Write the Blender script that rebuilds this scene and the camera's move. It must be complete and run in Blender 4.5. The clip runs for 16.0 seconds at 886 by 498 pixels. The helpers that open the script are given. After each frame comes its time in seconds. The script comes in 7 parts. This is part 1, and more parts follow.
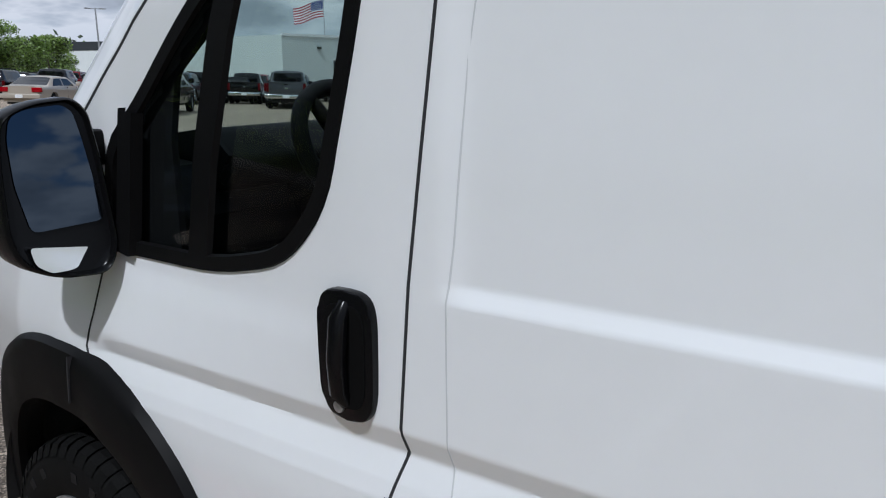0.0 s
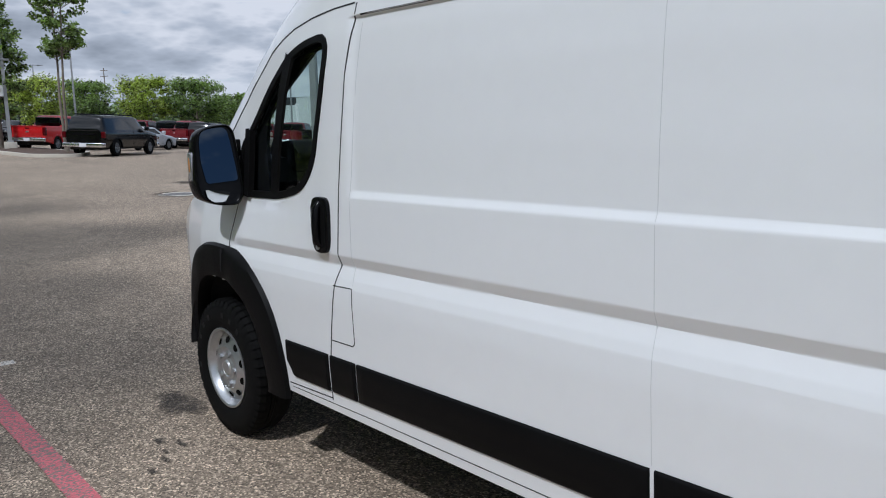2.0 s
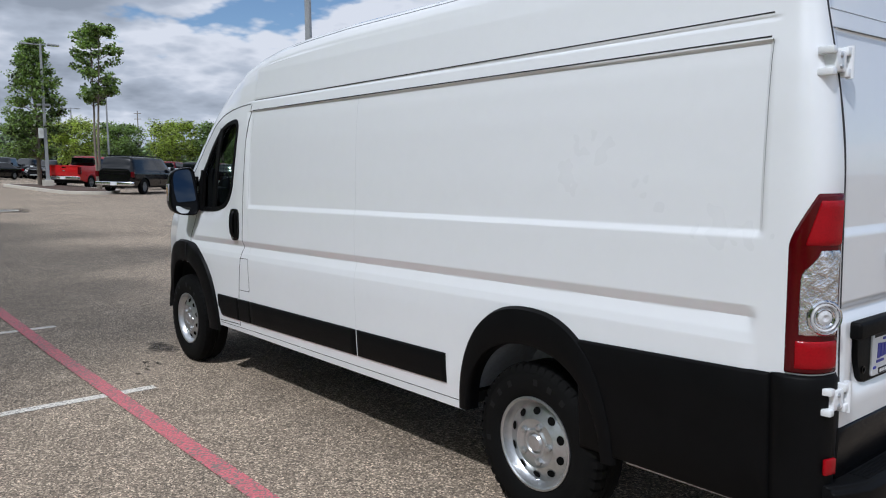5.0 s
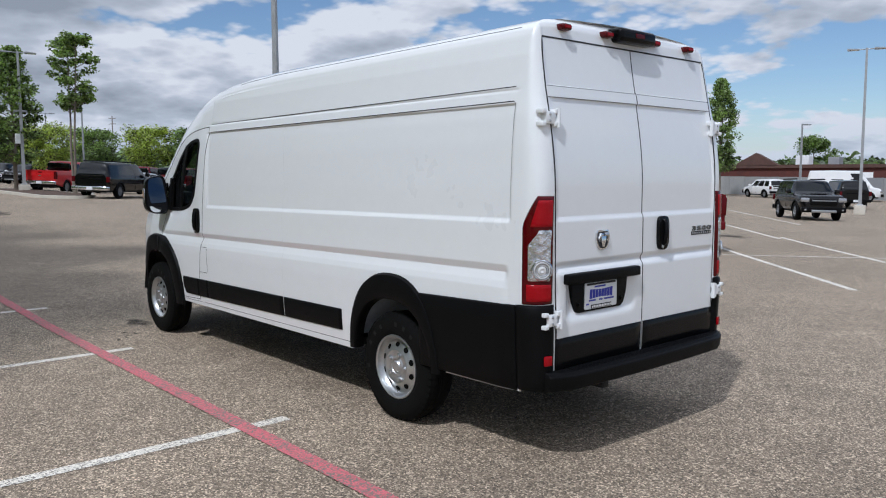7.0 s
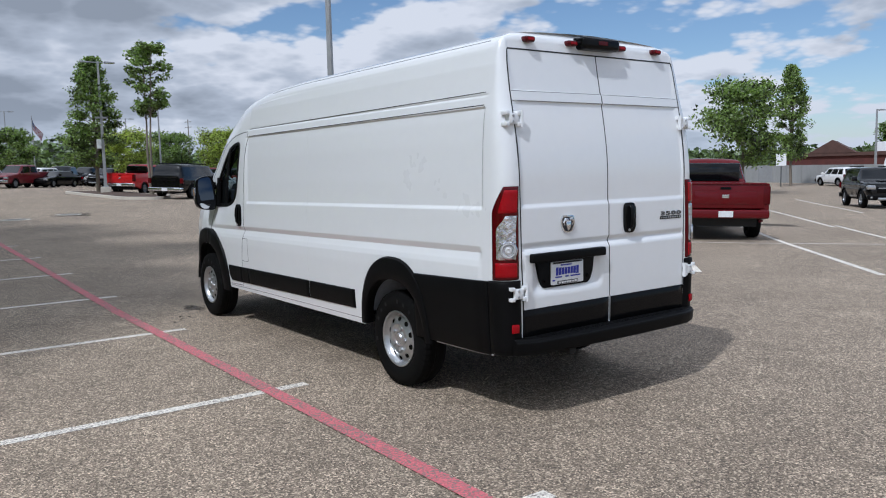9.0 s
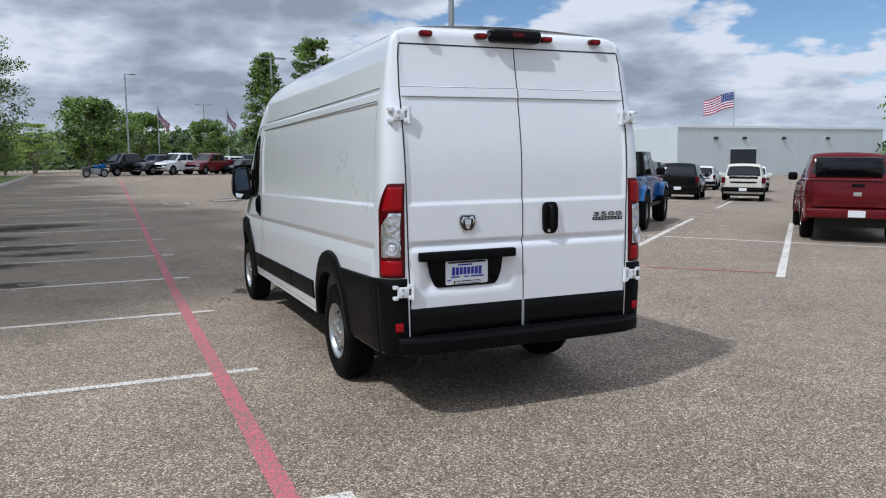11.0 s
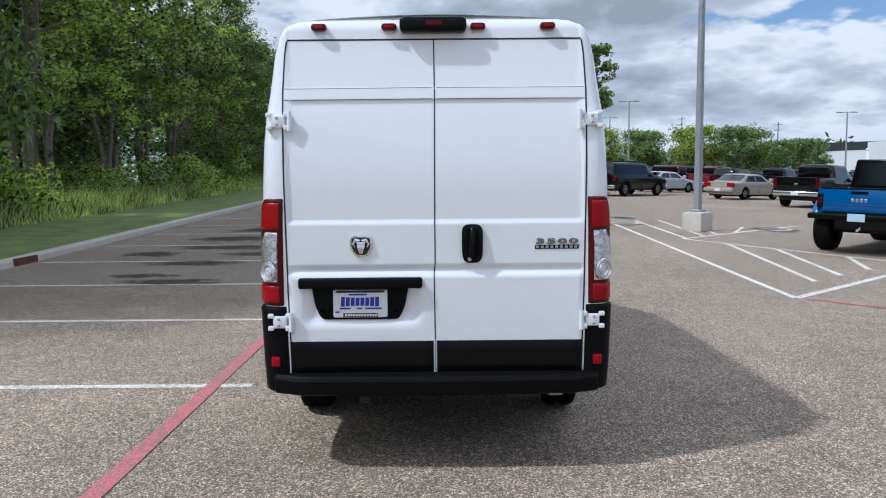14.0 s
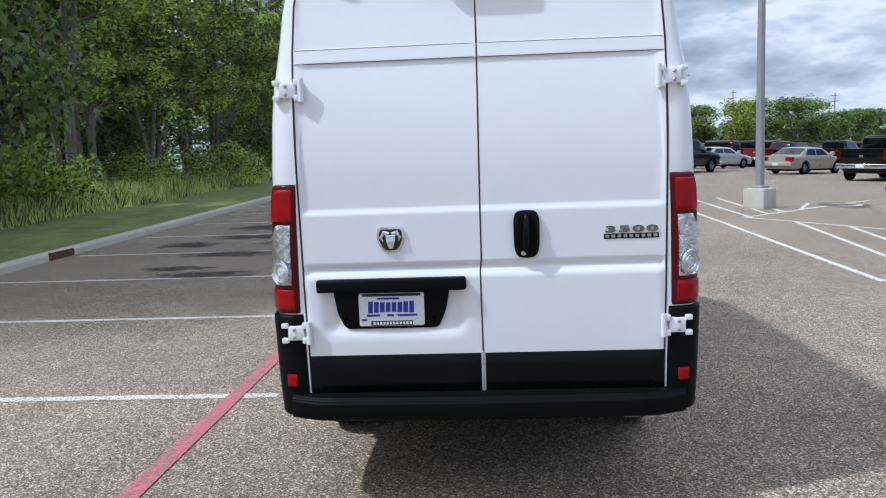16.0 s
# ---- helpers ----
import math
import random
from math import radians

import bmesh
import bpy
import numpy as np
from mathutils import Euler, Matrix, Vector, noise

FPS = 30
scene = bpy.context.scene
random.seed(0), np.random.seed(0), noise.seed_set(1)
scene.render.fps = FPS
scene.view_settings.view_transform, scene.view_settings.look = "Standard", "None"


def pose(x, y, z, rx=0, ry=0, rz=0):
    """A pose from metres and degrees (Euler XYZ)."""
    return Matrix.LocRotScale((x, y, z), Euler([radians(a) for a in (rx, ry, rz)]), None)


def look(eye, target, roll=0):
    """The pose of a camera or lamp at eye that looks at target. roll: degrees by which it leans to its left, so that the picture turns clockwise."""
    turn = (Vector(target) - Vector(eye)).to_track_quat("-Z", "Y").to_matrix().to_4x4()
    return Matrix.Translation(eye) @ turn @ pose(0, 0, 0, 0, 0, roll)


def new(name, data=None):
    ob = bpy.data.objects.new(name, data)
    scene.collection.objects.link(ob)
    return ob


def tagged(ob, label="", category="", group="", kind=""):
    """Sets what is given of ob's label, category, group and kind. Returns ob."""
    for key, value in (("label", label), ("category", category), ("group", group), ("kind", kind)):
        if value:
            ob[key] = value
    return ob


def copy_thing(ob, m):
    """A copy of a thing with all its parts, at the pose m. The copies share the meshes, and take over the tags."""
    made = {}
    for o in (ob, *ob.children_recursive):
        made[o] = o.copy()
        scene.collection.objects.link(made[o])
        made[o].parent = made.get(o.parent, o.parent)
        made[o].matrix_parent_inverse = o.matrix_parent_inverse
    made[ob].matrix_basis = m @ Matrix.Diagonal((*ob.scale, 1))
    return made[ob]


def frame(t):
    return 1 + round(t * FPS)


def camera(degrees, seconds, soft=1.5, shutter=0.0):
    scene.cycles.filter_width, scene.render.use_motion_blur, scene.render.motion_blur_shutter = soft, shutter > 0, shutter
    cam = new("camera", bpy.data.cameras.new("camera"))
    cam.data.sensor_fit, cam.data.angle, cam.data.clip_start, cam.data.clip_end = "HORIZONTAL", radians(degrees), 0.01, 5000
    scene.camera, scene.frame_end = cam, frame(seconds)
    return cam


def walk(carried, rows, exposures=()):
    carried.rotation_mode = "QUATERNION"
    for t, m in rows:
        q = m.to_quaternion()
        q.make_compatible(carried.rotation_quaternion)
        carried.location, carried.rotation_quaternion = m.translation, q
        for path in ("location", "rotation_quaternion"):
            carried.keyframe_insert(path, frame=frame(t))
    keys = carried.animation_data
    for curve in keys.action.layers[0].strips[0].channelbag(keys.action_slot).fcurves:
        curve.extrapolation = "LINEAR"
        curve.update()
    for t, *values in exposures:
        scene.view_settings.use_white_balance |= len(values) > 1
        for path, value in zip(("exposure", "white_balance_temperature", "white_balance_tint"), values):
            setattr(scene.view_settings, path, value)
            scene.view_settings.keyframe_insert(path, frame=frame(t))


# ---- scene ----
cam = camera(59.0, 16.0, soft=1.1)
EXPOSURES = [(0, -0.29, 5720, 10), (1, -0.42, 5720, 10), (2, -0.32, 5710, 10), (3.5, -0.25, 5720, 10), (6, -0.27, 5780, 10), (9, -0.29, 5680, 10), (11.5, -0.22, 5640, 10), (12.5, -0.18, 5560, 10), (14.5, -0.06, 5480, 10), (16, -0.01, 5430, 10)]
PATH = [
    (0, (1.913, -1.887, 1.677), (0.762, -0.313, 1.231), -0.6),
    (0.5, (2.36, -2.039, 1.66), (1.036, -0.589, 1.277), -0.8),
    (1, (2.852, -2.34, 1.64), (1.463, -0.941, 1.301), -0.9),
    (1.5, (3.322, -2.516, 1.613), (1.879, -1.168, 1.294), -1.2),
    (2, (3.77, -2.704, 1.61), (2.286, -1.4, 1.292), -1.3),
    (2.5, (4.194, -2.831, 1.617), (2.677, -1.569, 1.296), -1.6),
    (3, (4.636, -2.924, 1.572), (3.089, -1.692, 1.273), -1.2),
    (3.5, (5.101, -3.074, 1.594), (3.539, -1.859, 1.305), -1.4),
    (3.7, (5.286, -3.112, 1.577), (3.721, -1.896, 1.308), -1.3),
    (5.8, (7.119, -3.684, 1.618), (5.609, -2.388, 1.418), -0.1),
    (6, (7.293, -3.74, 1.609), (5.788, -2.438, 1.409), -0.0),
    (6.5, (7.698, -3.887, 1.602), (6.201, -2.576, 1.407), 0.0),
    (7, (8.084, -4.07, 1.632), (6.588, -2.758, 1.442), -0.2),
    (7.5, (8.425, -4.162, 1.618), (6.917, -2.861, 1.438), -0.4),
    (8, (8.568, -4.246, 1.63), (7.039, -2.969, 1.449), -0.9),
    (8.5, (8.691, -4.244, 1.638), (7.127, -3.011, 1.451), -1.3),
    (9, (8.97, -4.106, 1.621), (7.363, -2.932, 1.422), -1.4),
    (9.2, (9.104, -4.03, 1.623), (7.476, -2.887, 1.425), -1.3),
    (11.3, (9.854, -2.222, 1.626), (8.005, -1.493, 1.409), -0.4),
    (11.5, (9.84, -2.033, 1.621), (7.978, -1.337, 1.404), -0.0),
    (12, (9.821, -1.481, 1.617), (7.906, -0.941, 1.415), 0.1),
    (12.5, (9.759, -0.953, 1.631), (7.803, -0.579, 1.441), 0.2),
    (13, (9.683, -0.501, 1.644), (7.704, -0.287, 1.46), 0.0),
    (13.5, (9.571, -0.189, 1.647), (7.581, -0.098, 1.464), -0.2),
    (14, (9.565, 0.029, 1.631), (7.574, 0.034, 1.445), -0.5),
    (14.5, (9.573, 0.06, 1.643), (7.583, 0.015, 1.449), -0.9),
    (15, (9.525, 0.079, 1.631), (7.537, 0.004, 1.425), -1.5),
    (15.5, (9.262, 0.068, 1.598), (7.276, -0.028, 1.379), -1.9),
    (16, (8.788, 0.026, 1.603), (6.804, -0.088, 1.376), -2.0),
]
walk(cam, [(t, look(eye, target, roll)) for t, eye, target, roll in PATH], EXPOSURES)


# ---- world and light ----
SUN_EL, SUN_AZ = 52.5, -70.5          # degrees; azimuth from +x towards +y
sun_dir = Vector((math.cos(radians(SUN_EL)) * math.cos(radians(SUN_AZ)), math.cos(radians(SUN_EL)) * math.sin(radians(SUN_AZ)), math.sin(radians(SUN_EL))))
sun = new("sun", bpy.data.lights.new("sun", "SUN"))
sun.data.energy, sun.data.angle, sun.data.color = 3.0, radians(2.0), (1.0, 0.97, 0.93)
sun.matrix_world = look(sun_dir * 100, (0, 0, 0))


def nd(tree, kind, **values):
    node = tree.nodes.new(kind)
    for key, value in values.items():
        if key in node.inputs:
            node.inputs[key].default_value = value
    return node


def make_world():
    """A layer of broken cumulus seen in perspective under a clear sky."""
    world = bpy.data.worlds.new("sky")
    scene.world = world
    world.use_nodes = True
    t = world.node_tree
    t.nodes.clear()
    L = t.links.new

    def math_node(op, a, b=None, c=None):
        n = t.nodes.new("ShaderNodeMath"); n.operation = op
        for k, v in enumerate((a, b, c)):
            if v is None:
                continue
            if isinstance(v, (int, float)):
                n.inputs[k].default_value = v
            else:
                L(v, n.inputs[k])
        return n.outputs[0]

    def remap(v, a, b, c, d, smooth=True):
        n = t.nodes.new("ShaderNodeMapRange")
        n.interpolation_type = "SMOOTHSTEP" if smooth else "LINEAR"
        for k, q in zip(("From Min", "From Max", "To Min", "To Max"), (a, b, c, d)):
            n.inputs[k].default_value = q
        L(v, n.inputs[0])
        return n.outputs[0]

    def mixed(f, a, b):
        n = t.nodes.new("ShaderNodeMixRGB")
        L(f, n.inputs[0])
        for k, v in ((1, a), (2, b)):
            if isinstance(v, tuple):
                n.inputs[k].default_value = (*v, 1)
            else:
                L(v, n.inputs[k])
        return n.outputs[0]
    sky = t.nodes.new("ShaderNodeTexSky")
    sky.sky_type, sky.sun_disc = "NISHITA", False
    sky.sun_elevation, sky.sun_rotation = radians(SUN_EL), radians(90 - SUN_AZ)
    sky.altitude, sky.air_density, sky.dust_density, sky.ozone_density = 200, 1.0, 0.25, 2.6
    co = t.nodes.new("ShaderNodeTexCoord")
    sep = t.nodes.new("ShaderNodeSeparateXYZ")
    L(co.outputs["Generated"], sep.inputs[0])
    X, Y, Z = sep.outputs[0], sep.outputs[1], sep.outputs[2]
    # the cloud layer is a high sheet: far ranks crowd together near the horizon
    deep = math_node("ADD", math_node("MAXIMUM", Z, 0.0), 0.27)
    plane = t.nodes.new("ShaderNodeCombineXYZ")
    L(math_node("DIVIDE", X, deep), plane.inputs[0]); L(math_node("DIVIDE", Y, deep), plane.inputs[1])
    L(math_node("MULTIPLY", Z, 2.2), plane.inputs[2])

    def puffs(shift):
        """Cloud thickness at a place on the sheet."""
        up = nd(t, "ShaderNodeVectorMath"); up.operation = "ADD"; up.inputs[1].default_value = shift
        L(plane.outputs[0], up.inputs[0])
        n = nd(t, "ShaderNodeTexNoise", Scale=1.45, Detail=8.0, Roughness=0.46, Distortion=0.1)
        L(up.outputs[0], n.inputs["Vector"])
        v = nd(t, "ShaderNodeTexVoronoi", Scale=5.0, Detail=3.0, Roughness=0.55)
        L(up.outputs[0], v.inputs["Vector"])
        return math_node("ADD", n.outputs["Fac"], math_node("MULTIPLY_ADD", v.outputs["Distance"], -0.16, 0.08))
    base = (3.7, 1.9, 0.0)
    here = puffs(base)
    sunward = puffs((base[0] + 0.04, base[1] - 0.11, 0.10))
    # the sheet breaks up towards +y
    open_side = remap(math_node("ADD", math_node("MULTIPLY", X, 0.10), math_node("MULTIPLY", Y, 0.99)), 0.50, 0.97, -0.035, 0.14)
    low = remap(Z, 0.02, 0.14, 0.05, 0.0)
    dense = math_node("ADD", math_node("SUBTRACT", here, open_side), low)
    cover = remap(dense, 0.315, 0.385, 0.0, 1.0)
    # sunlit heads are white, thick bases grey
    tot = math_node("ADD", math_node("SUBTRACT", here, math_node("MULTIPLY", open_side, 0.6)), math_node("MULTIPLY", math_node("SUBTRACT", sunward, here), 1.0))
    shade = t.nodes.new("ShaderNodeValToRGB")
    e = shade.color_ramp.elements
    e[0].position, e[0].color = 0.38, (0.88, 0.87, 0.88, 1)
    e[1].position, e[1].color = 0.61, (0.36, 0.385, 0.425, 1)
    mid = e.new(0.475); mid.color = (0.58, 0.605, 0.65, 1)
    L(tot, shade.inputs[0])
    blue = t.nodes.new("ShaderNodeVectorMath"); blue.operation = "SCALE"; blue.inputs["Scale"].default_value = SKY_K
    L(sky.outputs[0], blue.inputs[0])
    # clouds overhead are thinner and brighter than the ranks near the horizon
    cloud = t.nodes.new("ShaderNodeVectorMath"); cloud.operation = "SCALE"
    L(shade.outputs[0], cloud.inputs[0]); L(remap(Z, 0.35, 0.85, CLOUD_K, CLOUD_K * 1.75, False), cloud.inputs["Scale"])
    seen = mixed(cover, blue.outputs[0], cloud.outputs[0])
    haze = remap(Z, 0.0, 0.09, 0.55, 0.0)
    seen = mixed(haze, seen, (0.60, 0.66, 0.72))
    bg = t.nodes.new("ShaderNodeBackground")
    L(seen, bg.inputs[0])
    out = t.nodes.new("ShaderNodeOutputWorld")
    L(bg.outputs[0], out.inputs[0])


SKY_K, CLOUD_K = 0.105, 1.0
make_world()


# ---- materials ----
def material(name, color, rough=0.5, metal=0.0, vary=0.0, scale=8.0, fine=60.0, bump=0.0, coat=0.0, island=0.0, spec=0.5, stretch=None):
    """A principled material whose colour varies at two scales, with fine relief."""
    m = bpy.data.materials.new(name)
    m.use_nodes = True
    t = m.node_tree
    L = t.links.new
    p = t.nodes["Principled BSDF"]
    p.inputs["Roughness"].default_value, p.inputs["Metallic"].default_value = rough, metal
    p.inputs["Coat Weight"].default_value, p.inputs["Coat Roughness"].default_value = coat, 0.04
    p.inputs["Specular IOR Level"].default_value = spec
    p.inputs["Base Color"].default_value = (*color, 1)
    co = t.nodes.new("ShaderNodeTexCoord")
    vec = co.outputs["Object"]
    if stretch:
        mp = t.nodes.new("ShaderNodeMapping")
        mp.inputs["Scale"].default_value = stretch
        L(vec, mp.inputs[0]); vec = mp.outputs[0]
    if vary:
        n1 = nd(t, "ShaderNodeTexNoise", Scale=scale, Detail=5.0, Roughness=0.6)
        n2 = nd(t, "ShaderNodeTexNoise", Scale=fine, Detail=3.0, Roughness=0.6)
        L(vec, n1.inputs["Vector"]); L(vec, n2.inputs["Vector"])
        s = nd(t, "ShaderNodeMath"); s.operation = "ADD"
        L(n1.outputs["Fac"], s.inputs[0]); L(n2.outputs["Fac"], s.inputs[1])
        r = nd(t, "ShaderNodeMapRange")
        r.inputs["From Min"].default_value, r.inputs["From Max"].default_value = 0.7, 1.3
        r.inputs["To Min"].default_value, r.inputs["To Max"].default_value = 1 - vary, 1 + vary
        L(s.outputs[0], r.inputs[0])
        mul = nd(t, "ShaderNodeVectorMath"); mul.operation = "SCALE"
        mul.inputs[0].default_value = color
        value = r.outputs[0]
        if island:
            g = t.nodes.new("ShaderNodeNewGeometry")
            k = nd(t, "ShaderNodeMapRange")
            k.inputs["To Min"].default_value, k.inputs["To Max"].default_value = 1 - island, 1 + island
            L(g.outputs["Random Per Island"], k.inputs[0])
            mm = nd(t, "ShaderNodeMath"); mm.operation = "MULTIPLY"
            L(value, mm.inputs[0]); L(k.outputs[0], mm.inputs[1])
            value = mm.outputs[0]
        L(value, mul.inputs["Scale"])
        L(mul.outputs[0], p.inputs["Base Color"])
        rr = nd(t, "ShaderNodeMapRange")
        rr.inputs["To Min"].default_value, rr.inputs["To Max"].default_value = max(0.02, rough - 0.08), min(1, rough + 0.08)
        L(n1.outputs["Fac"], rr.inputs[0]); L(rr.outputs[0], p.inputs["Roughness"])
        if bump:
            b = nd(t, "ShaderNodeBump", Strength=0.6, Distance=bump)
            L(n2.outputs["Fac"], b.inputs["Height"]); L(b.outputs[0], p.inputs["Normal"])
    return m


def paint(name, color, rough=0.35, coat=1.0, spec=0.5):
    return material(name, color, rough, 0.0, 0.03, 1.5, 90.0, 0.0002, coat, spec=spec)


def glass_material(name, tint, rough=0.0, clear=0.7):
    """Thin pane: see-through, tinted, with a mirror gloss at glancing angles."""
    m = bpy.data.materials.new(name)
    m.use_nodes = True
    t = m.node_tree
    t.nodes.clear()
    L = t.links.new
    tr = nd(t, "ShaderNodeBsdfTransparent"); tr.inputs[0].default_value = (*tint, 1)
    gl = nd(t, "ShaderNodeBsdfGlossy"); gl.inputs["Roughness"].default_value = rough
    lw = nd(t, "ShaderNodeLayerWeight"); lw.inputs[0].default_value = 0.5
    pw = nd(t, "ShaderNodeMath"); pw.operation = "POWER"; pw.inputs[1].default_value = 4.0
    L(lw.outputs["Facing"], pw.inputs[0])
    fr = nd(t, "ShaderNodeMath"); fr.operation = "MULTIPLY_ADD"; fr.inputs[1].default_value = 0.85; fr.inputs[2].default_value = 0.02
    L(pw.outputs[0], fr.inputs[0])
    mx = t.nodes.new("ShaderNodeMixShader")
    L(fr.outputs[0], mx.inputs[0]); L(tr.outputs[0], mx.inputs[1]); L(gl.outputs[0], mx.inputs[2])
    out = t.nodes.new("ShaderNodeOutputMaterial")
    L(mx.outputs[0], out.inputs[0])
    return m


def leaf_material(name, color, glow):
    m = bpy.data.materials.new(name)
    m.use_nodes = True
    t = m.node_tree
    t.nodes.clear()
    L = t.links.new
    g = t.nodes.new("ShaderNodeNewGeometry")
    co = t.nodes.new("ShaderNodeTexCoord")
    n = nd(t, "ShaderNodeTexNoise", Scale=0.45, Detail=3.0)
    L(co.outputs["Object"], n.inputs["Vector"])
    s = nd(t, "ShaderNodeMath"); s.operation = "ADD"
    L(g.outputs["Random Per Island"], s.inputs[0]); L(n.outputs["Fac"], s.inputs[1])
    # wide tone ramp: dark gaps and sunlit leaves are put into the colour
    ramp = t.nodes.new("ShaderNodeValToRGB")
    e = ramp.color_ramp.elements
    e[0].position, e[0].color = 0.34, (*[c * 0.13 for c in color], 1)
    e[1].position, e[1].color = 0.88, (*[min(1, c * 2.6) for c in color], 1)
    half = nd(t, "ShaderNodeMath"); half.operation = "MULTIPLY"; half.inputs[1].default_value = 0.65
    L(s.outputs[0], half.inputs[0]); L(half.outputs[0], ramp.inputs[0])
    d = nd(t, "ShaderNodeBsdfPrincipled", Roughness=0.38)
    d.inputs["Specular IOR Level"].default_value = 0.75
    L(ramp.outputs[0], d.inputs["Base Color"])
    tl = nd(t, "ShaderNodeBsdfTranslucent")
    warm = nd(t, "ShaderNodeMixRGB"); warm.blend_type = "MULTIPLY"; warm.inputs[0].default_value = 1.0
    warm.inputs[2].default_value = (1.45, 1.6, 0.75, 1)
    L(ramp.outputs[0], warm.inputs[1]); L(warm.outputs[0], tl.inputs[0])
    mx = t.nodes.new("ShaderNodeMixShader"); mx.inputs[0].default_value = glow
    L(d.outputs[0], mx.inputs[1]); L(tl.outputs[0], mx.inputs[2])
    out = t.nodes.new("ShaderNodeOutputMaterial")
    L(mx.outputs[0], out.inputs[0])
    return m


def asphalt_material():
    """Worn asphalt: pale stone chips in dark binder, large stains and damp marks."""
    m = bpy.data.materials.new("asphalt")
    m.use_nodes = True
    t = m.node_tree
    L = t.links.new
    p = t.nodes["Principled BSDF"]
    co = t.nodes.new("ShaderNodeTexCoord")
    v = co.outputs["Object"]
    chips = nd(t, "ShaderNodeTexVoronoi", Scale=112.0)
    L(v, chips.inputs["Vector"])
    tone = nd(t, "ShaderNodeSeparateColor")
    L(chips.outputs["Color"], tone.inputs[0])
    ramp = t.nodes.new("ShaderNodeValToRGB")
    e = ramp.color_ramp.elements
    e[0].position, e[0].color = 0.0, (0.078, 0.061, 0.044, 1)
    e[1].position, e[1].color = 1.0, (0.73, 0.595, 0.445, 1)
    k = e.new(0.42); k.color = (0.204, 0.160, 0.118, 1)
    k = e.new(0.78); k.color = (0.330, 0.262, 0.194, 1)
    L(tone.outputs[0], ramp.inputs[0])
    rows = []
    for sc, lo, hi, det in ((0.35, 0.84, 1.16, 6.0), (3.0, 0.86, 1.12, 5.0), (14.0, 0.88, 1.12, 4.0)):
        n = nd(t, "ShaderNodeTexNoise", Scale=sc, Detail=det, Roughness=0.6)
        L(v, n.inputs["Vector"])
        r = nd(t, "ShaderNodeMapRange")
        r.inputs["From Min"].default_value, r.inputs["From Max"].default_value = 0.3, 0.7
        r.inputs["To Min"].default_value, r.inputs["To Max"].default_value = lo, hi
        L(n.outputs["Fac"], r.inputs[0])
        rows.append(r)
    a = nd(t, "ShaderNodeMath"); a.operation = "MULTIPLY"
    L(rows[0].outputs[0], a.inputs[0]); L(rows[1].outputs[0], a.inputs[1])
    b = nd(t, "ShaderNodeMath"); b.operation = "MULTIPLY"
    L(a.outputs[0], b.inputs[0]); L(rows[2].outputs[0], b.inputs[1])
    sc = nd(t, "ShaderNodeVectorMath"); sc.operation = "SCALE"
    L(ramp.outputs[0], sc.inputs[0]); L(b.outputs[0], sc.inputs["Scale"])
    L(sc.outputs[0], p.inputs["Base Color"])
    p.inputs["Roughness"].default_value = 0.85
    p.inputs["Specular IOR Level"].default_value = 0.35
    bp = nd(t, "ShaderNodeBump", Strength=0.65, Distance=0.003)
    L(chips.outputs["Distance"], bp.inputs["Height"]); L(bp.outputs[0], p.inputs["Normal"])
    return m


def worn_paint_material(name, color, wear):
    """Road paint that lets the asphalt show through in worn specks."""
    m = bpy.data.materials.new(name)
    m.use_nodes = True
    t = m.node_tree
    L = t.links.new
    p = t.nodes["Principled BSDF"]
    co = t.nodes.new("ShaderNodeTexCoord")
    v = co.outputs["Object"]
    n1 = nd(t, "ShaderNodeTexNoise", Scale=1.3, Detail=4.0, Roughness=0.6)
    n2 = nd(t, "ShaderNodeTexVoronoi", Scale=95.0)
    L(v, n1.inputs["Vector"]); L(v, n2.inputs["Vector"])
    tone = nd(t, "ShaderNodeSeparateColor")
    L(n2.outputs["Color"], tone.inputs[0])
    s = nd(t, "ShaderNodeMath"); s.operation = "ADD"
    L(n1.outputs["Fac"], s.inputs[0]); L(tone.outputs[1], s.inputs[1])
    ramp = t.nodes.new("ShaderNodeValToRGB")
    ramp.color_ramp.elements[0].position, ramp.color_ramp.elements[1].position = wear - 0.04, wear + 0.04
    half = nd(t, "ShaderNodeMath"); half.operation = "MULTIPLY"; half.inputs[1].default_value = 0.5
    L(s.outputs[0], half.inputs[0]); L(half.outputs[0], ramp.inputs[0])
    mx = nd(t, "ShaderNodeMixRGB")
    L(ramp.outputs[0], mx.inputs[0])
    mx.inputs[1].default_value = (0.19, 0.165, 0.142, 1)
    dirt = nd(t, "ShaderNodeMapRange")
    dirt.inputs["To Min"].default_value, dirt.inputs["To Max"].default_value = 0.75, 1.15
    L(tone.outputs[2], dirt.inputs[0])
    sc = nd(t, "ShaderNodeVectorMath"); sc.operation = "SCALE"; sc.inputs[0].default_value = color
    L(dirt.outputs[0], sc.inputs["Scale"]); L(sc.outputs[0], mx.inputs[2])
    L(mx.outputs[0], p.inputs["Base Color"])
    p.inputs["Roughness"].default_value = 0.75
    bp = nd(t, "ShaderNodeBump", Strength=0.5, Distance=0.003)
    L(n2.outputs["Distance"], bp.inputs["Height"]); L(bp.outputs[0], p.inputs["Normal"])
    return m


ASPHALT = asphalt_material()
LINE_WHITE = worn_paint_material("white_road_paint", (0.74, 0.69, 0.61), 0.33)
LINE_RED = worn_paint_material("red_road_paint", (0.58, 0.145, 0.165), 0.41)


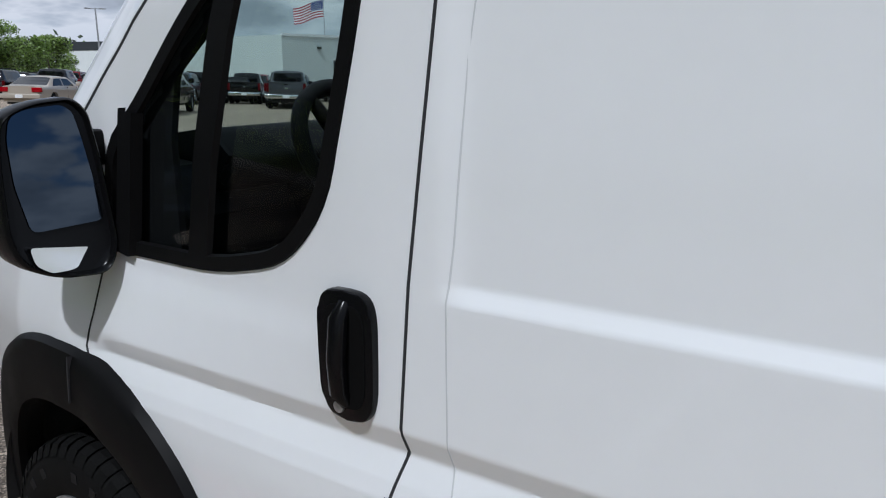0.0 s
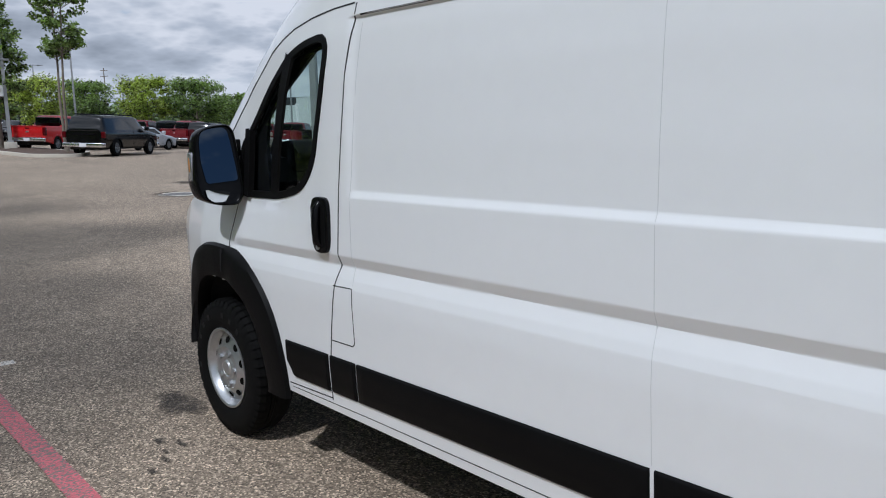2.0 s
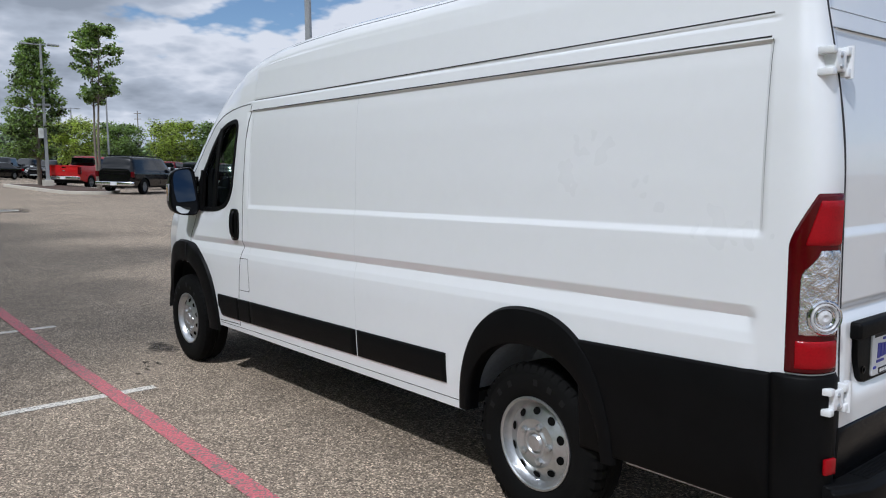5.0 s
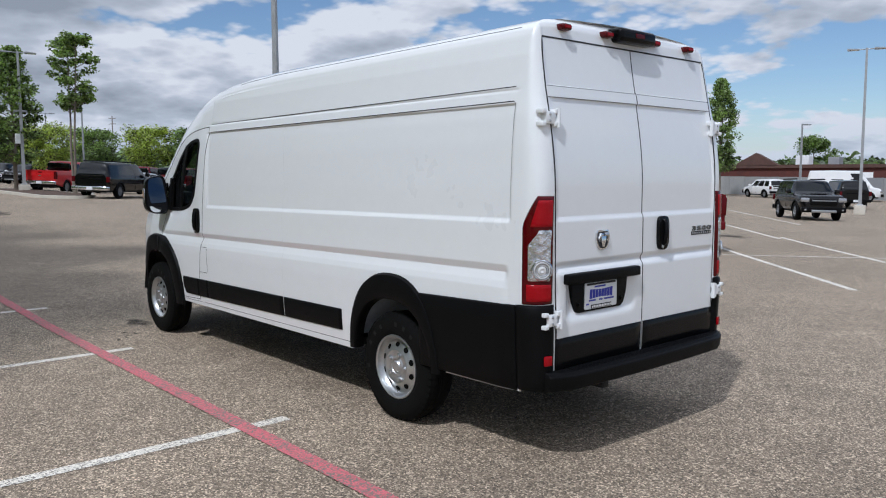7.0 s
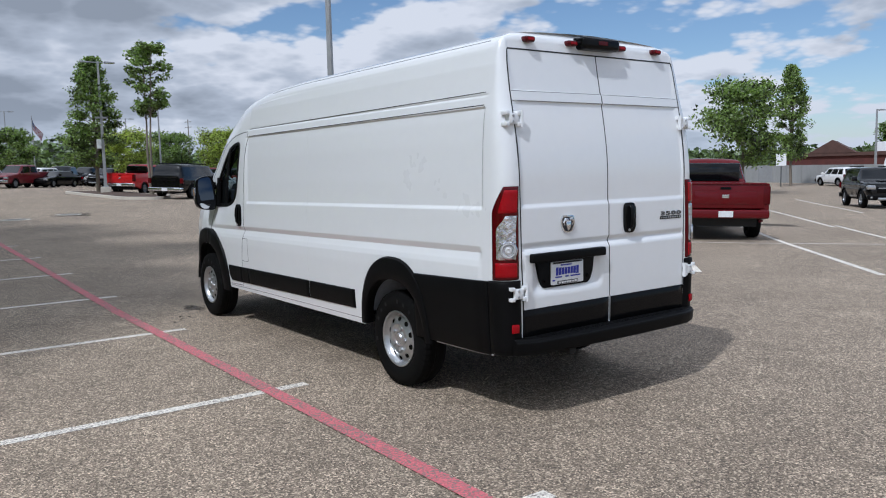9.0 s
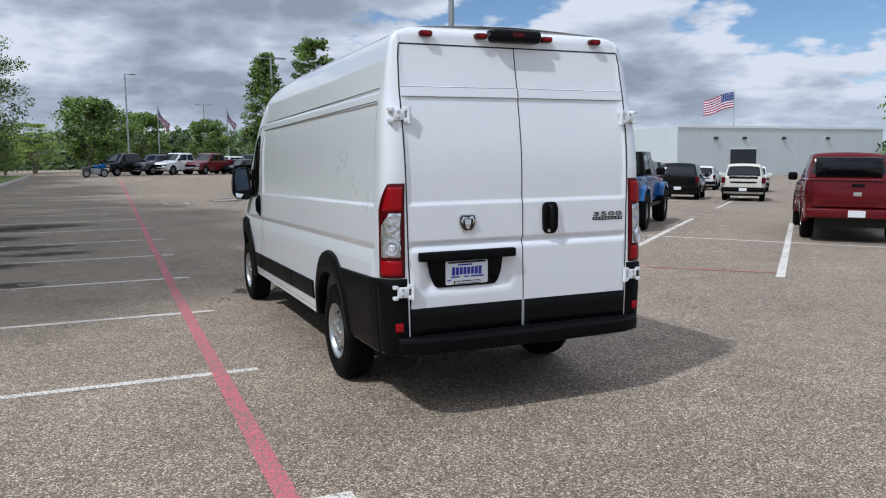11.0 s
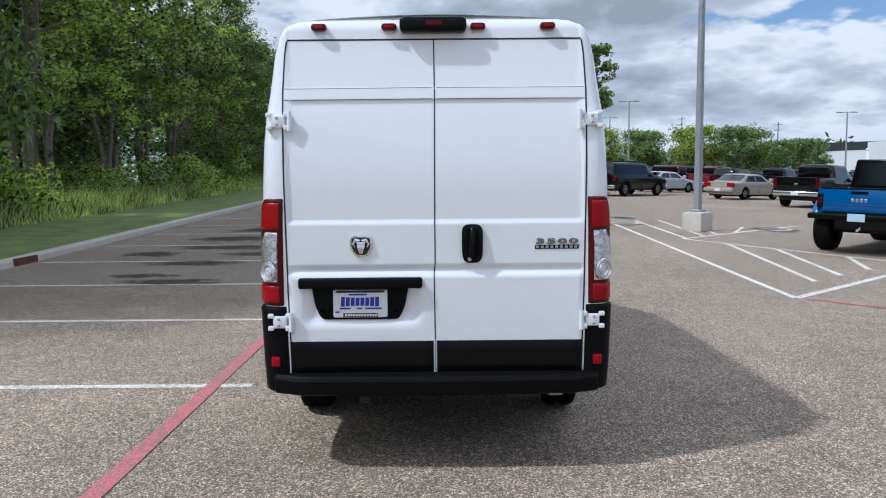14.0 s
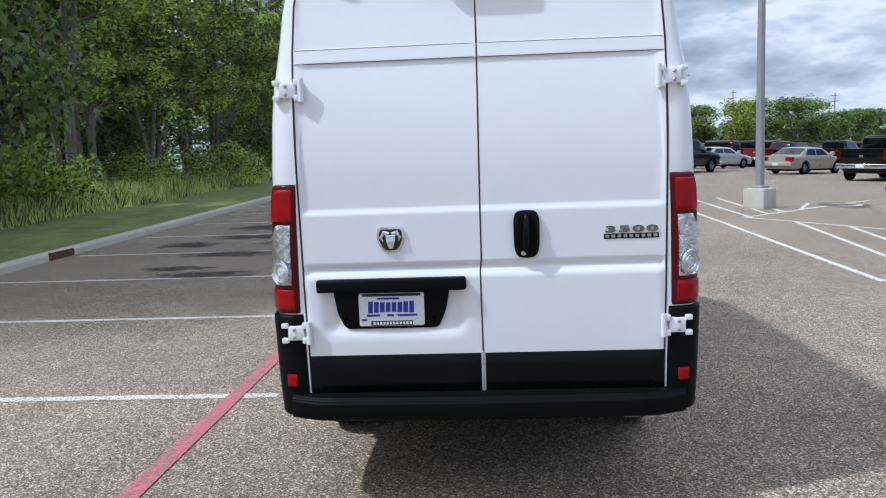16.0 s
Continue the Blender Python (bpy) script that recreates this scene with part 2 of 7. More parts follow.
def stain_material(name, color, rough, strength):
    """A soaked-in stain: its ragged edge and patchy middle let the asphalt show."""
    m = bpy.data.materials.new(name)
    m.use_nodes = True
    t = m.node_tree
    L = t.links.new
    p = t.nodes["Principled BSDF"]
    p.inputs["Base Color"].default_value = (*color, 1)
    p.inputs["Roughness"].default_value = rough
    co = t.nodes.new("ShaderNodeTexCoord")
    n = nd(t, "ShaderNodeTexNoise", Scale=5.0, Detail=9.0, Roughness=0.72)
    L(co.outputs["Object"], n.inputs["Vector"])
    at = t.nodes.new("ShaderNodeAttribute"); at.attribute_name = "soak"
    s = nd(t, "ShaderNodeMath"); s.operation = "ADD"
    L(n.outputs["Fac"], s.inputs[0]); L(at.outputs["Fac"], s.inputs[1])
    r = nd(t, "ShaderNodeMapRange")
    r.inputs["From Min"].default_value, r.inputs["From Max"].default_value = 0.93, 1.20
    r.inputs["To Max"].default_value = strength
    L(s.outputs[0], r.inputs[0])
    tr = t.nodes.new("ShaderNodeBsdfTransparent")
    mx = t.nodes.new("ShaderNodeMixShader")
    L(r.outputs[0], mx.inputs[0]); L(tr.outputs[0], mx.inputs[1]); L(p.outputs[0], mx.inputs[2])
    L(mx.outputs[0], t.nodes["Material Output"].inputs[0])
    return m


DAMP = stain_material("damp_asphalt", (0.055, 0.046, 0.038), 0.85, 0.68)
CONCRETE = material("concrete", (0.54, 0.50, 0.43), 0.85, 0, 0.16, 2.0, 60.0, 0.002)
GRASS = material("mown_grass", (0.175, 0.215, 0.062), 0.9, 0, 0.5, 1.6, 28.0, 0.02)
MULCH = material("bark_mulch", (0.085, 0.055, 0.040), 0.95, 0, 0.4, 5.0, 60.0, 0.02)
VAN_WHITE = material("white_van_paint", (0.79, 0.80, 0.81), 0.30, 0.0, 0.012, 0.8, 14.0, 0.0, 1.0)
BLACK_PLASTIC = material("black_plastic", (0.0045, 0.0045, 0.0048), 0.48, 0, 0.2, 6.0, 350.0, 0.0006, spec=0.08)
BLACK_GLOSS = material("gloss_black_plastic", (0.004, 0.004, 0.0045), 0.2, 0, 0.1, 5.0, 90.0, spec=0.14)
RUBBER = material("tyre_rubber", (0.0055, 0.0055, 0.0055), 0.7, 0, 0.25, 9.0, 140.0, 0.001, spec=0.09)
WHEEL_STEEL = material("silver_wheel_paint", (0.50, 0.51, 0.52), 0.32, 0.85, 0.10, 6.0, 60.0, 0.0004)
FAINT = material("faint_panel_joint", (0.56, 0.57, 0.58), 0.5)
HOLE = material("hole_shade", (0.003, 0.003, 0.003), 0.9, spec=0.1)
SEAM = material("shut_line_and_edge_shade", (0.02, 0.02, 0.022), 0.8)
CREASE = material("seam_and_crease_shade", (0.16, 0.165, 0.17), 0.7)
RUBBER_MARK = material("raised_rubber", (0.009, 0.009, 0.0095), 0.6, spec=0.2)
STEEL = material("painted_silver_steel", (0.44, 0.45, 0.46), 0.32, 0.8, 0.10, 6.0, 60.0, 0.0004)
CHROME = material("chrome", (0.75, 0.76, 0.78), 0.10, 1.0)
MIRROR = material("mirror_glass", (0.060, 0.075, 0.095), 0.02, 1.0)
MIRROR_CLEAR = material("convex_mirror_glass", (0.80, 0.82, 0.84), 0.02, 1.0)
LENS_RED = material("red_lens", (0.29, 0.0018, 0.006), 0.16, 0, 0.15, 20.0, 160.0, 0.001, 0.0, spec=0.25)
TAIL_RED = material("deep_red_tail_lens", (0.070, 0.001, 0.003), 0.12, 0, 0.12, 14.0, 120.0, 0.0, 0.0, spec=0.3)
LENS_DARK = material("dark_red_lens", (0.075, 0.002, 0.004), 0.15, 0, 0.1, 20.0, 160.0, 0.001, 0.0, spec=0.25)
LENS_CLEAR = material("clear_reflector", (0.46, 0.46, 0.47), 0.18, 0.7, 0.35, 30.0, 130.0, 0.004, 1.0)
CLEAR_BOWL = material("clear_chrome_lamp_bowl", (0.66, 0.66, 0.67), 0.10, 0.92, 0.35, 16.0, 34.0, 0.030, 0.6)
BOWL = material("white_lamp_bowl", (0.62, 0.62, 0.63), 0.25, 0.2, 0.2, 40.0, 180.0, 0.001, 0.6)
LENS_AMBER = material("amber_lens", (0.55, 0.26, 0.09), 0.2, 0.2, 0.3, 30.0, 150.0, 0.004, 1.0)
GLASS = glass_material("window_glass", (0.74, 0.82, 0.80))
GLASS_DARK = material("dark_car_glass", (0.004, 0.005, 0.006), 0.05, 0, 0.1, 4.0, 40.0, 0.0, spec=0.5)
CABIN = material("dark_cabin_trim", (0.006, 0.006, 0.007), 0.65, 0, 0.2, 12.0, 200.0, 0.0006, spec=0.15)
LINER = material("grey_wheel_arch_liner", (0.24, 0.27, 0.31), 0.6, 0, 0.2, 6.0, 50.0, 0.001)
UNDERBODY = material("dark_underbody", (0.02, 0.02, 0.02), 0.9, 0, 0.3, 4.0, 40.0, 0.004)
GALV = material("galvanised_pole", (0.36, 0.37, 0.38), 0.5, 0.4, 0.12, 3.0, 40.0, 0.0006)
BARK = material("bark", (0.20, 0.17, 0.135), 0.95, 0, 0.35, 4.0, 40.0, 0.02)
LEAF = leaf_material("leaf_green", (0.172, 0.205, 0.074), 0.60)
# darker leaf copy: the woods' shaded side is put into its colour
LEAF_SHADED = leaf_material("leaf_shaded_green", (0.082, 0.108, 0.042), 0.52)
LEAF_LIGHT = leaf_material("leaf_light_green", (0.205, 0.245, 0.080), 0.62)
LEAF_LIME = leaf_material("leaf_lime_green", (0.185, 0.215, 0.050), 0.50)
LEAF_LOT = leaf_material("leaf_street_green", (0.100, 0.140, 0.044), 0.42)
LEAF_FAR = leaf_material("leaf_far_woods", (0.075, 0.105, 0.044), 0.30)
REED = leaf_material("tall_grass", (0.28, 0.30, 0.13), 0.5)


# ---- mesh helpers ----
def part(name, bm, material, parent=None, label="", smooth=None):
    """Links a bmesh, or (verts, faces), as one mesh object under a thing or a part."""
    me = bpy.data.meshes.new(name)
    if isinstance(bm, tuple):
        me.from_pydata(bm[0], [], bm[1])
    else:
        bmesh.ops.recalc_face_normals(bm, faces=bm.faces)
        bm.to_mesh(me)
        bm.free()
    me.materials.append(material)
    if smooth is not None:
        me.shade_smooth()
        if smooth:
            me.set_sharp_from_angle(angle=radians(smooth))
    ob = new(name, me)
    if parent:
        ob.parent = parent
    if label:
        ob["label"] = label
    return ob


def thing(name, label, category, group="", kind="", at=None):
    ob = tagged(new(name), label, category, group, kind)
    if at is not None:
        ob.matrix_basis = at
    return ob


def box(bm, x0, x1, y0, y1, z0, z1, bevel=0.0, seg=2):
    r = bmesh.ops.create_cube(bm, size=1.0)
    vs = r["verts"]
    for v in vs:
        v.co = Vector((x0 + (v.co.x + 0.5) * (x1 - x0), y0 + (v.co.y + 0.5) * (y1 - y0), z0 + (v.co.z + 0.5) * (z1 - z0)))
    if bevel:
        es = list({e for v in vs for e in v.link_edges})
        bmesh.ops.bevel(bm, geom=es, offset=bevel, segments=seg, affect="EDGES", profile=0.5)
    return bm


def rbox(*a, **k):
    return box(bmesh.new(), *a, **k)


def prism(bm, pts, axis, d0, d1, bevel=0.0, seg=2):
    """Extrudes a 2D outline along an axis; pts are the two other coordinates in order."""
    def put(p, d):
        return {"x": (d, p[0], p[1]), "y": (p[0], d, p[1]), "z": (p[0], p[1], d)}[axis]
    a = [bm.verts.new(put(p, d0)) for p in pts]
    b = [bm.verts.new(put(p, d1)) for p in pts]
    n = len(pts)
    fs = [bm.faces.new(a[::-1]), bm.faces.new(b)]
    for i in range(n):
        fs.append(bm.faces.new((a[i], a[(i + 1) % n], b[(i + 1) % n], b[i])))
    if bevel:
        es = list({e for f in fs[:2] for e in f.edges})
        bmesh.ops.bevel(bm, geom=es, offset=bevel, segments=seg, affect="EDGES", profile=0.5)
    return bm


def rprism(*a, **k):
    return prism(bmesh.new(), *a, **k)


def tube(bm, pts, radii, seg=8, cap=True):
    """A tapered tube along a run of points."""
    rings = []
    n = len(pts)
    for i, p in enumerate(pts):
        d = (Vector(pts[min(i + 1, n - 1)]) - Vector(pts[max(i - 1, 0)])).normalized()
        u = d.orthogonal().normalized() if i == 0 else (u - d * u.dot(d)).normalized()
        w = d.cross(u)
        rings.append([bm.verts.new(Vector(p) + (u * math.cos(a) + w * math.sin(a)) * radii[i]) for a in [2 * math.pi * k / seg for k in range(seg)]])
    for a, b in zip(rings, rings[1:]):
        for k in range(seg):
            bm.faces.new((a[k], a[(k + 1) % seg], b[(k + 1) % seg], b[k]))
    if cap:
        bm.faces.new(rings[0][::-1]); bm.faces.new(rings[-1])
    return bm


def lathe(bm, prof, seg=32, axis="y"):
    """Turns a profile of (radius, offset along the axis) about that axis."""
    rings = []
    for r, h in prof:
        ring = []
        for k in range(seg):
            a = 2 * math.pi * k / seg
            c, s = r * math.cos(a), r * math.sin(a)
            ring.append(bm.verts.new({"y": (c, h, s), "z": (c, s, h), "x": (h, c, s)}[axis]))
        rings.append(ring)
    for a, b in zip(rings, rings[1:]):
        for k in range(seg):
            bm.faces.new((a[k], a[(k + 1) % seg], b[(k + 1) % seg], b[k]))
    return bm


def ease(a, b, v):
    t = min(1.0, max(0.0, (v - a) / (b - a)))
    return t * t * (3 - 2 * t)


def lerp_table(table, v):
    if v <= table[0][0]:
        return table[0][1]
    for (a, fa), (b, fb) in zip(table, table[1:]):
        if v <= b:
            return fa + (fb - fa) * (v - a) / (b - a)
    return table[-1][1]


def rounded(pts, r, n=5):
    """Rounds the corners of a 2D outline."""
    out = []
    m = len(pts)
    for i in range(m):
        p, q, s = Vector(pts[i - 1]), Vector(pts[i]), Vector(pts[(i + 1) % m])
        k = min(r, (p - q).length * 0.45, (s - q).length * 0.45)
        a, b = q + (p - q).normalized() * k, q + (s - q).normalized() * k
        for j in range(n + 1):
            t = j / n
            out.append(tuple(a * (1 - t) ** 2 + q * 2 * t * (1 - t) + b * t * t))
    return out


# ---- ground ----
def ground_z(x, y):
    a = max(0.0, min(-x - 1, 95)); b = max(0.0, min(y - 3, 40)); c = max(0.0, min(y - 9, 25))
    return 0.0175 * a - 0.018 * b - 0.0005 * min(a, 60) * c


def sheet(x0, x1, y0, y1, nx, ny, lift=0.0):
    vs, fs = [], []
    for i in range(nx + 1):
        for j in range(ny + 1):
            x, y = x0 + (x1 - x0) * i / nx, y0 + (y1 - y0) * j / ny
            vs.append((x, y, ground_z(x, y) + lift))
    for i in range(nx):
        for j in range(ny):
            k = i * (ny + 1) + j
            fs.append((k, k + ny + 1, k + ny + 2, k + 1))
    return vs, fs


def make_ground():
    def steps(lo, hi, near_lo, near_hi, fine):
        out = list(np.arange(near_lo, near_hi + 0.01, fine))
        d, v = fine, near_lo
        while v > lo:
            d *= 1.5; v -= d; out.insert(0, v)
        d, v = fine, near_hi
        while v < hi:
            d *= 1.5; v += d; out.append(v)
        return out
    xs, ys = steps(-2500, 2500, -101, 31, 2.0), steps(-2500, 2500, -41, 59, 2.0)
    vs = [(x, y, ground_z(x, y)) for x in xs for y in ys]
    ny = len(ys)
    fs = [(i * ny + j, (i + 1) * ny + j, (i + 1) * ny + j + 1, i * ny + j + 1) for i in range(len(xs) - 1) for j in range(ny - 1)]
    tagged(part("ground", (vs, fs), ASPHALT, smooth=60), "grey worn asphalt of a large car park", "ground", kind="structure")


make_ground()


def stripe(name, x0, y0, x1, y1, w, mat, label, lift=0.0030):
    """A painted line on the ground, cut in short lengths so that it follows the slope."""
    n = max(1, int(math.hypot(x1 - x0, y1 - y0) / 1.0))
    d = Vector((x1 - x0, y1 - y0)).normalized()
    s = Vector((-d.y, d.x)) * w / 2
    vs, fs = [], []
    for i in range(n + 1):
        p = Vector((x0, y0)).lerp(Vector((x1, y1)), i / n)
        for q in (p + s, p - s):
            vs.append((q.x, q.y, ground_z(q.x, q.y) + lift))
        if i:
            fs.append((2 * i - 2, 2 * i - 1, 2 * i + 1, 2 * i))
    return tagged(part(name, (vs, fs), mat), label, "road marking", "painted lines", "structure")


# ---- the van: x runs to its rear, its left side faces -y ----
HALF = [(0.34, 0.930), (0.42, 0.945), (0.60, 0.957), (0.90, 0.967), (1.10, 0.966), (1.32, 0.964), (1.55, 0.960), (1.80, 0.948), (1.95, 0.934), (2.09, 0.909), (2.17, 0.897), (2.28, 0.882), (2.36, 0.864)]
CAP = [(0.905, 2.10), (0.897, 2.17), (0.882, 2.28), (0.872, 2.33), (0.858, 2.385), (0.842, 2.425), (0.812, 2.455), (0.75, 2.478), (0.62, 2.496), (0.44, 2.507), (0.22, 2.515), (0.0, 2.52)]
PILLAR = [(-0.97, 0.98), (-0.85, 1.06), (-0.60, 1.17), (-0.35, 1.255), (-0.12, 1.37), (0.146, 1.574), (0.395, 1.792), (0.597, 1.945), (0.70, 1.995), (0.80, 2.030), (0.95, 2.058), (1.13, 2.075), (1.35, 2.085), (5.4, 2.10)]
TOP = [(-0.97, 1.00), (-0.85, 1.10), (-0.60, 1.23), (-0.35, 1.34), (-0.10, 1.54), (0.15, 1.76), (0.40, 1.97), (0.60, 2.11), (0.80, 2.235), (0.95, 2.31), (1.10, 2.375), (1.30, 2.435), (1.55, 2.478), (1.90, 2.505), (2.40, 2.52), (5.4, 2.52)]
NOSE = [(-0.97, 0.56), (-0.93, 0.65), (-0.85, 0.745), (-0.70, 0.83), (-0.50, 0.905), (-0.20, 0.972), (0.05, 0.995), (0.3, 1.0)]
REAR_X, CORNER = 5.14, 0.845
SQUARE = 0.66                         # how square the rear posts turn: 1 would be round
WINDOW = rounded([(0.250, 1.293), (0.66, 1.302), (0.87, 1.350), (0.978, 1.46), (1.054, 1.75), (1.094, 1.965), (0.905, 1.945), (0.755, 1.900), (0.57, 1.768), (0.40, 1.612), (0.275, 1.515)], 0.10, 4)


def inside(poly, x, z):
    hit = False
    for (x0, z0), (x1, z1) in zip(poly, poly[1:] + poly[:1]):
        if (z0 > z) != (z1 > z) and x < (x1 - x0) * (z - z0) / (z1 - z0) + x0:
            hit = not hit
    return hit


def rear_x(z):
    return 5.30 - 0.095 * ease(1.55, 2.60, z) * 1.35 - 0.07 * max(0.0, (z - 2.43) / 0.09) ** 2 - 0.012 * (1 - ease(0.3, 0.9, z))


def side_y(x, z):
    """Half width of the flank at (x, z), with its pressed panels and grooves."""
    w = lerp_table(HALF, z)
    w -= 0.055 * (1 - ease(0.2, 1.15, x)) * ease(1.0, 1.35, z)
    along = ease(0.16, 0.26, x) * (1 - ease(5.05, 5.10, x))
    # long groove under the waist: the flank turns in, then out to a wider lower body
    up = 0.010 * (x - 0.5)
    w += along * lerp_table([(0.90, 0.010), (0.955 + up, 0.008), (0.992 + up, 0.000), (1.043 + up, -0.017), (1.086 + up, 0.0), (1.30, 0.0)], z)
    # recessed upper panel of the load bay
    lo, hi = 1.329 + 0.0090 * (x - 1.25), 1.357 + 0.0082 * (x - 1.25)
    rec = ease(1.225, 1.275, x) * (1 - ease(5.088, 5.102, x)) * min(1.0, max(0.0, (z - lo) / (hi - lo))) * (1 - ease(2.008, 2.020, z))
    w -= 0.013 * rec
    # shallow bowl below the window line of the door
    w -= 0.004 * ease(0.25, 0.35, x) * (1 - ease(0.95, 1.1, x)) * ease(1.20, 1.26, z)
    # roof joint
    w -= 0.005 * ease(0.85, 1.1, x) * (1 - ease(5.10, 5.12, x)) * max(0.0, 1 - abs(z - 2.088) / 0.010)
    return w * lerp_table(NOSE, x)


def door_x(y, z):
    """The back doors' face at (y, z)."""
    x = rear_x(z)
    on = 1 - ease(0.795, 0.812, abs(y))
    x -= on * 0.011 * ease(1.365, 1.400, z) * (1 - ease(2.040, 2.052, z))
    x -= on * 0.008 * ease(2.108, 2.118, z)
    x += on * (0.008 * (1 - ease(1.085, 1.125, z)) - 0.014 * (1 - ease(1.12, 1.155, z)) * ease(1.07, 1.12, z))
    # hollow for the number plate, in the left door alone
    if -0.74 < y < -0.04:
        x -= 0.026 * ease(-0.73, -0.69, y) * (1 - ease(-0.14, -0.075, y)) * ease(0.80, 0.87, z) * (1 - ease(1.03, 1.06, z))
    return x


def van_point(u, r):
    """Column u, row r of the shell: rows climb the left flank to the roof's middle."""
    kind, v = u
    x = min(v, REAR_X) if kind == "x" else REAR_X
    za, zt = lerp_table(PILLAR, x), lerp_table(TOP, x)
    if r[0] == "s":
        z = r[1]
        if z > 0.90:
            z = 0.90 + (z - 0.90) * (za - 0.90) / (2.10 - 0.90)
        y = side_y(x, z)
    else:
        yc, zc = r[1]
        k = (zc - 2.10) / 0.42
        z = za + (zt - za) * k
        ya = side_y(x, za) if x < 1.35 else 0.905
        y = ya * yc / 0.905
        if x >= 1.3 and zc < 2.36:
            y = side_y(x, z) * 1.0
    if kind == "x":
        return Vector((x, -y, z)), x, z
    if kind == "c":
        sn, cs = max(0.0, math.sin(v * math.pi / 2)) ** SQUARE, max(0.0, math.cos(v * math.pi / 2)) ** SQUARE
        yy = y * (1 - (1 - CORNER) * (1 - cs))
        return Vector((REAR_X + (door_x(yy, z) - REAR_X) * sn, -yy, z)), 9, z
    yy = y * CORNER * (1 - v)
    return Vector((door_x(-yy, z), -yy, z)), 9, z


ARCHES = ((0.03, 0.36, 0.47), (4.03, 0.36, 0.46))


def arch_z(x, grow=0.0):
    """Lower edge of the flank: the sill, lifted over the wheels."""
    z = 0.365
    for cx, cz, r in ARCHES:
        d = abs(x - cx) / (r + grow)
        if d < 1:
            z = max(z, cz + (r + grow + 0.03) * (1 - d ** 2.4) ** (1 / 2.4))
    return z


def make_van():
    van = thing("van", "white high-roof panel van with black lower cladding, parked on asphalt", "van")
    cols = [("x", x) for x in sorted(set([round(v, 4) for v in list(np.arange(-0.97, 1.4, 0.018)) + list(np.arange(1.4, 5.0, 0.045)) + list(np.arange(5.0, 5.14, 0.012)) + [5.14]] + [round(v, 4) for c in (4.03,) for v in np.arange(c - 0.56, c + 0.56, 0.018)]))]
    cols += [("c", k / 16) for k in range(1, 17)]
    cols += [("d", v) for v in (0.012, 0.03, 0.05, 0.07)] + [("d", v) for v in np.linspace(0.1, 1.0, 30)]
    zs = sorted(set([round(v, 4) for v in list(np.arange(0.408, 2.10, 0.022)) + list(np.arange(0.94, 1.17, 0.0055)) + list(np.arange(1.30, 1.42, 0.0055)) + list(np.arange(1.99, 2.12, 0.006))]))
    rows = [("s", z) for z in zs if z < 2.1]
    cap = []
    for (y0, z0), (y1, z1) in zip(CAP, CAP[1:]):
        n = 8 if z0 < 2.36 else 3
        cap += [("p", (y0 + (y1 - y0) * k / n, z0 + (z1 - z0) * k / n)) for k in range(n)]
    rows += cap + [("p", CAP[-1])]
    grid = [[van_point(u, r) for r in rows] for u in cols]
    nr = len(rows)
    verts, body, panes, screen = [], [], [], []
    kind_of = [u[0] for u in cols for r in rows]
    for col in grid:
        for p, fx, fz in col:
            verts.append(p)
    for i in range(len(cols) - 1):
        for j in range(nr - 1):
            q = (i * nr + j, (i + 1) * nr + j, (i + 1) * nr + j + 1, i * nr + j + 1)
            c = (verts[q[0]] + verts[q[2]]) / 2
            flank = rows[j][0] == "s"
            if cols[i][0] == "x":
                if c.z < arch_z(c.x) and (abs(c.x - 0.03) < 0.5 or abs(c.x - 4.03) < 0.49):
                    continue
                if flank and c.x < 1.2 and inside(WINDOW, c.x, c.z):
                    panes.append(q); continue
                if not flank and -0.27 < c.x < 0.78 and abs(c.y) < 0.93 * abs(verts[i * nr + len(zs) - 1].y):
                    screen.append(q); continue
                if c.x > 4.45 and c.z < 0.44:
                    continue
            elif c.z < 0.50:
                continue
            body.append(q)

    def one_side(faces, s, push):
        used = sorted({k for f in faces for k in f})
        at = {k: n for n, k in enumerate(used)}
        vs = [(verts[k].x, -s * (verts[k].y + push), verts[k].z) for k in used]
        return vs, [tuple(at[k] for k in f) for f in faces]

    def both(faces, push=0.0):
        used = sorted({k for f in faces for k in f})
        at = {k: n for n, k in enumerate(used)}
        n = len(used)
        vs = [tuple(verts[k] + Vector((0, push, 0))) for k in used]
        vs += [(door_x(-y, z) if kind_of[k] == "d" else x, -y, z) for k, (x, y, z) in zip(used, vs)]
        fs = [tuple(at[k] for k in f) for f in faces] + [tuple(at[k] + n for k in f[::-1]) for f in faces]
        return vs, fs

    shell = bmesh.new()
    vs, fs = both(body)
    me = bpy.data.meshes.new("tmp"); me.from_pydata(vs, [], fs); shell.from_mesh(me); bpy.data.meshes.remove(me)
    bmesh.ops.remove_doubles(shell, verts=shell.verts, dist=0.0008)
    part("body", shell, VAN_WHITE, van, "glossy white steel body with pressed side panels", smooth=28)
    for s in (-1, 1):
        g = part("door_glass", one_side(panes, s, 0.018), GLASS, van, "clear tinted front door glass", smooth=40); g.visible_shadow = False
    g = part("windscreen", both(screen), GLASS, van, "clear windscreen", smooth=40); g.visible_shadow = False
    return van


van = make_van()


def flank(x, z, out=0.0, sgn=-1):
    return Vector((x, sgn * (side_y(x, z) + out), z))


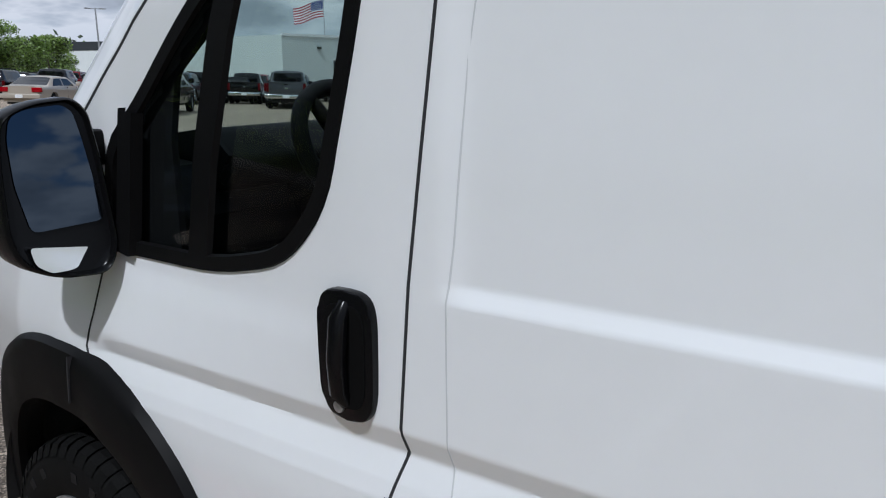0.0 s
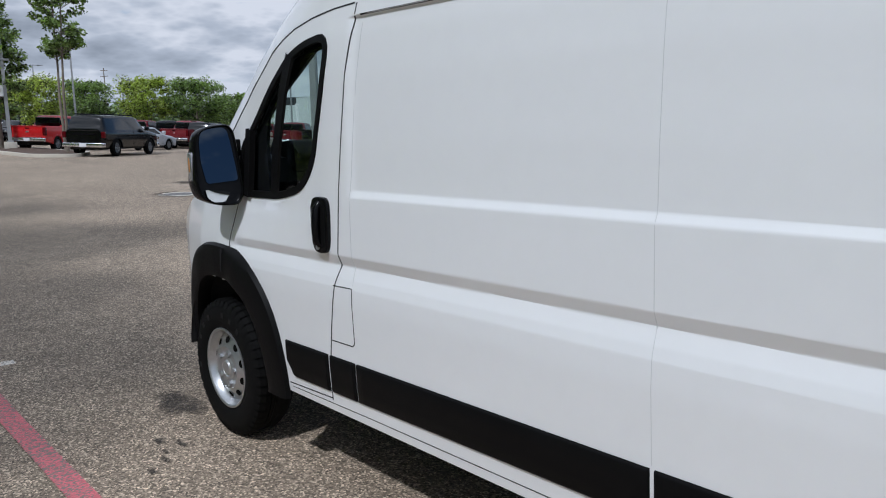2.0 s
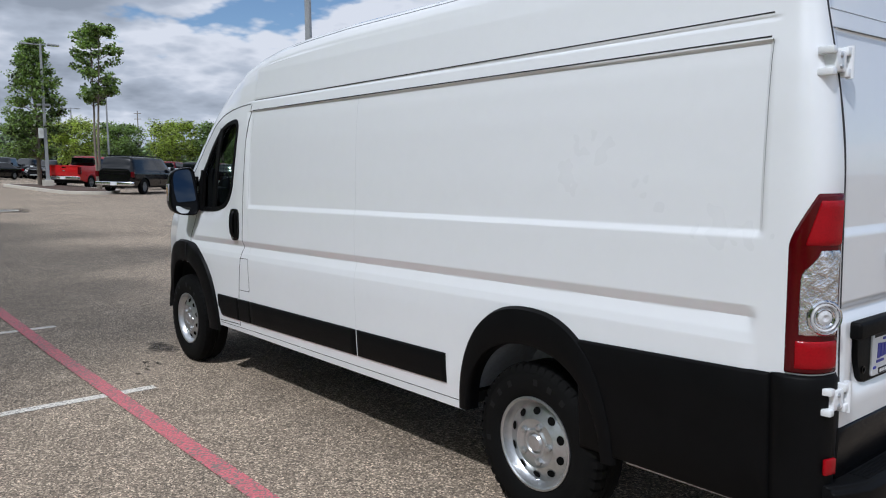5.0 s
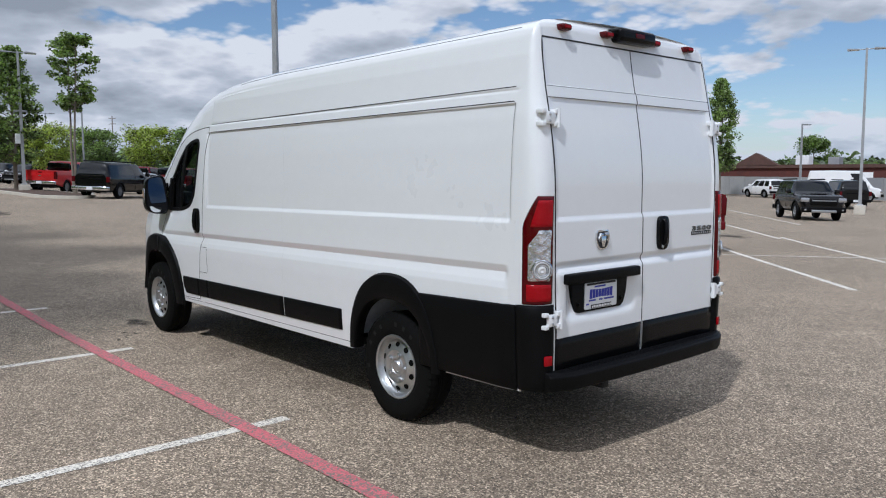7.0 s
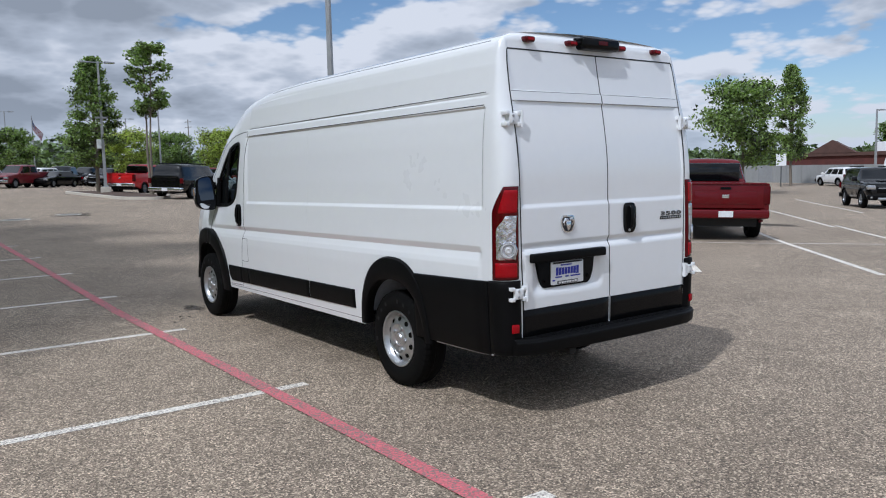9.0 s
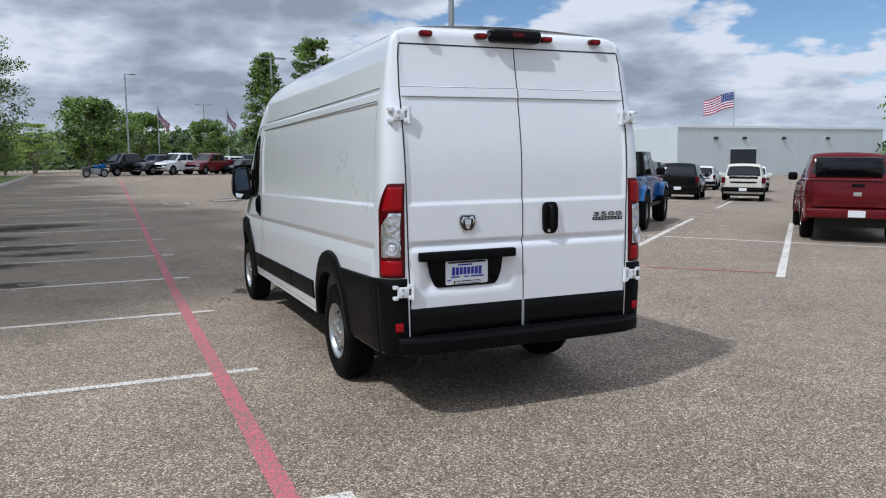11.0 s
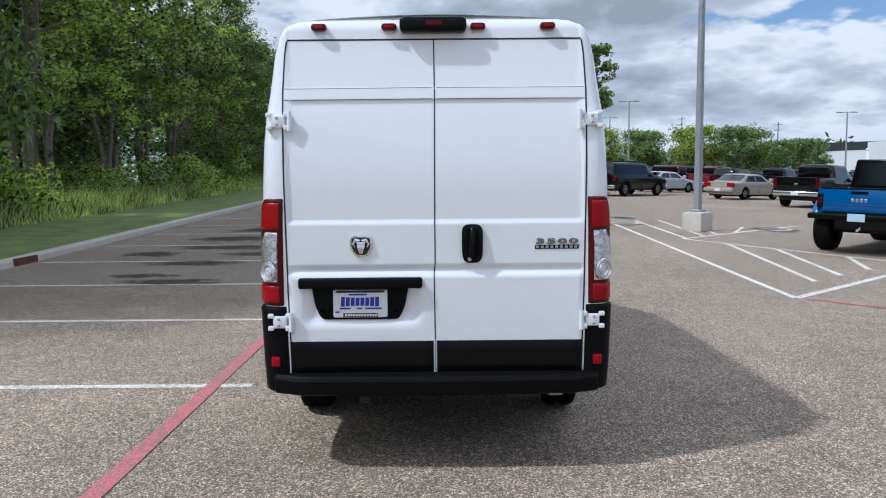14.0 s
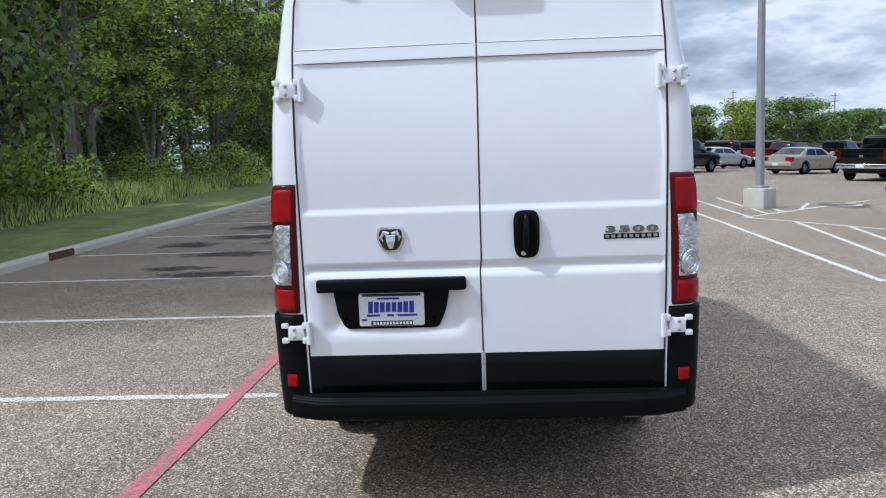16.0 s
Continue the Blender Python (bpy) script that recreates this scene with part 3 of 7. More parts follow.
def ribbon(name, pts, width, out, mat, parent, label="", sgns=(-1, 1), fn=flank, closed=False):
    """A narrow band that follows the skin along a line of (x, z)."""
    if len(sgns) > 1:
        for one in sgns:
            ribbon(name, pts, width, out, mat, parent, label, (one,), fn, closed)
        return None
    vs, fs = [], []
    fine = []
    src = list(pts) + ([pts[0]] if closed else [])
    for a, b in zip(src, src[1:]):
        n = max(1, int(math.hypot(b[0] - a[0], b[1] - a[1]) / 0.012))
        fine += [(a[0] + (b[0] - a[0]) * k / n, a[1] + (b[1] - a[1]) * k / n) for k in range(n)]
    if not closed:
        fine.append(src[-1])
    m = len(fine)
    for s in sgns:
        base = len(vs)
        for i, p in enumerate(fine):
            a, b = (fine[i - 1], fine[(i + 1) % m]) if closed else (fine[max(i - 1, 0)], fine[min(i + 1, m - 1)])
            d = Vector((b[0] - a[0], b[1] - a[1])).normalized()
            nrm = Vector((-d.y, d.x)) * width / 2
            for k, o in ((-1, -0.004), (-0.8, out), (0.8, out), (1, -0.004)):
                vs.append(fn(p[0] + nrm.x * k, p[1] + nrm.y * k, o, s))
        for i in range(m if closed else m - 1):
            j = (i + 1) % m
            for k in range(3):
                fs.append((base + 4 * i + k, base + 4 * j + k, base + 4 * j + k + 1, base + 4 * i + k + 1))
    return part(name, (vs, fs), mat, parent, label, smooth=40)


def patch(name, x0, x1, lower, upper, out, mat, parent, label="", nx=40, nz=10, sgns=(-1, 1), edge=0.012, fn=flank):
    """A raised panel on the skin between two curves, with softened rims."""
    if len(sgns) > 1:
        for one in sgns:
            patch(name, x0, x1, lower, upper, out, mat, parent, label, nx, nz, (one,), edge, fn)
        return None
    vs, fs = [], []
    us = [0, edge / (x1 - x0) * 0.3, edge / (x1 - x0)] + list(np.linspace(0, 1, nx + 1)[1:-1]) + [1 - edge / (x1 - x0), 1 - 0.3 * edge / (x1 - x0), 1]
    us = sorted(set(us))
    for s in sgns:
        base = len(vs)
        rows = 0
        for u in us:
            x = x0 + (x1 - x0) * u
            z0, z1 = lower(x), upper(x)
            h = max(z1 - z0, 1e-4)
            ws = sorted(set([0, min(0.1, 0.3 * edge / h), min(0.2, edge / h)] + list(np.linspace(0, 1, nz + 1)[1:-1]) + [1 - min(0.2, edge / h), 1 - min(0.1, 0.3 * edge / h), 1]))
            ws = [0, min(0.1, 0.3 * edge / h), min(0.2, edge / h)] + [0.2 + 0.6 * k / nz for k in range(1, nz)] + [1 - min(0.2, edge / h), 1 - min(0.1, 0.3 * edge / h), 1]
            rows = len(ws)
            for w in ws:
                z = z0 + h * w
                e = min(1.0, min(u * (x1 - x0), (1 - u) * (x1 - x0), w * h, (1 - w) * h) / edge)
                vs.append(fn(x, z, -0.006 + (out + 0.006) * math.sqrt(max(0.0, 1 - (1 - e) ** 2)), s))
        n = len(us)
        for i in range(n - 1):
            for j in range(rows - 1):
                k = base + i * rows + j
                fs.append((k, k + rows, k + rows + 1, k + 1))
    return part(name, (vs, fs), mat, parent, label, smooth=50)


# shut lines and window frame
DOOR_REAR = [(1.275, 2.065), (1.245, 1.93), (1.222, 1.80), (1.195, 1.55), (1.170, 1.35), (1.150, 1.10), (1.155, 1.055), (1.128, 0.97), (1.090, 0.78), (1.063, 0.62), (1.052, 0.455)]
DOOR_FRONT = [(0.255, 1.50), (0.232, 1.27), (0.205, 1.13), (0.180, 1.045), (0.190, 1.01), (0.150, 0.94), (0.135, 0.885)]
ribbon("door_gap", DOOR_REAR, 0.007, 0.0012, SEAM, van)
ribbon("door_gap", DOOR_FRONT, 0.007, 0.0012, SEAM, van)
ribbon("door_gap", [(0.70, 0.452), (1.055, 0.464)], 0.006, 0.0012, SEAM, van)
ribbon("door_gap", [(-0.05, 1.43), (0.15, 1.568), (0.395, 1.782), (0.597, 1.932), (0.70, 1.982), (0.80, 2.015), (0.95, 2.043), (1.13, 2.060), (1.262, 2.066)], 0.008, 0.0012, SEAM, van)
ribbon("roof_gap", [(1.262, 2.088), (5.09, 2.108)], 0.006, 0.0012, SEAM, van)


def roof_skin(x, z, out=0.0, sgn=-1):
    """The curve of the roof's edge; z is its height where the roof is fullest."""
    k = (z - 2.10) / 0.42
    za, zt = lerp_table(PILLAR, x), lerp_table(TOP, x)
    y = lerp_table([(b, a) for a, b in CAP], z)
    return Vector((x, sgn * (y + out * 0.7), za + (zt - za) * k + out * 0.7))


ribbon("roof_seam", [(1.75, 2.432), (2.4, 2.436), (5.06, 2.436)], 0.0045, 0.0016, CREASE, van, fn=roof_skin)
# dark lines paint the shade along the recessed panel's rim; no joint there
ribbon("panel_edge_shade", [(1.30, 2.018), (5.09, 2.028)], 0.007, 0.0010, SEAM, van)
ribbon("panel_edge_shade", [(5.096, 2.02), (5.094, 1.40)], 0.0035, 0.0010, SEAM, van)
ribbon("panel_joint", [(2.62, 2.01), (2.622, 1.37), (2.628, 1.08), (2.632, 0.68)], 0.0026, 0.0006, FAINT, van)
ribbon("panel_joint", [(1.308, 1.99), (1.270, 1.70), (1.252, 1.42), (1.242, 1.33), (1.244, 1.09), (1.252, 0.98)], 0.0034, 0.0008, FAINT, van)
ribbon("sill_joint", [(0.72, 0.436), (1.3, 0.444), (3.55, 0.452)], 0.004, 0.001, SEAM, van)
FUEL = [(1.115, 0.965), (1.248, 0.968), (1.250, 0.742), (1.236, 0.730), (1.080, 0.728)]
ribbon("fuel_flap_gap", FUEL, 0.005, 0.0010, SEAM, van, sgns=(-1,))
ribbon("window_frame", WINDOW, 0.036, 0.006, BLACK_PLASTIC, van, "black rubber window surround", closed=True)
ribbon("window_bar", [(0.592, 1.295), (0.632, 1.50), (0.704, 1.75), (0.770, 1.91)], 0.078, 0.006, BLACK_PLASTIC, van, "black quarter-light bar")
ribbon("mirror_base", [(0.326, 1.285), (0.345, 1.40), (0.378, 1.600)], 0.066, 0.022, BLACK_PLASTIC, van)

# lower cladding and wheel-arch flares
for x0, x1 in ((0.700, 1.050), (1.062, 1.246), (1.252, 2.628), (2.640, 3.450)):
    first = x0 < 1
    patch("side_cladding", x0, x1, lambda x: 0.492 + 0.012 * (x - 1) + (0.08 * max(0.0, (0.76 - x) / 0.06) if first else 0), lambda x: 0.660 + 0.008 * (x - 1), 0.012, BLACK_PLASTIC, van, "black plastic side rubbing strip", nx=24, nz=4)


def flare(cx, r0, r1, a0, a1, top, name, out, squash, lip=0.0, sgns=(-1, 1), sill=(0.30, 0.30)):
    if len(sgns) > 1:
        for one in sgns:
            flare(cx, r0, r1, a0, a1, top, name, out, squash, lip, (one,), sill)
        return None
    vs, fs = [], []
    ks = (0.0, 0.03, 0.12, 0.4, 0.75, 0.93, 1.0)
    os_ = (-0.01, 0.75, 0.98, 1.0, 0.97, 0.7, -0.03)
    n = 48
    for s in sgns:
        base = len(vs)
        for i in range(n + 1):
            a = radians(a0 + (a1 - a0) * i / n)
            c, sn = math.cos(a), math.sin(a)
            pw = 2 / squash
            ex, ez = math.copysign(abs(c) ** pw, c), math.copysign(abs(sn) ** pw, sn)
            for k, o in zip(ks, os_):
                rr = r0 + (r1 - r0) * k
                rz = top[0] + (top[1] - top[0]) * k
                x = cx + ex * rr * (1.0 if c < 0 else 1.0 + lip)
                z = max(sill[0] if c < 0 else sill[1], 0.36 + ez * rz)
                vs.append((x, s * (side_y(x, max(z, 0.4)) + out * o), z))
            p = vs[-len(ks)]
            vs.append((p[0], p[1] - s * 0.05, p[2]))
        m = len(ks) + 1
        for i in range(n):
            for k in range(len(ks) - 1):
                q = base + i * m + k
                fs.append((q, q + m, q + m + 1, q + 1))
            q = base + i * m
            fs.append((q, q + m, q + 2 * m - 1, q + m - 1))
    return part(name, (vs, fs), BLACK_PLASTIC, van, "black plastic wheel-arch flare", smooth=45)


flare(0.06, 0.43, 0.60, -10, 190, (0.50, 0.675), "arch_flare", 0.030, 2.35, 0.05, sill=(0.40, 0.365))
flare(4.03, 0.41, 0.475, -6, 190, (0.455, 0.630), "arch_flare", 0.030, 2.35, sill=(0.425, 0.40))
ribbon("flare_joint", [(0.150, 1.02), (0.135, 0.90)], 0.006, 0.034, SEAM, van, sgns=(-1, 1))
patch("rear_cladding", 4.32, 5.15, lambda x: max(0.43, min(0.90, 0.43)), lambda x: 0.895 + 0.026 * (x - 4.32), 0.016, BLACK_PLASTIC, van, "black plastic rear quarter cladding", nx=20, nz=8)
ribbon("sill_edge", [(4.56, 0.430), (5.12, 0.434)], 0.014, 0.004, STEEL, van)


def corner(a, z, out=0.0, sgn=-1):
    """Skin of the rear corner: a runs from 0 on the flank to 1 at the door's edge."""
    w = side_y(REAR_X, z)
    sn, cs = max(0.0, math.sin(a * math.pi / 2)), max(0.0, math.cos(a * math.pi / 2))
    x = REAR_X + (rear_x(z) - REAR_X) * sn ** SQUARE + out * sn
    y = w * (1 - (1 - CORNER) * (1 - cs ** SQUARE)) + out * cs
    return Vector((x, sgn * y, z))


def wrap(name, z0, z1, a0, a1, out, mat, parent, label="", sgns=(-1, 1), nz=10, na=14, edge=0.10):
    if len(sgns) > 1:
        for one in sgns:
            wrap(name, z0, z1, a0, a1, out, mat, parent, label, (one,), nz, na, edge)
        return None
    vs, fs = [], []
    zs = [z0, z0 + 0.004] + list(np.linspace(z0 + 0.012, z1 - 0.012, nz)) + [z1 - 0.004, z1]
    for s in sgns:
        base = len(vs)
        for z in zs:
            lo = a0(z) if callable(a0) else a0
            for k in range(na + 1):
                a = lo + (a1 - lo) * k / na
                e = min(1.0, (min(z - z0, z1 - z)) / 0.012, max(0.0, min(k, na - k)) / 1.0 + (0.0))
                vs.append(corner(a, z, -0.004 + (out + 0.004) * math.sqrt(max(0, 1 - (1 - e) ** 2)), s))
        m = na + 1
        for i in range(len(zs) - 1):
            for k in range(na):
                q = base + i * m + k
                fs.append((q, q + m, q + m + 1, q + 1))
    return part(name, (vs, fs), mat, parent, label, smooth=50)


wrap("corner_cladding", 0.440, 0.922, 0.0, 1.0, 0.020, BLACK_PLASTIC, van, "black plastic bumper corner")
for s in (-1, 1):
    side = (s,)
    tail = wrap("tail_light", 0.924, 1.515, lambda z: 0.10 + 0.40 * max(0.0, (z - 1.345) / 0.17) ** 1.5, 0.985, 0.012, TAIL_RED, van, "red and clear tall tail light", side, nz=30)
    wrap("brake_lens", 1.342, 1.496, lambda z: 0.30 + 0.24 * max(0.0, (z - 1.36) / 0.15), 0.95, 0.0165, LENS_RED, tail, "bright red ribbed brake lens", side, nz=10)
    for k in range(7):
        wrap("lens_rib", 1.350 + 0.020 * k, 1.356 + 0.020 * k, 0.40 + 0.03 * k, 0.94, 0.0185, LENS_DARK, tail, "", side, nz=2)
    clear = wrap("clear_lens", 1.050, 1.336, lambda z: 0.24 + 0.30 * ease(1.24, 1.335, z), 0.92, 0.017, CLEAR_BOWL, tail, "clear silver reversing lens", side, nz=16)
    wrap("lower_lens", 0.938, 1.042, 0.20, 0.95, 0.016, LENS_RED, tail, "red lower lens", side, nz=6)
    for k in range(6):                               # bright fluting of the upper bowl
        wrap("bowl_flute", 1.206 + 0.020 * k, 1.218 + 0.020 * k, 0.50 + 0.03 * k, 0.87, 0.0195, CHROME if k % 2 else BOWL, tail, "", side, nz=2, na=8)
    wrap("bowl_edge", 1.180, 1.192, 0.28, 0.91, 0.021, CHROME, tail, "", side, nz=2)
    for z, r in ((1.115, 0.058),):
        p = corner(0.66, z, 0.014, s)
        turn = Matrix.Rotation(s * radians(36), 4, "Z")
        for r1, r0, mat in ((1.0, 0.86, CHROME), (0.80, 0.66, BOWL), (0.60, 0.46, CHROME), (0.40, 0.02, BOWL)):
            bm = lathe(bmesh.new(), [(r * r1, 0), (r * r1, 0.004), (r * (r1 + r0) / 2, 0.009), (r * r0, 0.004), (r * r0, 0)], 28, "x")
            part("lens_ring", bm, mat, tail, smooth=30).matrix_basis = Matrix.Translation(p) @ turn
    bm = rbox(-0.004, 0.010, -0.026, 0.026, -0.028, 0.028, bevel=0.006)
    ob = part("reflector", bm, LENS_RED, van, "small red bumper reflector", smooth=30)
    ob.matrix_basis = Matrix.Translation(corner(0.80, 0.617, 0.026, s)) @ Matrix.Rotation(s * radians(14), 4, "Z")


# ---- back doors ----
WIDTH_TOP = [(z, y) for y, z in CAP]


def rear(y, z, out=0.0, sgn=1):
    """Skin of the back at (y, z), round into the corner posts."""
    w = side_y(REAR_X, z) if z < 2.36 else lerp_table(WIDTH_TOP, z)
    x = door_x(y, z)
    if abs(y) > CORNER * w:
        c = min(1.0, max(0.0, 1 - (1 - abs(y) / w) / (1 - CORNER)))
        x = REAR_X + (x - REAR_X) * math.sqrt(max(0.0, 1 - c ** (2 / SQUARE))) ** SQUARE
    return Vector((x + out, y, z))


for s in (-1, 1):
    ribbon("back_door_gap", [(s * 0.803, 0.56), (s * 0.806, 0.75), (s * 0.813, 1.0), (s * 0.820, 1.5), (s * 0.826, 1.9), (s * 0.827, 2.1), (s * 0.818, 2.30), (s * 0.808, 2.372)], 0.010, 0.0015, SEAM, van, sgns=(1,), fn=rear)
ribbon("back_door_gap", [(-0.806, 2.378), (0.806, 2.378)], 0.011, 0.002, SEAM, van, sgns=(1,), fn=rear)
ribbon("back_door_gap", [(-0.002, 2.378), (0.0, 2.10), (-0.004, 1.40), (-0.004, 1.15), (-0.010, 1.10), (-0.007, 0.735)], 0.008, 0.0015, SEAM, van, sgns=(1,), fn=rear)
ribbon("back_door_gap", [(-0.007, 0.735), (-0.007, 0.56)], 0.007, 0.008, STEEL, van, sgns=(1,), fn=rear)
for s in (-1, 1):
    e = 0.818 * s
    # grey strips paint the shade in the two pressed creases of each door
    ribbon("door_crease_shade", [(0.012 * s, 2.113), (e, 2.110)], 0.0045, 0.001, CREASE, van, sgns=(1,), fn=rear)
    ribbon("door_crease_shade", [(0.012 * s, 2.050), (e, 2.048)], 0.0045, 0.001, CREASE, van, sgns=(1,), fn=rear)
    lo, hi = sorted((0.004 * s - 0.007, 0.812 * s))
    patch("lower_door_panel", lo + 0.004, hi - 0.004, lambda y: 0.530, lambda y: 0.727, 0.006, BLACK_GLOSS, van, "black lower back door panel", nx=12, nz=4, sgns=(1,), edge=0.006, fn=rear)
    # white folding hinges, one above and one below
    for z, yy in ((1.932, 0.848), (0.838, 0.858)):
        x = rear_x(z) + 0.006 if z > 1.5 else 5.308
        bm = bmesh.new()
        box(bm, x - 0.03, x + 0.020, yy - 0.038, yy + 0.038, z - 0.034, z + 0.034, 0.008)
        for dz in (-0.034, 0.034):
            box(bm, x - 0.03, x + 0.026, yy - 0.062, yy - 0.030, z + dz - 0.014, z + dz + 0.014, 0.005)
            box(bm, x - 0.03, x + 0.022, yy + 0.034, yy + 0.066, z + dz - 0.012, z + dz + 0.012, 0.005)
        tube(bm, [(x + 0.018, yy - 0.062, z - 0.052), (x + 0.018, yy - 0.062, z + 0.052)], [0.013, 0.013], 12)
        if s < 0:
            for v in bm.verts:
                v.co.y = -v.co.y
        hb = part("door_hinge", bm, VAN_WHITE, van, "white cast strap hinge", smooth=40)
        for dz in (-0.018, 0.018):
            b2 = lathe(bmesh.new(), [(0.009, 0.018), (0.009, 0.023), (0.004, 0.026), (0.0005, 0.026)], 6, "x")
            ob = part("hinge_bolt", b2, STEEL, hb)
            ob.matrix_basis = Matrix.Translation((x, s * (yy + 0.006), z + dz))


def pull_handle(name, y0, z0, w, h, parent, on):
    """A black pull with a vertical grip over a near-black plate for its shaded hollow."""
    base = []
    for k in range(32):                              # tall rounded plate, a little fuller at the top
        a = 2 * math.pi * k / 32
        c, n = math.cos(a), math.sin(a)
        base.append((math.copysign(abs(c) ** 0.55, c) * w * (0.47 + 0.03 * n), math.copysign(abs(n) ** 0.45, n) * h * 0.5))
    ob = part(name, rprism(base, "y", -0.012, 0.012, 0.005), BLACK_GLOSS, parent, "black plastic door handle", smooth=40)
    ob.matrix_basis = on
    hollow = [(x * 0.72, z * 0.80) for x, z in base]
    part("handle_hollow_shade", rprism(hollow, "y", -0.0135, 0.005, 0.001), HOLE, ob)
    bm = bmesh.new()
    g = [(-0.005, -0.006, -h * 0.36), (-0.005, -0.024, -h * 0.26), (-0.003, -0.030, 0), (0, -0.024, h * 0.30), (0, -0.006, h * 0.40)]
    tube(bm, g, [w * 0.11, w * 0.13, w * 0.13, w * 0.13, w * 0.10], 10)
    part("grip", bm, BLACK_GLOSS, ob, smooth=50)
    bm = lathe(bmesh.new(), [(0.011, -0.010), (0.011, -0.017), (0.008, -0.018), (0.0005, -0.018)], 16, "y")
    k = part("lock", bm, STEEL, ob, "round silver key lock", smooth=40)
    k.matrix_basis = Matrix.Translation((-w * 0.12, 0, -h * 0.40))
    return ob


for s in (-1, 1):
    p = flank(1.042, 1.207, 0.004, s)
    m = Matrix.Translation(p) @ (Matrix.Rotation(math.pi, 4, "Z") if s > 0 else Matrix())
    pull_handle("door_handle", 0, 0, 0.132, 0.232, van, m)
pull_handle("back_door_handle", 0, 0, 0.122, 0.212, van, Matrix.Translation(rear(0.200, 1.262, 0.006)) @ Matrix.Rotation(radians(90), 4, "Z"))

# emblem: a chrome shield with a plain raised device
sh = rounded([(-0.060, 0.058), (0.060, 0.058), (0.064, 0.0), (0.034, -0.056), (-0.034, -0.056), (-0.064, 0.0)], 0.022, 4)
emb = part("emblem", rprism(sh, "x", 0, 0.008, 0.003), CHROME, van, "chrome shield emblem", smooth=30)
emb.matrix_basis = Matrix.Translation(rear(-0.408, 1.252, 0.001))
part("emblem_field", rprism([(a * 0.84, b * 0.84) for a, b in sh], "x", 0.0065, 0.0092), SEAM, emb)
bm = bmesh.new()
for q in (-1, 1):
    tube(bm, [(0.011, q * 0.006, 0.030), (0.013, q * 0.030, 0.034), (0.012, q * 0.044, 0.012), (0.011, q * 0.034, -0.006)], [0.010, 0.011, 0.008, 0.003], 8)
prism(bm, [(-0.026, 0.024), (0.026, 0.024), (0.018, -0.012), (0.010, -0.040), (-0.010, -0.040), (-0.018, -0.012)], "x", 0.008, 0.015, 0.003)
part("emblem_device", bm, CHROME, emb, smooth=40)

# badge: the digits, and a plain bar under them
BADGE = material("badge_grey", (0.20, 0.21, 0.22), 0.25, 0.8)
for k, ch in enumerate("3500"):
    txt = bpy.data.curves.new("badge_digit", "FONT")
    txt.body, txt.size, txt.extrude, txt.align_x, txt.offset = ch, 0.054, 0.003, "CENTER", 0.0022
    tmp = new("badge_tmp", txt)
    bpy.context.view_layer.update()
    bme = bpy.data.meshes.new_from_object(tmp.evaluated_get(bpy.context.evaluated_depsgraph_get()))
    bpy.data.objects.remove(tmp)
    bme.materials.clear(); bme.materials.append(BADGE)
    dig = new("badge_digit", bme)
    dig.parent = van
    dig.matrix_basis = Matrix.Translation(rear(0.571 + 0.0607 * k, 1.2585, 0.004)) @ Matrix(((0, 0, 1, 0), (1.85, 0, 0, 0), (0, 0.72, 0, 0), (0, 0, 0, 1)))
badge = part("badge_bar", rbox(5.296, 5.303, 0.541, 0.784, 1.228, 1.252, bevel=0.004), BLACK_GLOSS, van, "black badge bar")
for k in range(9):
    y0 = 0.548 + 0.0262 * k
    part("badge_stroke", rbox(5.300, 5.3045, y0, y0 + 0.017, 1.233, 1.247, bevel=0.002), STEEL, badge)

# number-plate housing
ob = part("plate_light_bar", rbox(5.27, 5.345, -0.752, -0.075, 1.022, 1.080, bevel=0.012, seg=3), BLACK_PLASTIC, van, "black plastic plate-light bar", smooth=40)
hs = rounded([(-0.685, 1.03), (-0.150, 1.03), (-0.172, 0.92), (-0.205, 0.848), (-0.630, 0.848), (-0.665, 0.92)], 0.02, 3)
part("plate_recess", rprism(hs, "x", 5.255, 5.302, 0.006), BLACK_PLASTIC, van, "black number-plate housing", smooth=40)
pl = part("plate_frame", rprism(rounded([(-0.566, 1.012), (-0.268, 1.012), (-0.268, 0.860), (-0.566, 0.860)], 0.012, 3), "x", 5.300, 5.309, 0.002), material("plate_white", (0.72, 0.73, 0.74), 0.35, 0, 0.06, 20, 90), van, "white dealer plate in a black-and-white frame", smooth=40)
BLUE = material("plate_blue", (0.02, 0.03, 0.33), 0.4)
dark = part("plate_band", rbox(5.3075, 5.3105, -0.550, -0.284, 0.997, 1.009), SEAM, pl)
part("plate_band", rbox(5.3075, 5.3105, -0.512, -0.322, 0.8625, 0.884, bevel=0.001), SEAM, pl)
for k in range(12):
    part("plate_mark", rbox(5.3095, 5.3115, -0.502 + 0.0150 * k, -0.492 + 0.0150 * k, 0.867, 0.879), material("mark_white", (0.7, 0.7, 0.7), 0.5) if k == 0 else bpy.data.materials["mark_white"], pl)
for k in range(8):
    h = 0.056 - 0.012 * math.sin(math.pi * (k + 0.5) / 8)
    y0 = -0.524 + 0.0268 * k
    part("plate_letter", rprism([(y0, 0.947 - h / 2), (y0 + 0.021, 0.947 - h / 2), (y0 + 0.023, 0.947 + h / 2), (y0 + 0.002, 0.947 + h / 2)], "x", 5.3085, 5.3115), BLUE, pl, "blue block letter")
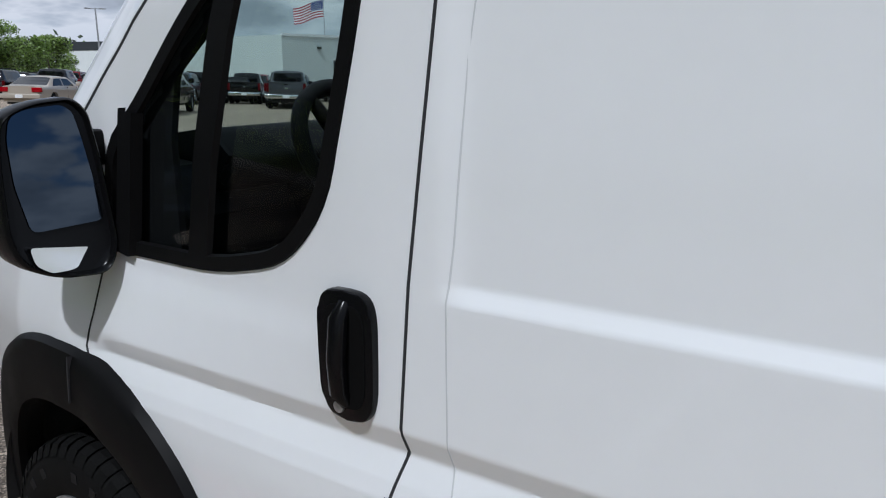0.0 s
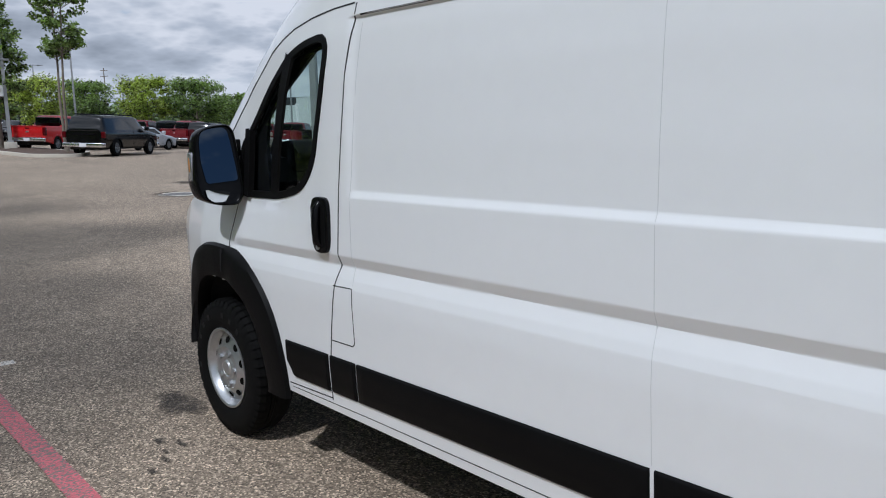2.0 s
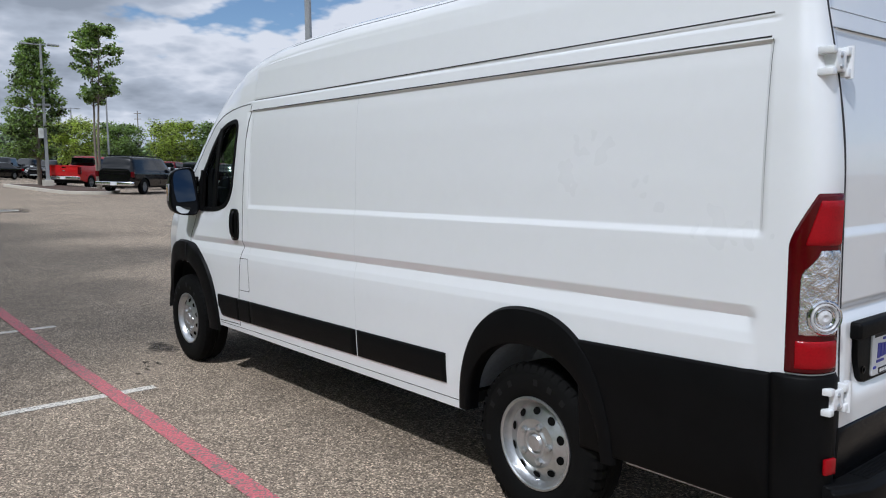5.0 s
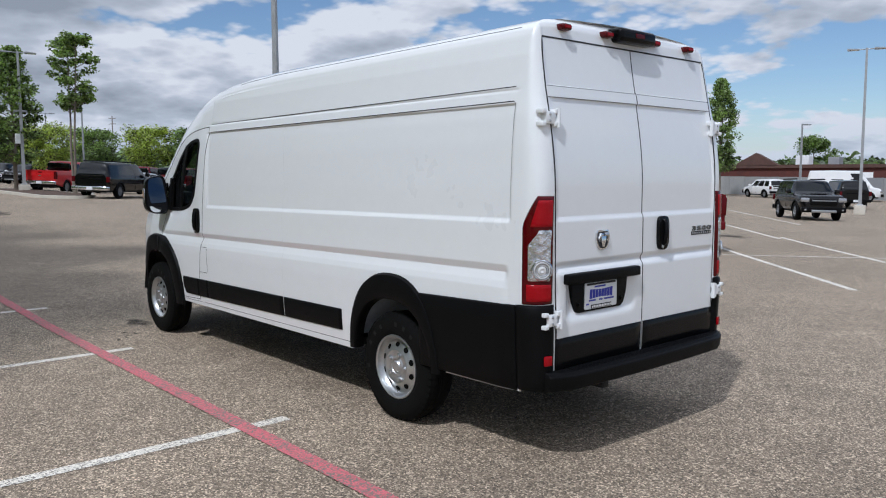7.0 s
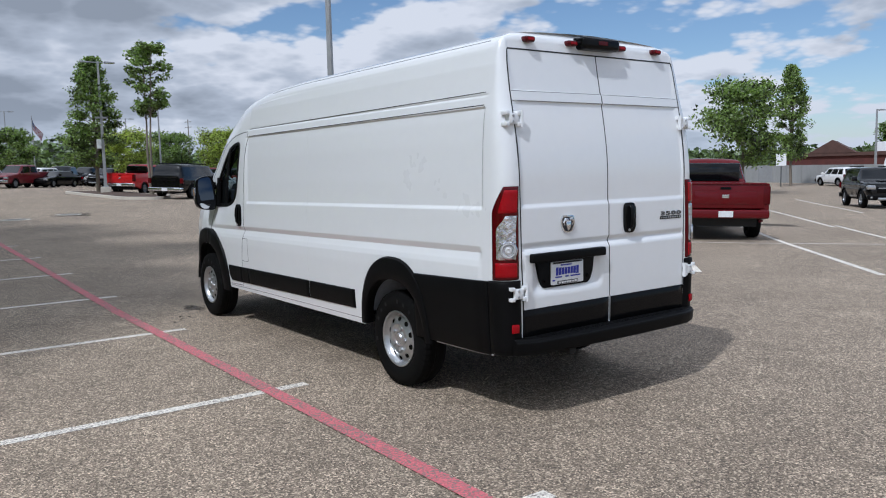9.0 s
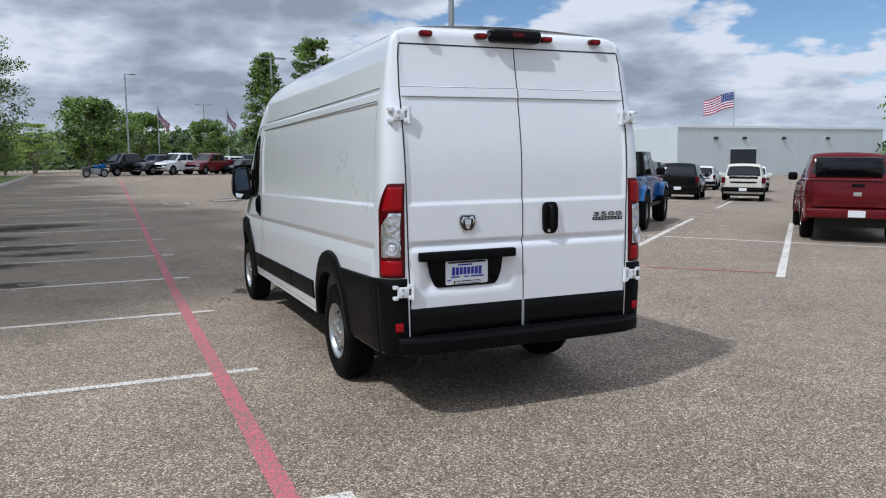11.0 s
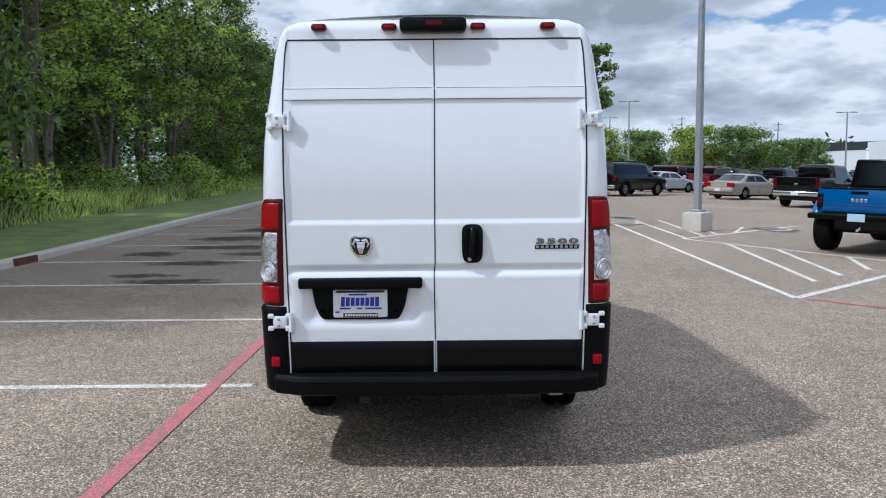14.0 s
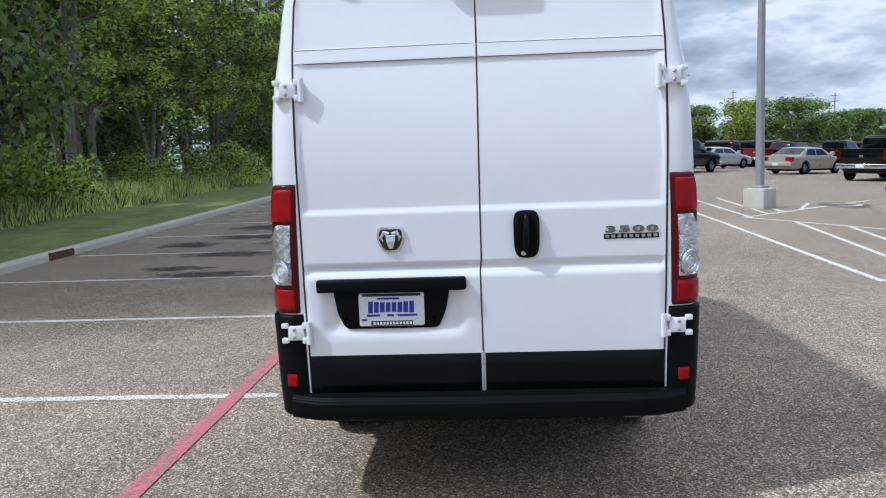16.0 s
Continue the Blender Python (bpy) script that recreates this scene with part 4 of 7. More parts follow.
for y0, y1, z0 in ((-0.48, -0.38, 0.982), (-0.53, -0.47, 0.905), (-0.437, -0.407, 0.905), (-0.39, -0.30, 0.905), (-0.555, -0.532, 0.885)):
    part("plate_mark", rbox(5.3085, 5.311, y0, y1, z0, z0 + 0.009), BLUE, pl)
for y in (-0.625, -0.225):
    p = lathe(bmesh.new(), [(0.014, 0.0), (0.014, 0.006), (0.009, 0.007), (0.008, 0.002), (0.0005, 0.002)], 12, "x")
    ob = part("plate_screw", p, BLACK_GLOSS, van, smooth=30)
    ob.matrix_basis = Matrix.Translation((5.300, y, 0.895))

# step bumper
bp = rounded([(5.14, 0.549), (5.398, 0.549), (5.404, 0.536), (5.424, 0.528), (5.414, 0.452), (5.39, 0.440), (5.14, 0.440)], 0.006, 3)
bm = rprism(bp, "y", -0.893, 0.893, 0.007, 2)
for k in range(-8, 9):
    bmesh.ops.bisect_plane(bm, geom=bm.verts[:] + bm.edges[:] + bm.faces[:], plane_co=(0, 0.108 * k, 0), plane_no=(0, 1, 0))
for q in bm.verts:                                   # bowed in plan, its ends swept forward
    q.co.x -= (0.030 * (q.co.y / 0.9) ** 2 + 0.055 * max(0.0, abs(q.co.y) - 0.78) / 0.12) * ease(5.2, 5.4, q.co.x)
part("bumper", bm, BLACK_PLASTIC, van, "black plastic step bumper", smooth=40)
for k in range(5):
    part("step_rib", rbox(5.312 + 0.014 * k, 5.319 + 0.014 * k, -0.72, 0.72, 0.5485, 0.5525, bevel=0.0015), BLACK_PLASTIC, van)

# roof marker lights, brake light with camera
for y in (-0.628, -0.245, 0.240, 0.622):
    bm = rbox(5.150, 5.216, y - 0.042, y + 0.042, 2.424, 2.462, bevel=0.016, seg=3)
    mk = part("marker_light", bm, LENS_DARK, van, "dark red roof marker light", smooth=40)
    part("marker_lens", rbox(5.2145, 5.2185, y - 0.026, y + 0.026, 2.434, 2.452, bevel=0.004), LENS_RED, mk)
cm = part("brake_light_housing", rbox(5.10, 5.252, -0.186, 0.178, 2.408, 2.492, bevel=0.028, seg=4), BLACK_GLOSS, van, "glossy black high brake light with camera", smooth=40)
part("brake_lens", rbox(5.248, 5.2545, -0.045, 0.045, 2.438, 2.468, bevel=0.006), LENS_DARK, cm, "dark red lens")

# mirrors
def mirror_plane(y, z, turn_z, turn_y):
    """How far the set glass leans out of square at a place on it."""
    nrm = Matrix.Rotation(radians(-turn_z), 4, "Z") @ Matrix.Rotation(radians(turn_y), 4, "Y") @ Vector((1, 0, 0))
    return -(y * nrm.y + z * nrm.z) / nrm.x


for s in (-1, 1):
    hp = rounded([(-1.132, 1.500), (-1.116, 1.592), (-1.050, 1.622), (-0.968, 1.630), (-0.943, 1.600), (-0.935, 1.520), (-0.930, 1.300), (-0.960, 1.243), (-1.060, 1.246), (-1.125, 1.280), (-1.142, 1.340)], 0.05, 5)
    cy, cz = -1.036, 1.440
    bm = bmesh.new()
    rings = []
    for x, k, lean in ((0.258, 0.90, 1), (0.266, 0.915, 1), (0.272, 0.95, 1), (0.268, 0.985, 1), (0.255, 1.0, 1), (0.215, 1.0, 0.6), (0.170, 0.965, 0.2), (0.135, 0.88, 0), (0.112, 0.70, 0), (0.102, 0.35, 0)):
        ring = []
        for y, z in hp:
            y2, z2 = cy + (y - cy) * k, cz + (z - cz) * (k if k < 0.9 else k ** 0.6)
            ring.append(bm.verts.new((x + lean * mirror_plane(y2 - cy, z2 - cz, 15, -9), -s * y2, z2)))
        rings.append(ring)
    n = len(hp)
    for p, q in zip(rings, rings[1:]):
        for i in range(n):
            bm.faces.new((p[i], p[(i + 1) % n], q[(i + 1) % n], q[i]))
    bm.faces.new(rings[0]); bm.faces.new(rings[-1][::-1])
    mh = part("mirror", bm, BLACK_GLOSS, van, "black plastic door mirror with two glasses", smooth=60)
    gl = rounded([(-1.108, 1.450), (-1.105, 1.545), (-1.093, 1.590), (-1.060, 1.606), (-0.992, 1.613), (-0.973, 1.598), (-0.965, 1.545), (-0.956, 1.440), (-0.951, 1.362), (-1.094, 1.350)], 0.016, 3)
    g2 = rounded([(-1.114, 1.325), (-0.985, 1.306), (-0.998, 1.275), (-1.03, 1.262), (-1.075, 1.263), (-1.105, 1.285)], 0.012, 4)
    for pts, deep, tz, ty, mat in ((gl, 0.2645, 15, -9, MIRROR), (g2, 0.268, 3, -1, MIRROR_CLEAR)):
        oy, oz = sum(p[0] for p in pts) / len(pts), sum(p[1] for p in pts) / len(pts)
        x0 = deep + mirror_plane(oy - cy, oz - cz, 15, -9)
        gb = bmesh.new()
        face = [gb.verts.new((x0 + mirror_plane(y - oy, z - oz, tz, ty), -s * y, z)) for y, z in pts]
        back = [gb.verts.new((x0 - 0.012 + mirror_plane(y - oy, z - oz, 15, -9), -s * y, z)) for y, z in pts]
        gb.faces.new(face); gb.faces.new(back[::-1])
        for i in range(len(pts)):
            gb.faces.new((face[i], face[(i + 1) % len(pts)], back[(i + 1) % len(pts)], back[i]))
        part("mirror_glass", gb, mat, mh, "mirror glass" if mat is MIRROR else "convex mirror glass")
    y0, y1 = sorted((s * 1.090, s * 1.143))
    part("turn_lamp", rbox(0.166, 0.212, y0, y1, 1.362, 1.498, bevel=0.008), LENS_CLEAR, mh, "clear mirror indicator", smooth=30)
    y0, y1 = sorted((s * 1.090, s * 1.1455))
    part("turn_bulb", rbox(0.180, 0.198, y0, y1, 1.405, 1.475, bevel=0.006), LENS_AMBER, mh, "amber indicator", smooth=30)
    y0, y1 = sorted((s * 0.855, s * 0.965))
    for z0, z1 in ((1.285, 1.375), (1.475, 1.555)):
        part("mirror_arm", rbox(0.15, 0.255, y0, y1, z0, z1, bevel=0.012), BLACK_PLASTIC, mh, smooth=40)


# ---- wheels ----
def wheel(name, x, y, s, parent, R=0.362, W=0.225, rim=0.205, dish=0.0):
    """A tyre on a pressed steel rim with round holes; s is the outward side."""
    w = new(name)
    w.parent = parent
    w.matrix_basis = pose(x, y, R, 0, 0, 0 if s < 0 else 180)
    t = bmesh.new()
    h = W / 2
    prof = [(rim, -h * 0.80), (rim + 0.012, -h * 0.90), (rim + 0.05, -h * 1.02), (R - 0.055, -h * 1.0), (R - 0.022, -h * 0.90), (R - 0.008, -h * 0.76), (R, -h * 0.60), (R, -h * 0.34), (R - 0.008, -h * 0.33), (R - 0.008, -h * 0.27), (R, -h * 0.26), (R, -0.01), (R - 0.008, 0.0), (R - 0.008, 0.01), (R, 0.02), (R, h * 0.6), (R - 0.02, h * 0.9), (rim + 0.05, h), (rim, h * 0.8)]
    lathe(t, prof, 72)
    # tread blocks at the shoulder
    part("tyre", t, RUBBER, w, "black rubber tyre", smooth=35)
    b = bmesh.new()
    for k in range(48):
        a = 2 * math.pi * k / 48
        c, sn = math.cos(a), math.sin(a)
        d = 2 * math.pi / 48 * 0.36
        ring = []
        for (r, o) in ((R - 0.034, -h * 0.975), (R - 0.004, -h * 0.84), (R + 0.006, -h * 0.60), (R + 0.006, -h * 0.36)):
            for q in (-d, d):
                ring.append(b.verts.new((r * math.cos(a + q), o, r * math.sin(a + q))))
        for i in range(3):
            b.faces.new((ring[2 * i], ring[2 * i + 1], ring[2 * i + 3], ring[2 * i + 2]))
    part("tread", b, RUBBER, w)
    for k in range(9):                               # raised sidewall marks
        if k in (3, 7):
            continue
        a = radians(52 + 17 * k)
        mk = rprism([(-0.013, -0.014), (0.013, -0.014), (0.013, 0.014), (-0.013, 0.014)], "y", -h * 1.022, -h * 0.99)
        ob = part("sidewall_mark", mk, RUBBER_MARK, w)
        ob.matrix_basis = Matrix.Rotation(-a + math.pi / 2, 4, "Y") @ Matrix.Translation((0, 0, R - 0.075))
    r = bmesh.new()
    face = [(0.174, -h * 0.58), (0.166, -h * 0.64), (0.131, -h * 0.77), (0.119, -h * 0.83)]
    lathe(r, [(rim + 0.010, -h * 0.80), (rim + 0.009, -h * 0.93), (rim + 0.001, -h * 0.95), (rim - 0.006, -h * 0.90), (rim - 0.012, -h * 0.72), (rim - 0.020, -h * 0.62), (rim - 0.026, -h * 0.56)] + face + [(0.112, -h * 0.86), (0.104, -h * 0.82), (0.070, -h * 0.80), (0.060, -h * 0.86), (0.050, -h * 0.86), (0.044, -h * 0.80), (0.034, -h * 0.90), (0.0005, -h * 0.92)], 60)
    rm = part("rim", r, WHEEL_STEEL, w, "silver pressed-steel wheel rim", smooth=28)
    # flat near-black discs on the uncut rim paint the dark of its holes
    holes = bmesh.new()
    for k in range(10):
        a = 2 * math.pi * (k + 0.5) / 10
        pts = []
        for j in range(14):
            q = 2 * math.pi * j / 14
            rr, tt = 0.149 + 0.0165 * math.cos(q), 0.0215 * math.sin(q)
            far = math.hypot(rr, tt)
            lift = -h * (0.77 - (far - 0.131) / 0.035 * 0.13) - 0.0030
            pts.append(holes.verts.new((rr * math.cos(a) - tt * math.sin(a), lift, rr * math.sin(a) + tt * math.cos(a))))
        holes.faces.new(pts)
    part("rim_hole_shade", holes, HOLE, w)
    part("valve", tube(bmesh.new(), [(0.0, -h * 0.40, -rim + 0.024), (0.0, -h * 0.75, -rim + 0.034)], [0.006, 0.005], 8), CHROME, w)
    for k in range(5):
        a = 2 * math.pi * k / 5
        n = lathe(bmesh.new(), [(0.017, -h * 0.78), (0.016, -h * 0.92), (0.009, -h * 0.95), (0.0005, -h * 0.95)], 6)
        ob = part("lug_nut", n, WHEEL_STEEL, rm)
        ob.matrix_basis = Matrix.Translation((0.083 * math.cos(a), 0, 0.083 * math.sin(a)))
    return w


for s in (-1, 1):
    wheel("wheel", 0.015, s * 0.845, s, van)
    wheel("wheel", 4.04, s * 0.845, s, van)

# wheel housings, floor pan, running gear
for cx in (0.03, 4.03):
    for s in (-1, 1):
        vs, fs = [], []
        n = 24
        for i in range(n + 1):
            a = math.pi * (i / n) * (0.96 if cx < 1 else 0.80) + (0.06 if cx < 1 else 0.32)
            for y in (0.93, 0.55):
                vs.append((cx + (0.45 if cx > 1 else 0.475) * math.cos(a), s * y, 0.37 + (0.47 if cx > 1 else 0.505) * math.sin(a)))
        for i in range(n):
            fs.append((2 * i, 2 * i + 1, 2 * i + 3, 2 * i + 2))
        fs.append(tuple(range(1, 2 * n + 2, 2)))
        part("wheel_housing", (vs, fs), LINER if cx > 1 else UNDERBODY, van, "grey-blue inner wheel arch" if cx > 1 else "", smooth=30)
part("floor_pan", rbox(-0.80, 5.05, -0.56, 0.56, 0.38, 0.46), UNDERBODY, van)
for x0, x1, z0 in ((0.52, 3.54, 0.415), (4.55, 5.12, 0.44)):
    part("floor_pan", rbox(x0, x1, -0.90, 0.90, z0, 0.47), UNDERBODY, van)
part("axle", tube(bmesh.new(), [(4.04, -0.75, 0.30), (4.04, 0.75, 0.30)], [0.05, 0.05], 10), UNDERBODY, van)
part("exhaust", tube(bmesh.new(), [(3.2, 0.55, 0.38), (4.6, 0.60, 0.40), (5.10, 0.60, 0.42), (5.24, 0.61, 0.425), (5.27, 0.64, 0.420), (5.27, 0.70, 0.420)], [0.03, 0.03, 0.026, 0.022, 0.020, 0.018], 12), STEEL, van, "silver exhaust pipe end", smooth=40)
part("tow_eye", rbox(5.20, 5.34, -0.43, -0.37, 0.385, 0.43, bevel=0.01), UNDERBODY, van)

# cabin: bulkhead, dash, wheel, seats, door cards
part("bulkhead", rbox(1.30, 1.33, -0.84, 0.84, 0.45, 2.08), CABIN, van)
part("cab_floor", rbox(-0.30, 1.30, -0.80, 0.80, 0.58, 0.62), CABIN, van)
part("headliner", rbox(0.80, 1.30, -0.78, 0.78, 2.02, 2.05, bevel=0.01), CABIN, van)
dash = [(-0.30, 0.95), (-0.30, 1.33), (-0.16, 1.445), (0.10, 1.470), (0.26, 1.455), (0.36, 1.34), (0.30, 0.95)]
part("dashboard", rprism(dash, "y", -0.80, 0.80, 0.03, 3), CABIN, van, "black dashboard", smooth=40)
part("instrument_hood", rprism(rounded([(0.00, 1.42), (0.12, 1.520), (0.30, 1.545), (0.40, 1.46), (0.34, 1.38)], 0.03), "y", -0.66, -0.12, 0.03, 3), CABIN, van, smooth=40)
bm = bmesh.new()
ring = [(0.190 * math.cos(2 * math.pi * k / 36), 0.190 * math.sin(2 * math.pi * k / 36), 0) for k in range(37)]
tube(bm, ring, [0.022] * 37, 10, False)
for a in (90, 210, 330):
    tube(bm, [(0, 0, -0.03), (0.18 * math.cos(radians(a)), 0.18 * math.sin(radians(a)), 0)], [0.03, 0.016], 8)
lathe(bm, [(0.0005, 0.0), (0.06, -0.01), (0.07, -0.04), (0.0005, -0.06)], 20, "z")
sw = part("steering_wheel", bm, CABIN, van, "black steering wheel", smooth=50)
sw.matrix_basis = pose(0.555, -0.38, 1.475, 0, 58, 0)
part("steering_column", tube(bmesh.new(), [(0.54, -0.38, 1.45), (0.25, -0.38, 1.30)], [0.05, 0.07], 12), CABIN, van)
for y in (-0.42, 0.30, 0.60):
    if y > 0.5:
        continue
    w = 0.25 if y < 0 else 0.42
    part("seat_cushion", rbox(0.62, 1.12, y - w, y + w, 0.88, 1.02, bevel=0.05, seg=3), CABIN, van, smooth=40)
    bm = rbox(-0.07, 0.07, -w, w, 0.0, 0.62, bevel=0.05, seg=3)
    ob = part("seat_back", bm, CABIN, van, smooth=40)
    ob.matrix_basis = pose(1.12, y, 0.95, 0, 14, 0)
    ob = part("head_rest", rbox(-0.05, 0.05, -0.13, 0.13, 0.62, 0.82, bevel=0.04, seg=3), CABIN, van, smooth=40)
    ob.matrix_basis = pose(1.12, y, 0.97, 0, 12, 0)
for s in (-1, 1):
    y0, y1 = sorted((s * 0.80, s * 0.85))
    part("door_card", rbox(0.24, 1.10, y0, y1, 0.60, 1.27, bevel=0.01), CABIN, van)
    part("pillar_trim", tube(bmesh.new(), [(-0.12, s * 0.80, 1.36), (0.40, s * 0.80, 1.76), (0.72, s * 0.78, 1.98), (1.25, s * 0.78, 2.04)], [0.045, 0.05, 0.055, 0.05], 8), CABIN, van, smooth=40)
    part("pillar_trim", rbox(1.10, 1.32, y0, y1, 1.2, 2.05, bevel=0.02), CABIN, van)
# black panel added inside: sail trim, and the glass's dark reflection painted in
for s in (-1, 1):
    y0, y1 = sorted((s * 0.868, s * 0.884))
    part("quarter_light_dark_panel", rprism(rounded([(0.24, 1.29), (0.478, 1.29), (0.474, 1.54), (0.505, 1.675), (0.615, 1.755), (0.71, 1.86), (0.60, 1.81), (0.40, 1.63), (0.27, 1.52)], 0.02, 3), "y", y0, y1), CABIN, van)
part("grille", rbox(-0.985, -0.90, -0.50, 0.50, 0.62, 0.95, bevel=0.03), BLACK_PLASTIC, van, "black front grille")
part("front_bumper", rprism(rounded([(-0.98, 0.34), (-0.60, 0.32), (-0.58, 0.55), (-0.90, 0.60), (-0.99, 0.55)], 0.03), "y", -0.66, 0.66, 0.04, 3), BLACK_PLASTIC, van, "black front bumper", smooth=40)
for s in (-1, 1):
    y0, y1 = sorted((s * 0.46, s * 0.72))
    part("headlight", rbox(-0.86, -0.62, y0, y1, 0.86, 1.06, bevel=0.05, seg=3), LENS_CLEAR, van, "clear headlight", smooth=40)
for s in (-1, 1):
    y0, y1 = sorted((s * 0.66, s * 0.735))
    part("side_marker", rbox(-0.66, -0.53, y0, y1, 1.06, 1.14, bevel=0.015), LENS_AMBER, van, "amber side marker", smooth=40)


# ---- painted lines ----
stripe("red_line", 14.0, -1.80, -58.0, -1.62, 0.115, LINE_RED, "faded red painted line across the stalls", 0.0065)
for k in range(-1, 21):
    x = 3.52 - 2.87 * k if k >= 0 else 6.22
    stripe("stall_line", x - 0.02, -7.45, x, -1.47, 0.10, LINE_WHITE, "worn white parking stall line")


stripe("red_line", -0.66, 4.85, 1.1, 6.6, 0.07, LINE_RED, "short faded red painted line", 0.0065)


# ---- plants ----
def leaf_cloud(rng, centres, radii, count, size, squash=0.8):
    """Many small leaf quads scattered round the ends of twigs."""
    n = len(centres)
    pick = rng.integers(0, n, count)
    off = rng.normal(0, 1, (count, 3))
    off /= np.maximum(np.linalg.norm(off, axis=1, keepdims=True), 1e-6)
    off *= rng.uniform(0.15, 1.0, (count, 1)) ** 0.6
    p = np.asarray(centres)[pick] + off * np.asarray(radii)[pick][:, None] * np.array([1, 1, squash])
    a = rng.normal(0, 1, (count, 3)); a[:, 2] *= 0.6
    a /= np.linalg.norm(a, axis=1, keepdims=True)
    b = np.cross(a, rng.normal(0, 1, (count, 3)))
    b /= np.maximum(np.linalg.norm(b, axis=1, keepdims=True), 1e-6)
    s = size * rng.uniform(0.6, 1.3, (count, 1))
    quad = np.stack([p - a * s, p + b * s * 0.55, p + a * s, p - b * s * 0.55], axis=1).reshape(-1, 3)
    faces = np.arange(count * 4).reshape(-1, 4)
    return quad.tolist(), faces.tolist()


def make_tree(name, label, seed, height, crown, base, leaves, size, leaf, trunk_r=0.14, stems=1, form="round", clumps=46, lean=0.0, group="", puff=0.8):
    """A tapered trunk with limbs and a crown of many small leaves with gaps."""
    rng = np.random.default_rng(seed)
    t = thing(name, label, "tree", group)
    bm = bmesh.new()
    tips, rad = [], []
    for k in range(stems):
        off = Vector((0, 0, 0)) if stems == 1 else Vector((0.10 * math.cos(k * 2.6), 0.10 * math.sin(k * 2.6), 0))
        spread = 0.0 if stems == 1 else 0.07 + 0.05 * rng.random()
        pts = [off]
        for i in range(1, 7):
            h = height * 0.93 * i / 6
            pts.append(off + Vector((rng.normal(0, 0.02) * height * 0.3 + lean * h + spread * h * off.x * 6, rng.normal(0, 0.02) * height * 0.3 + spread * h * off.y * 6, h)))
        pts[0] = off + Vector((0, 0, -0.3))
        tube(bm, pts, [trunk_r * (1.15 - i / 6.4) / (stems ** 0.5) for i in range(7)], 9)
        for j in range(clumps // stems):
            f = rng.uniform(0, 1)
            h = base + (height - base) * f
            i = min(5, int(h / (height * 0.93) * 6))
            w = h / (height * 0.93) * 6 - i
            root = pts[i].lerp(pts[i + 1], min(1, w))
            ang = rng.uniform(0, 2 * math.pi)
            if form == "round":
                reach = crown * math.sqrt(max(0.04, 1 - (2 * f - 0.9) ** 2 / 1.25))
            elif form == "column":
                reach = crown * (0.25 + 0.95 * math.sin(math.pi * min(1, 0.12 + f * 0.9)) ** 0.8) * (1 - 0.55 * f)
            elif form == "flat":
                reach = crown * (0.55 + 0.6 * math.sin(math.pi * f))
            else:
                reach = crown * (1.05 - 0.75 * f)
            reach *= rng.uniform(0.45, 1.08)
            tip = root + Vector((math.cos(ang) * reach, math.sin(ang) * reach, rng.uniform(-0.02, 0.16) * reach + 0.15))
            mid = root.lerp(tip, 0.5) + Vector((0, 0, -0.06 * reach))
            r = trunk_r * 0.17 * (1.1 - f) + 0.007
            tube(bm, [root - Vector((0, 0, reach * 0.25)), mid, tip], [r, r * 0.6, r * 0.2], 5)
            tips.append(tuple(tip)); rad.append(puff * crown * rng.uniform(0.13, 0.30))
            tips.append(tuple(mid.lerp(tip, 0.4))); rad.append(puff * crown * rng.uniform(0.10, 0.24))
        tips.append(tuple(pts[-1])); rad.append(crown * 0.22)
    part("trunk", bm, BARK, t, smooth=50)
    part("crown", leaf_cloud(rng, tips, rad, leaves, size), leaf, t)
    return t


def plant(ob, x, y, turn=0, k=1.0, kz=None):
    m = Matrix.Translation((x, y, ground_z(x, y))) @ Matrix.Rotation(radians(turn), 4, "Z")
    ob.scale = (k, k, kz or k)
    ob.matrix_basis = m @ Matrix.Diagonal((k, k, kz or k, 1))
    return ob


def copy_plant(ob, x, y, turn, k=1.0, kz=None):
    c = copy_thing(ob, Matrix())
    return plant(c, x, y, turn, k, kz)


# woods beyond the verge
rng = random.Random(7)
w1 = make_tree("woodland_tree", "tall leafy green tree at the edge of the woods", 11, 15.0, 3.3, 3.4, 18000, 0.086, LEAF, 0.17, 3, "round", 120, group="woodland trees")
w2 = make_tree("woodland_tree", "tall green tree at the edge of the woods, leaves toned as shaded", 12, 16.0, 3.1, 3.6, 18000, 0.086, LEAF_SHADED, 0.17, 4, "round", 124, group="woodland trees")
w3 = make_tree("woodland_tree", "slim light green tree at the edge of the woods", 13, 13.0, 2.4, 2.6, 12500, 0.080, LEAF_LIGHT, 0.12, 2, "column", 90, group="woodland trees")
kinds = (w1, w2, w3)
first = [True, True, True]


def set_tree(i, x, y, turn, k, kz):
    if first[i]:
        first[i] = False
        return plant(kinds[i], x, y, turn, k, kz)
    return copy_plant(kinds[i], x, y, turn, k, kz)


w4 = make_tree("woodland_tree", "full green tree with foliage to the ground", 14, 11.0, 3.7, 0.9, 18000, 0.095, LEAF_SHADED, 0.17, 1, "round", 130, group="woodland trees", puff=1.0)
plant(w4, -60.0, -11.2, 30)
for k in range(17):                                  # front rank
    x = 12.0 - 3.9 * k + rng.uniform(-1, 1)
    h = 0.50 if x > 2.6 else 1.18 if x > -13 else (1.12 if x > -36 else 0.80)
    set_tree((0, 2, 1, 0)[k % 4], x, -13.4 + rng.uniform(-1.2, 1.0) + 0.02 * x, rng.uniform(0, 360), rng.uniform(0.95, 1.15) * max(h, 0.85), h * rng.uniform(0.92, 1.06))
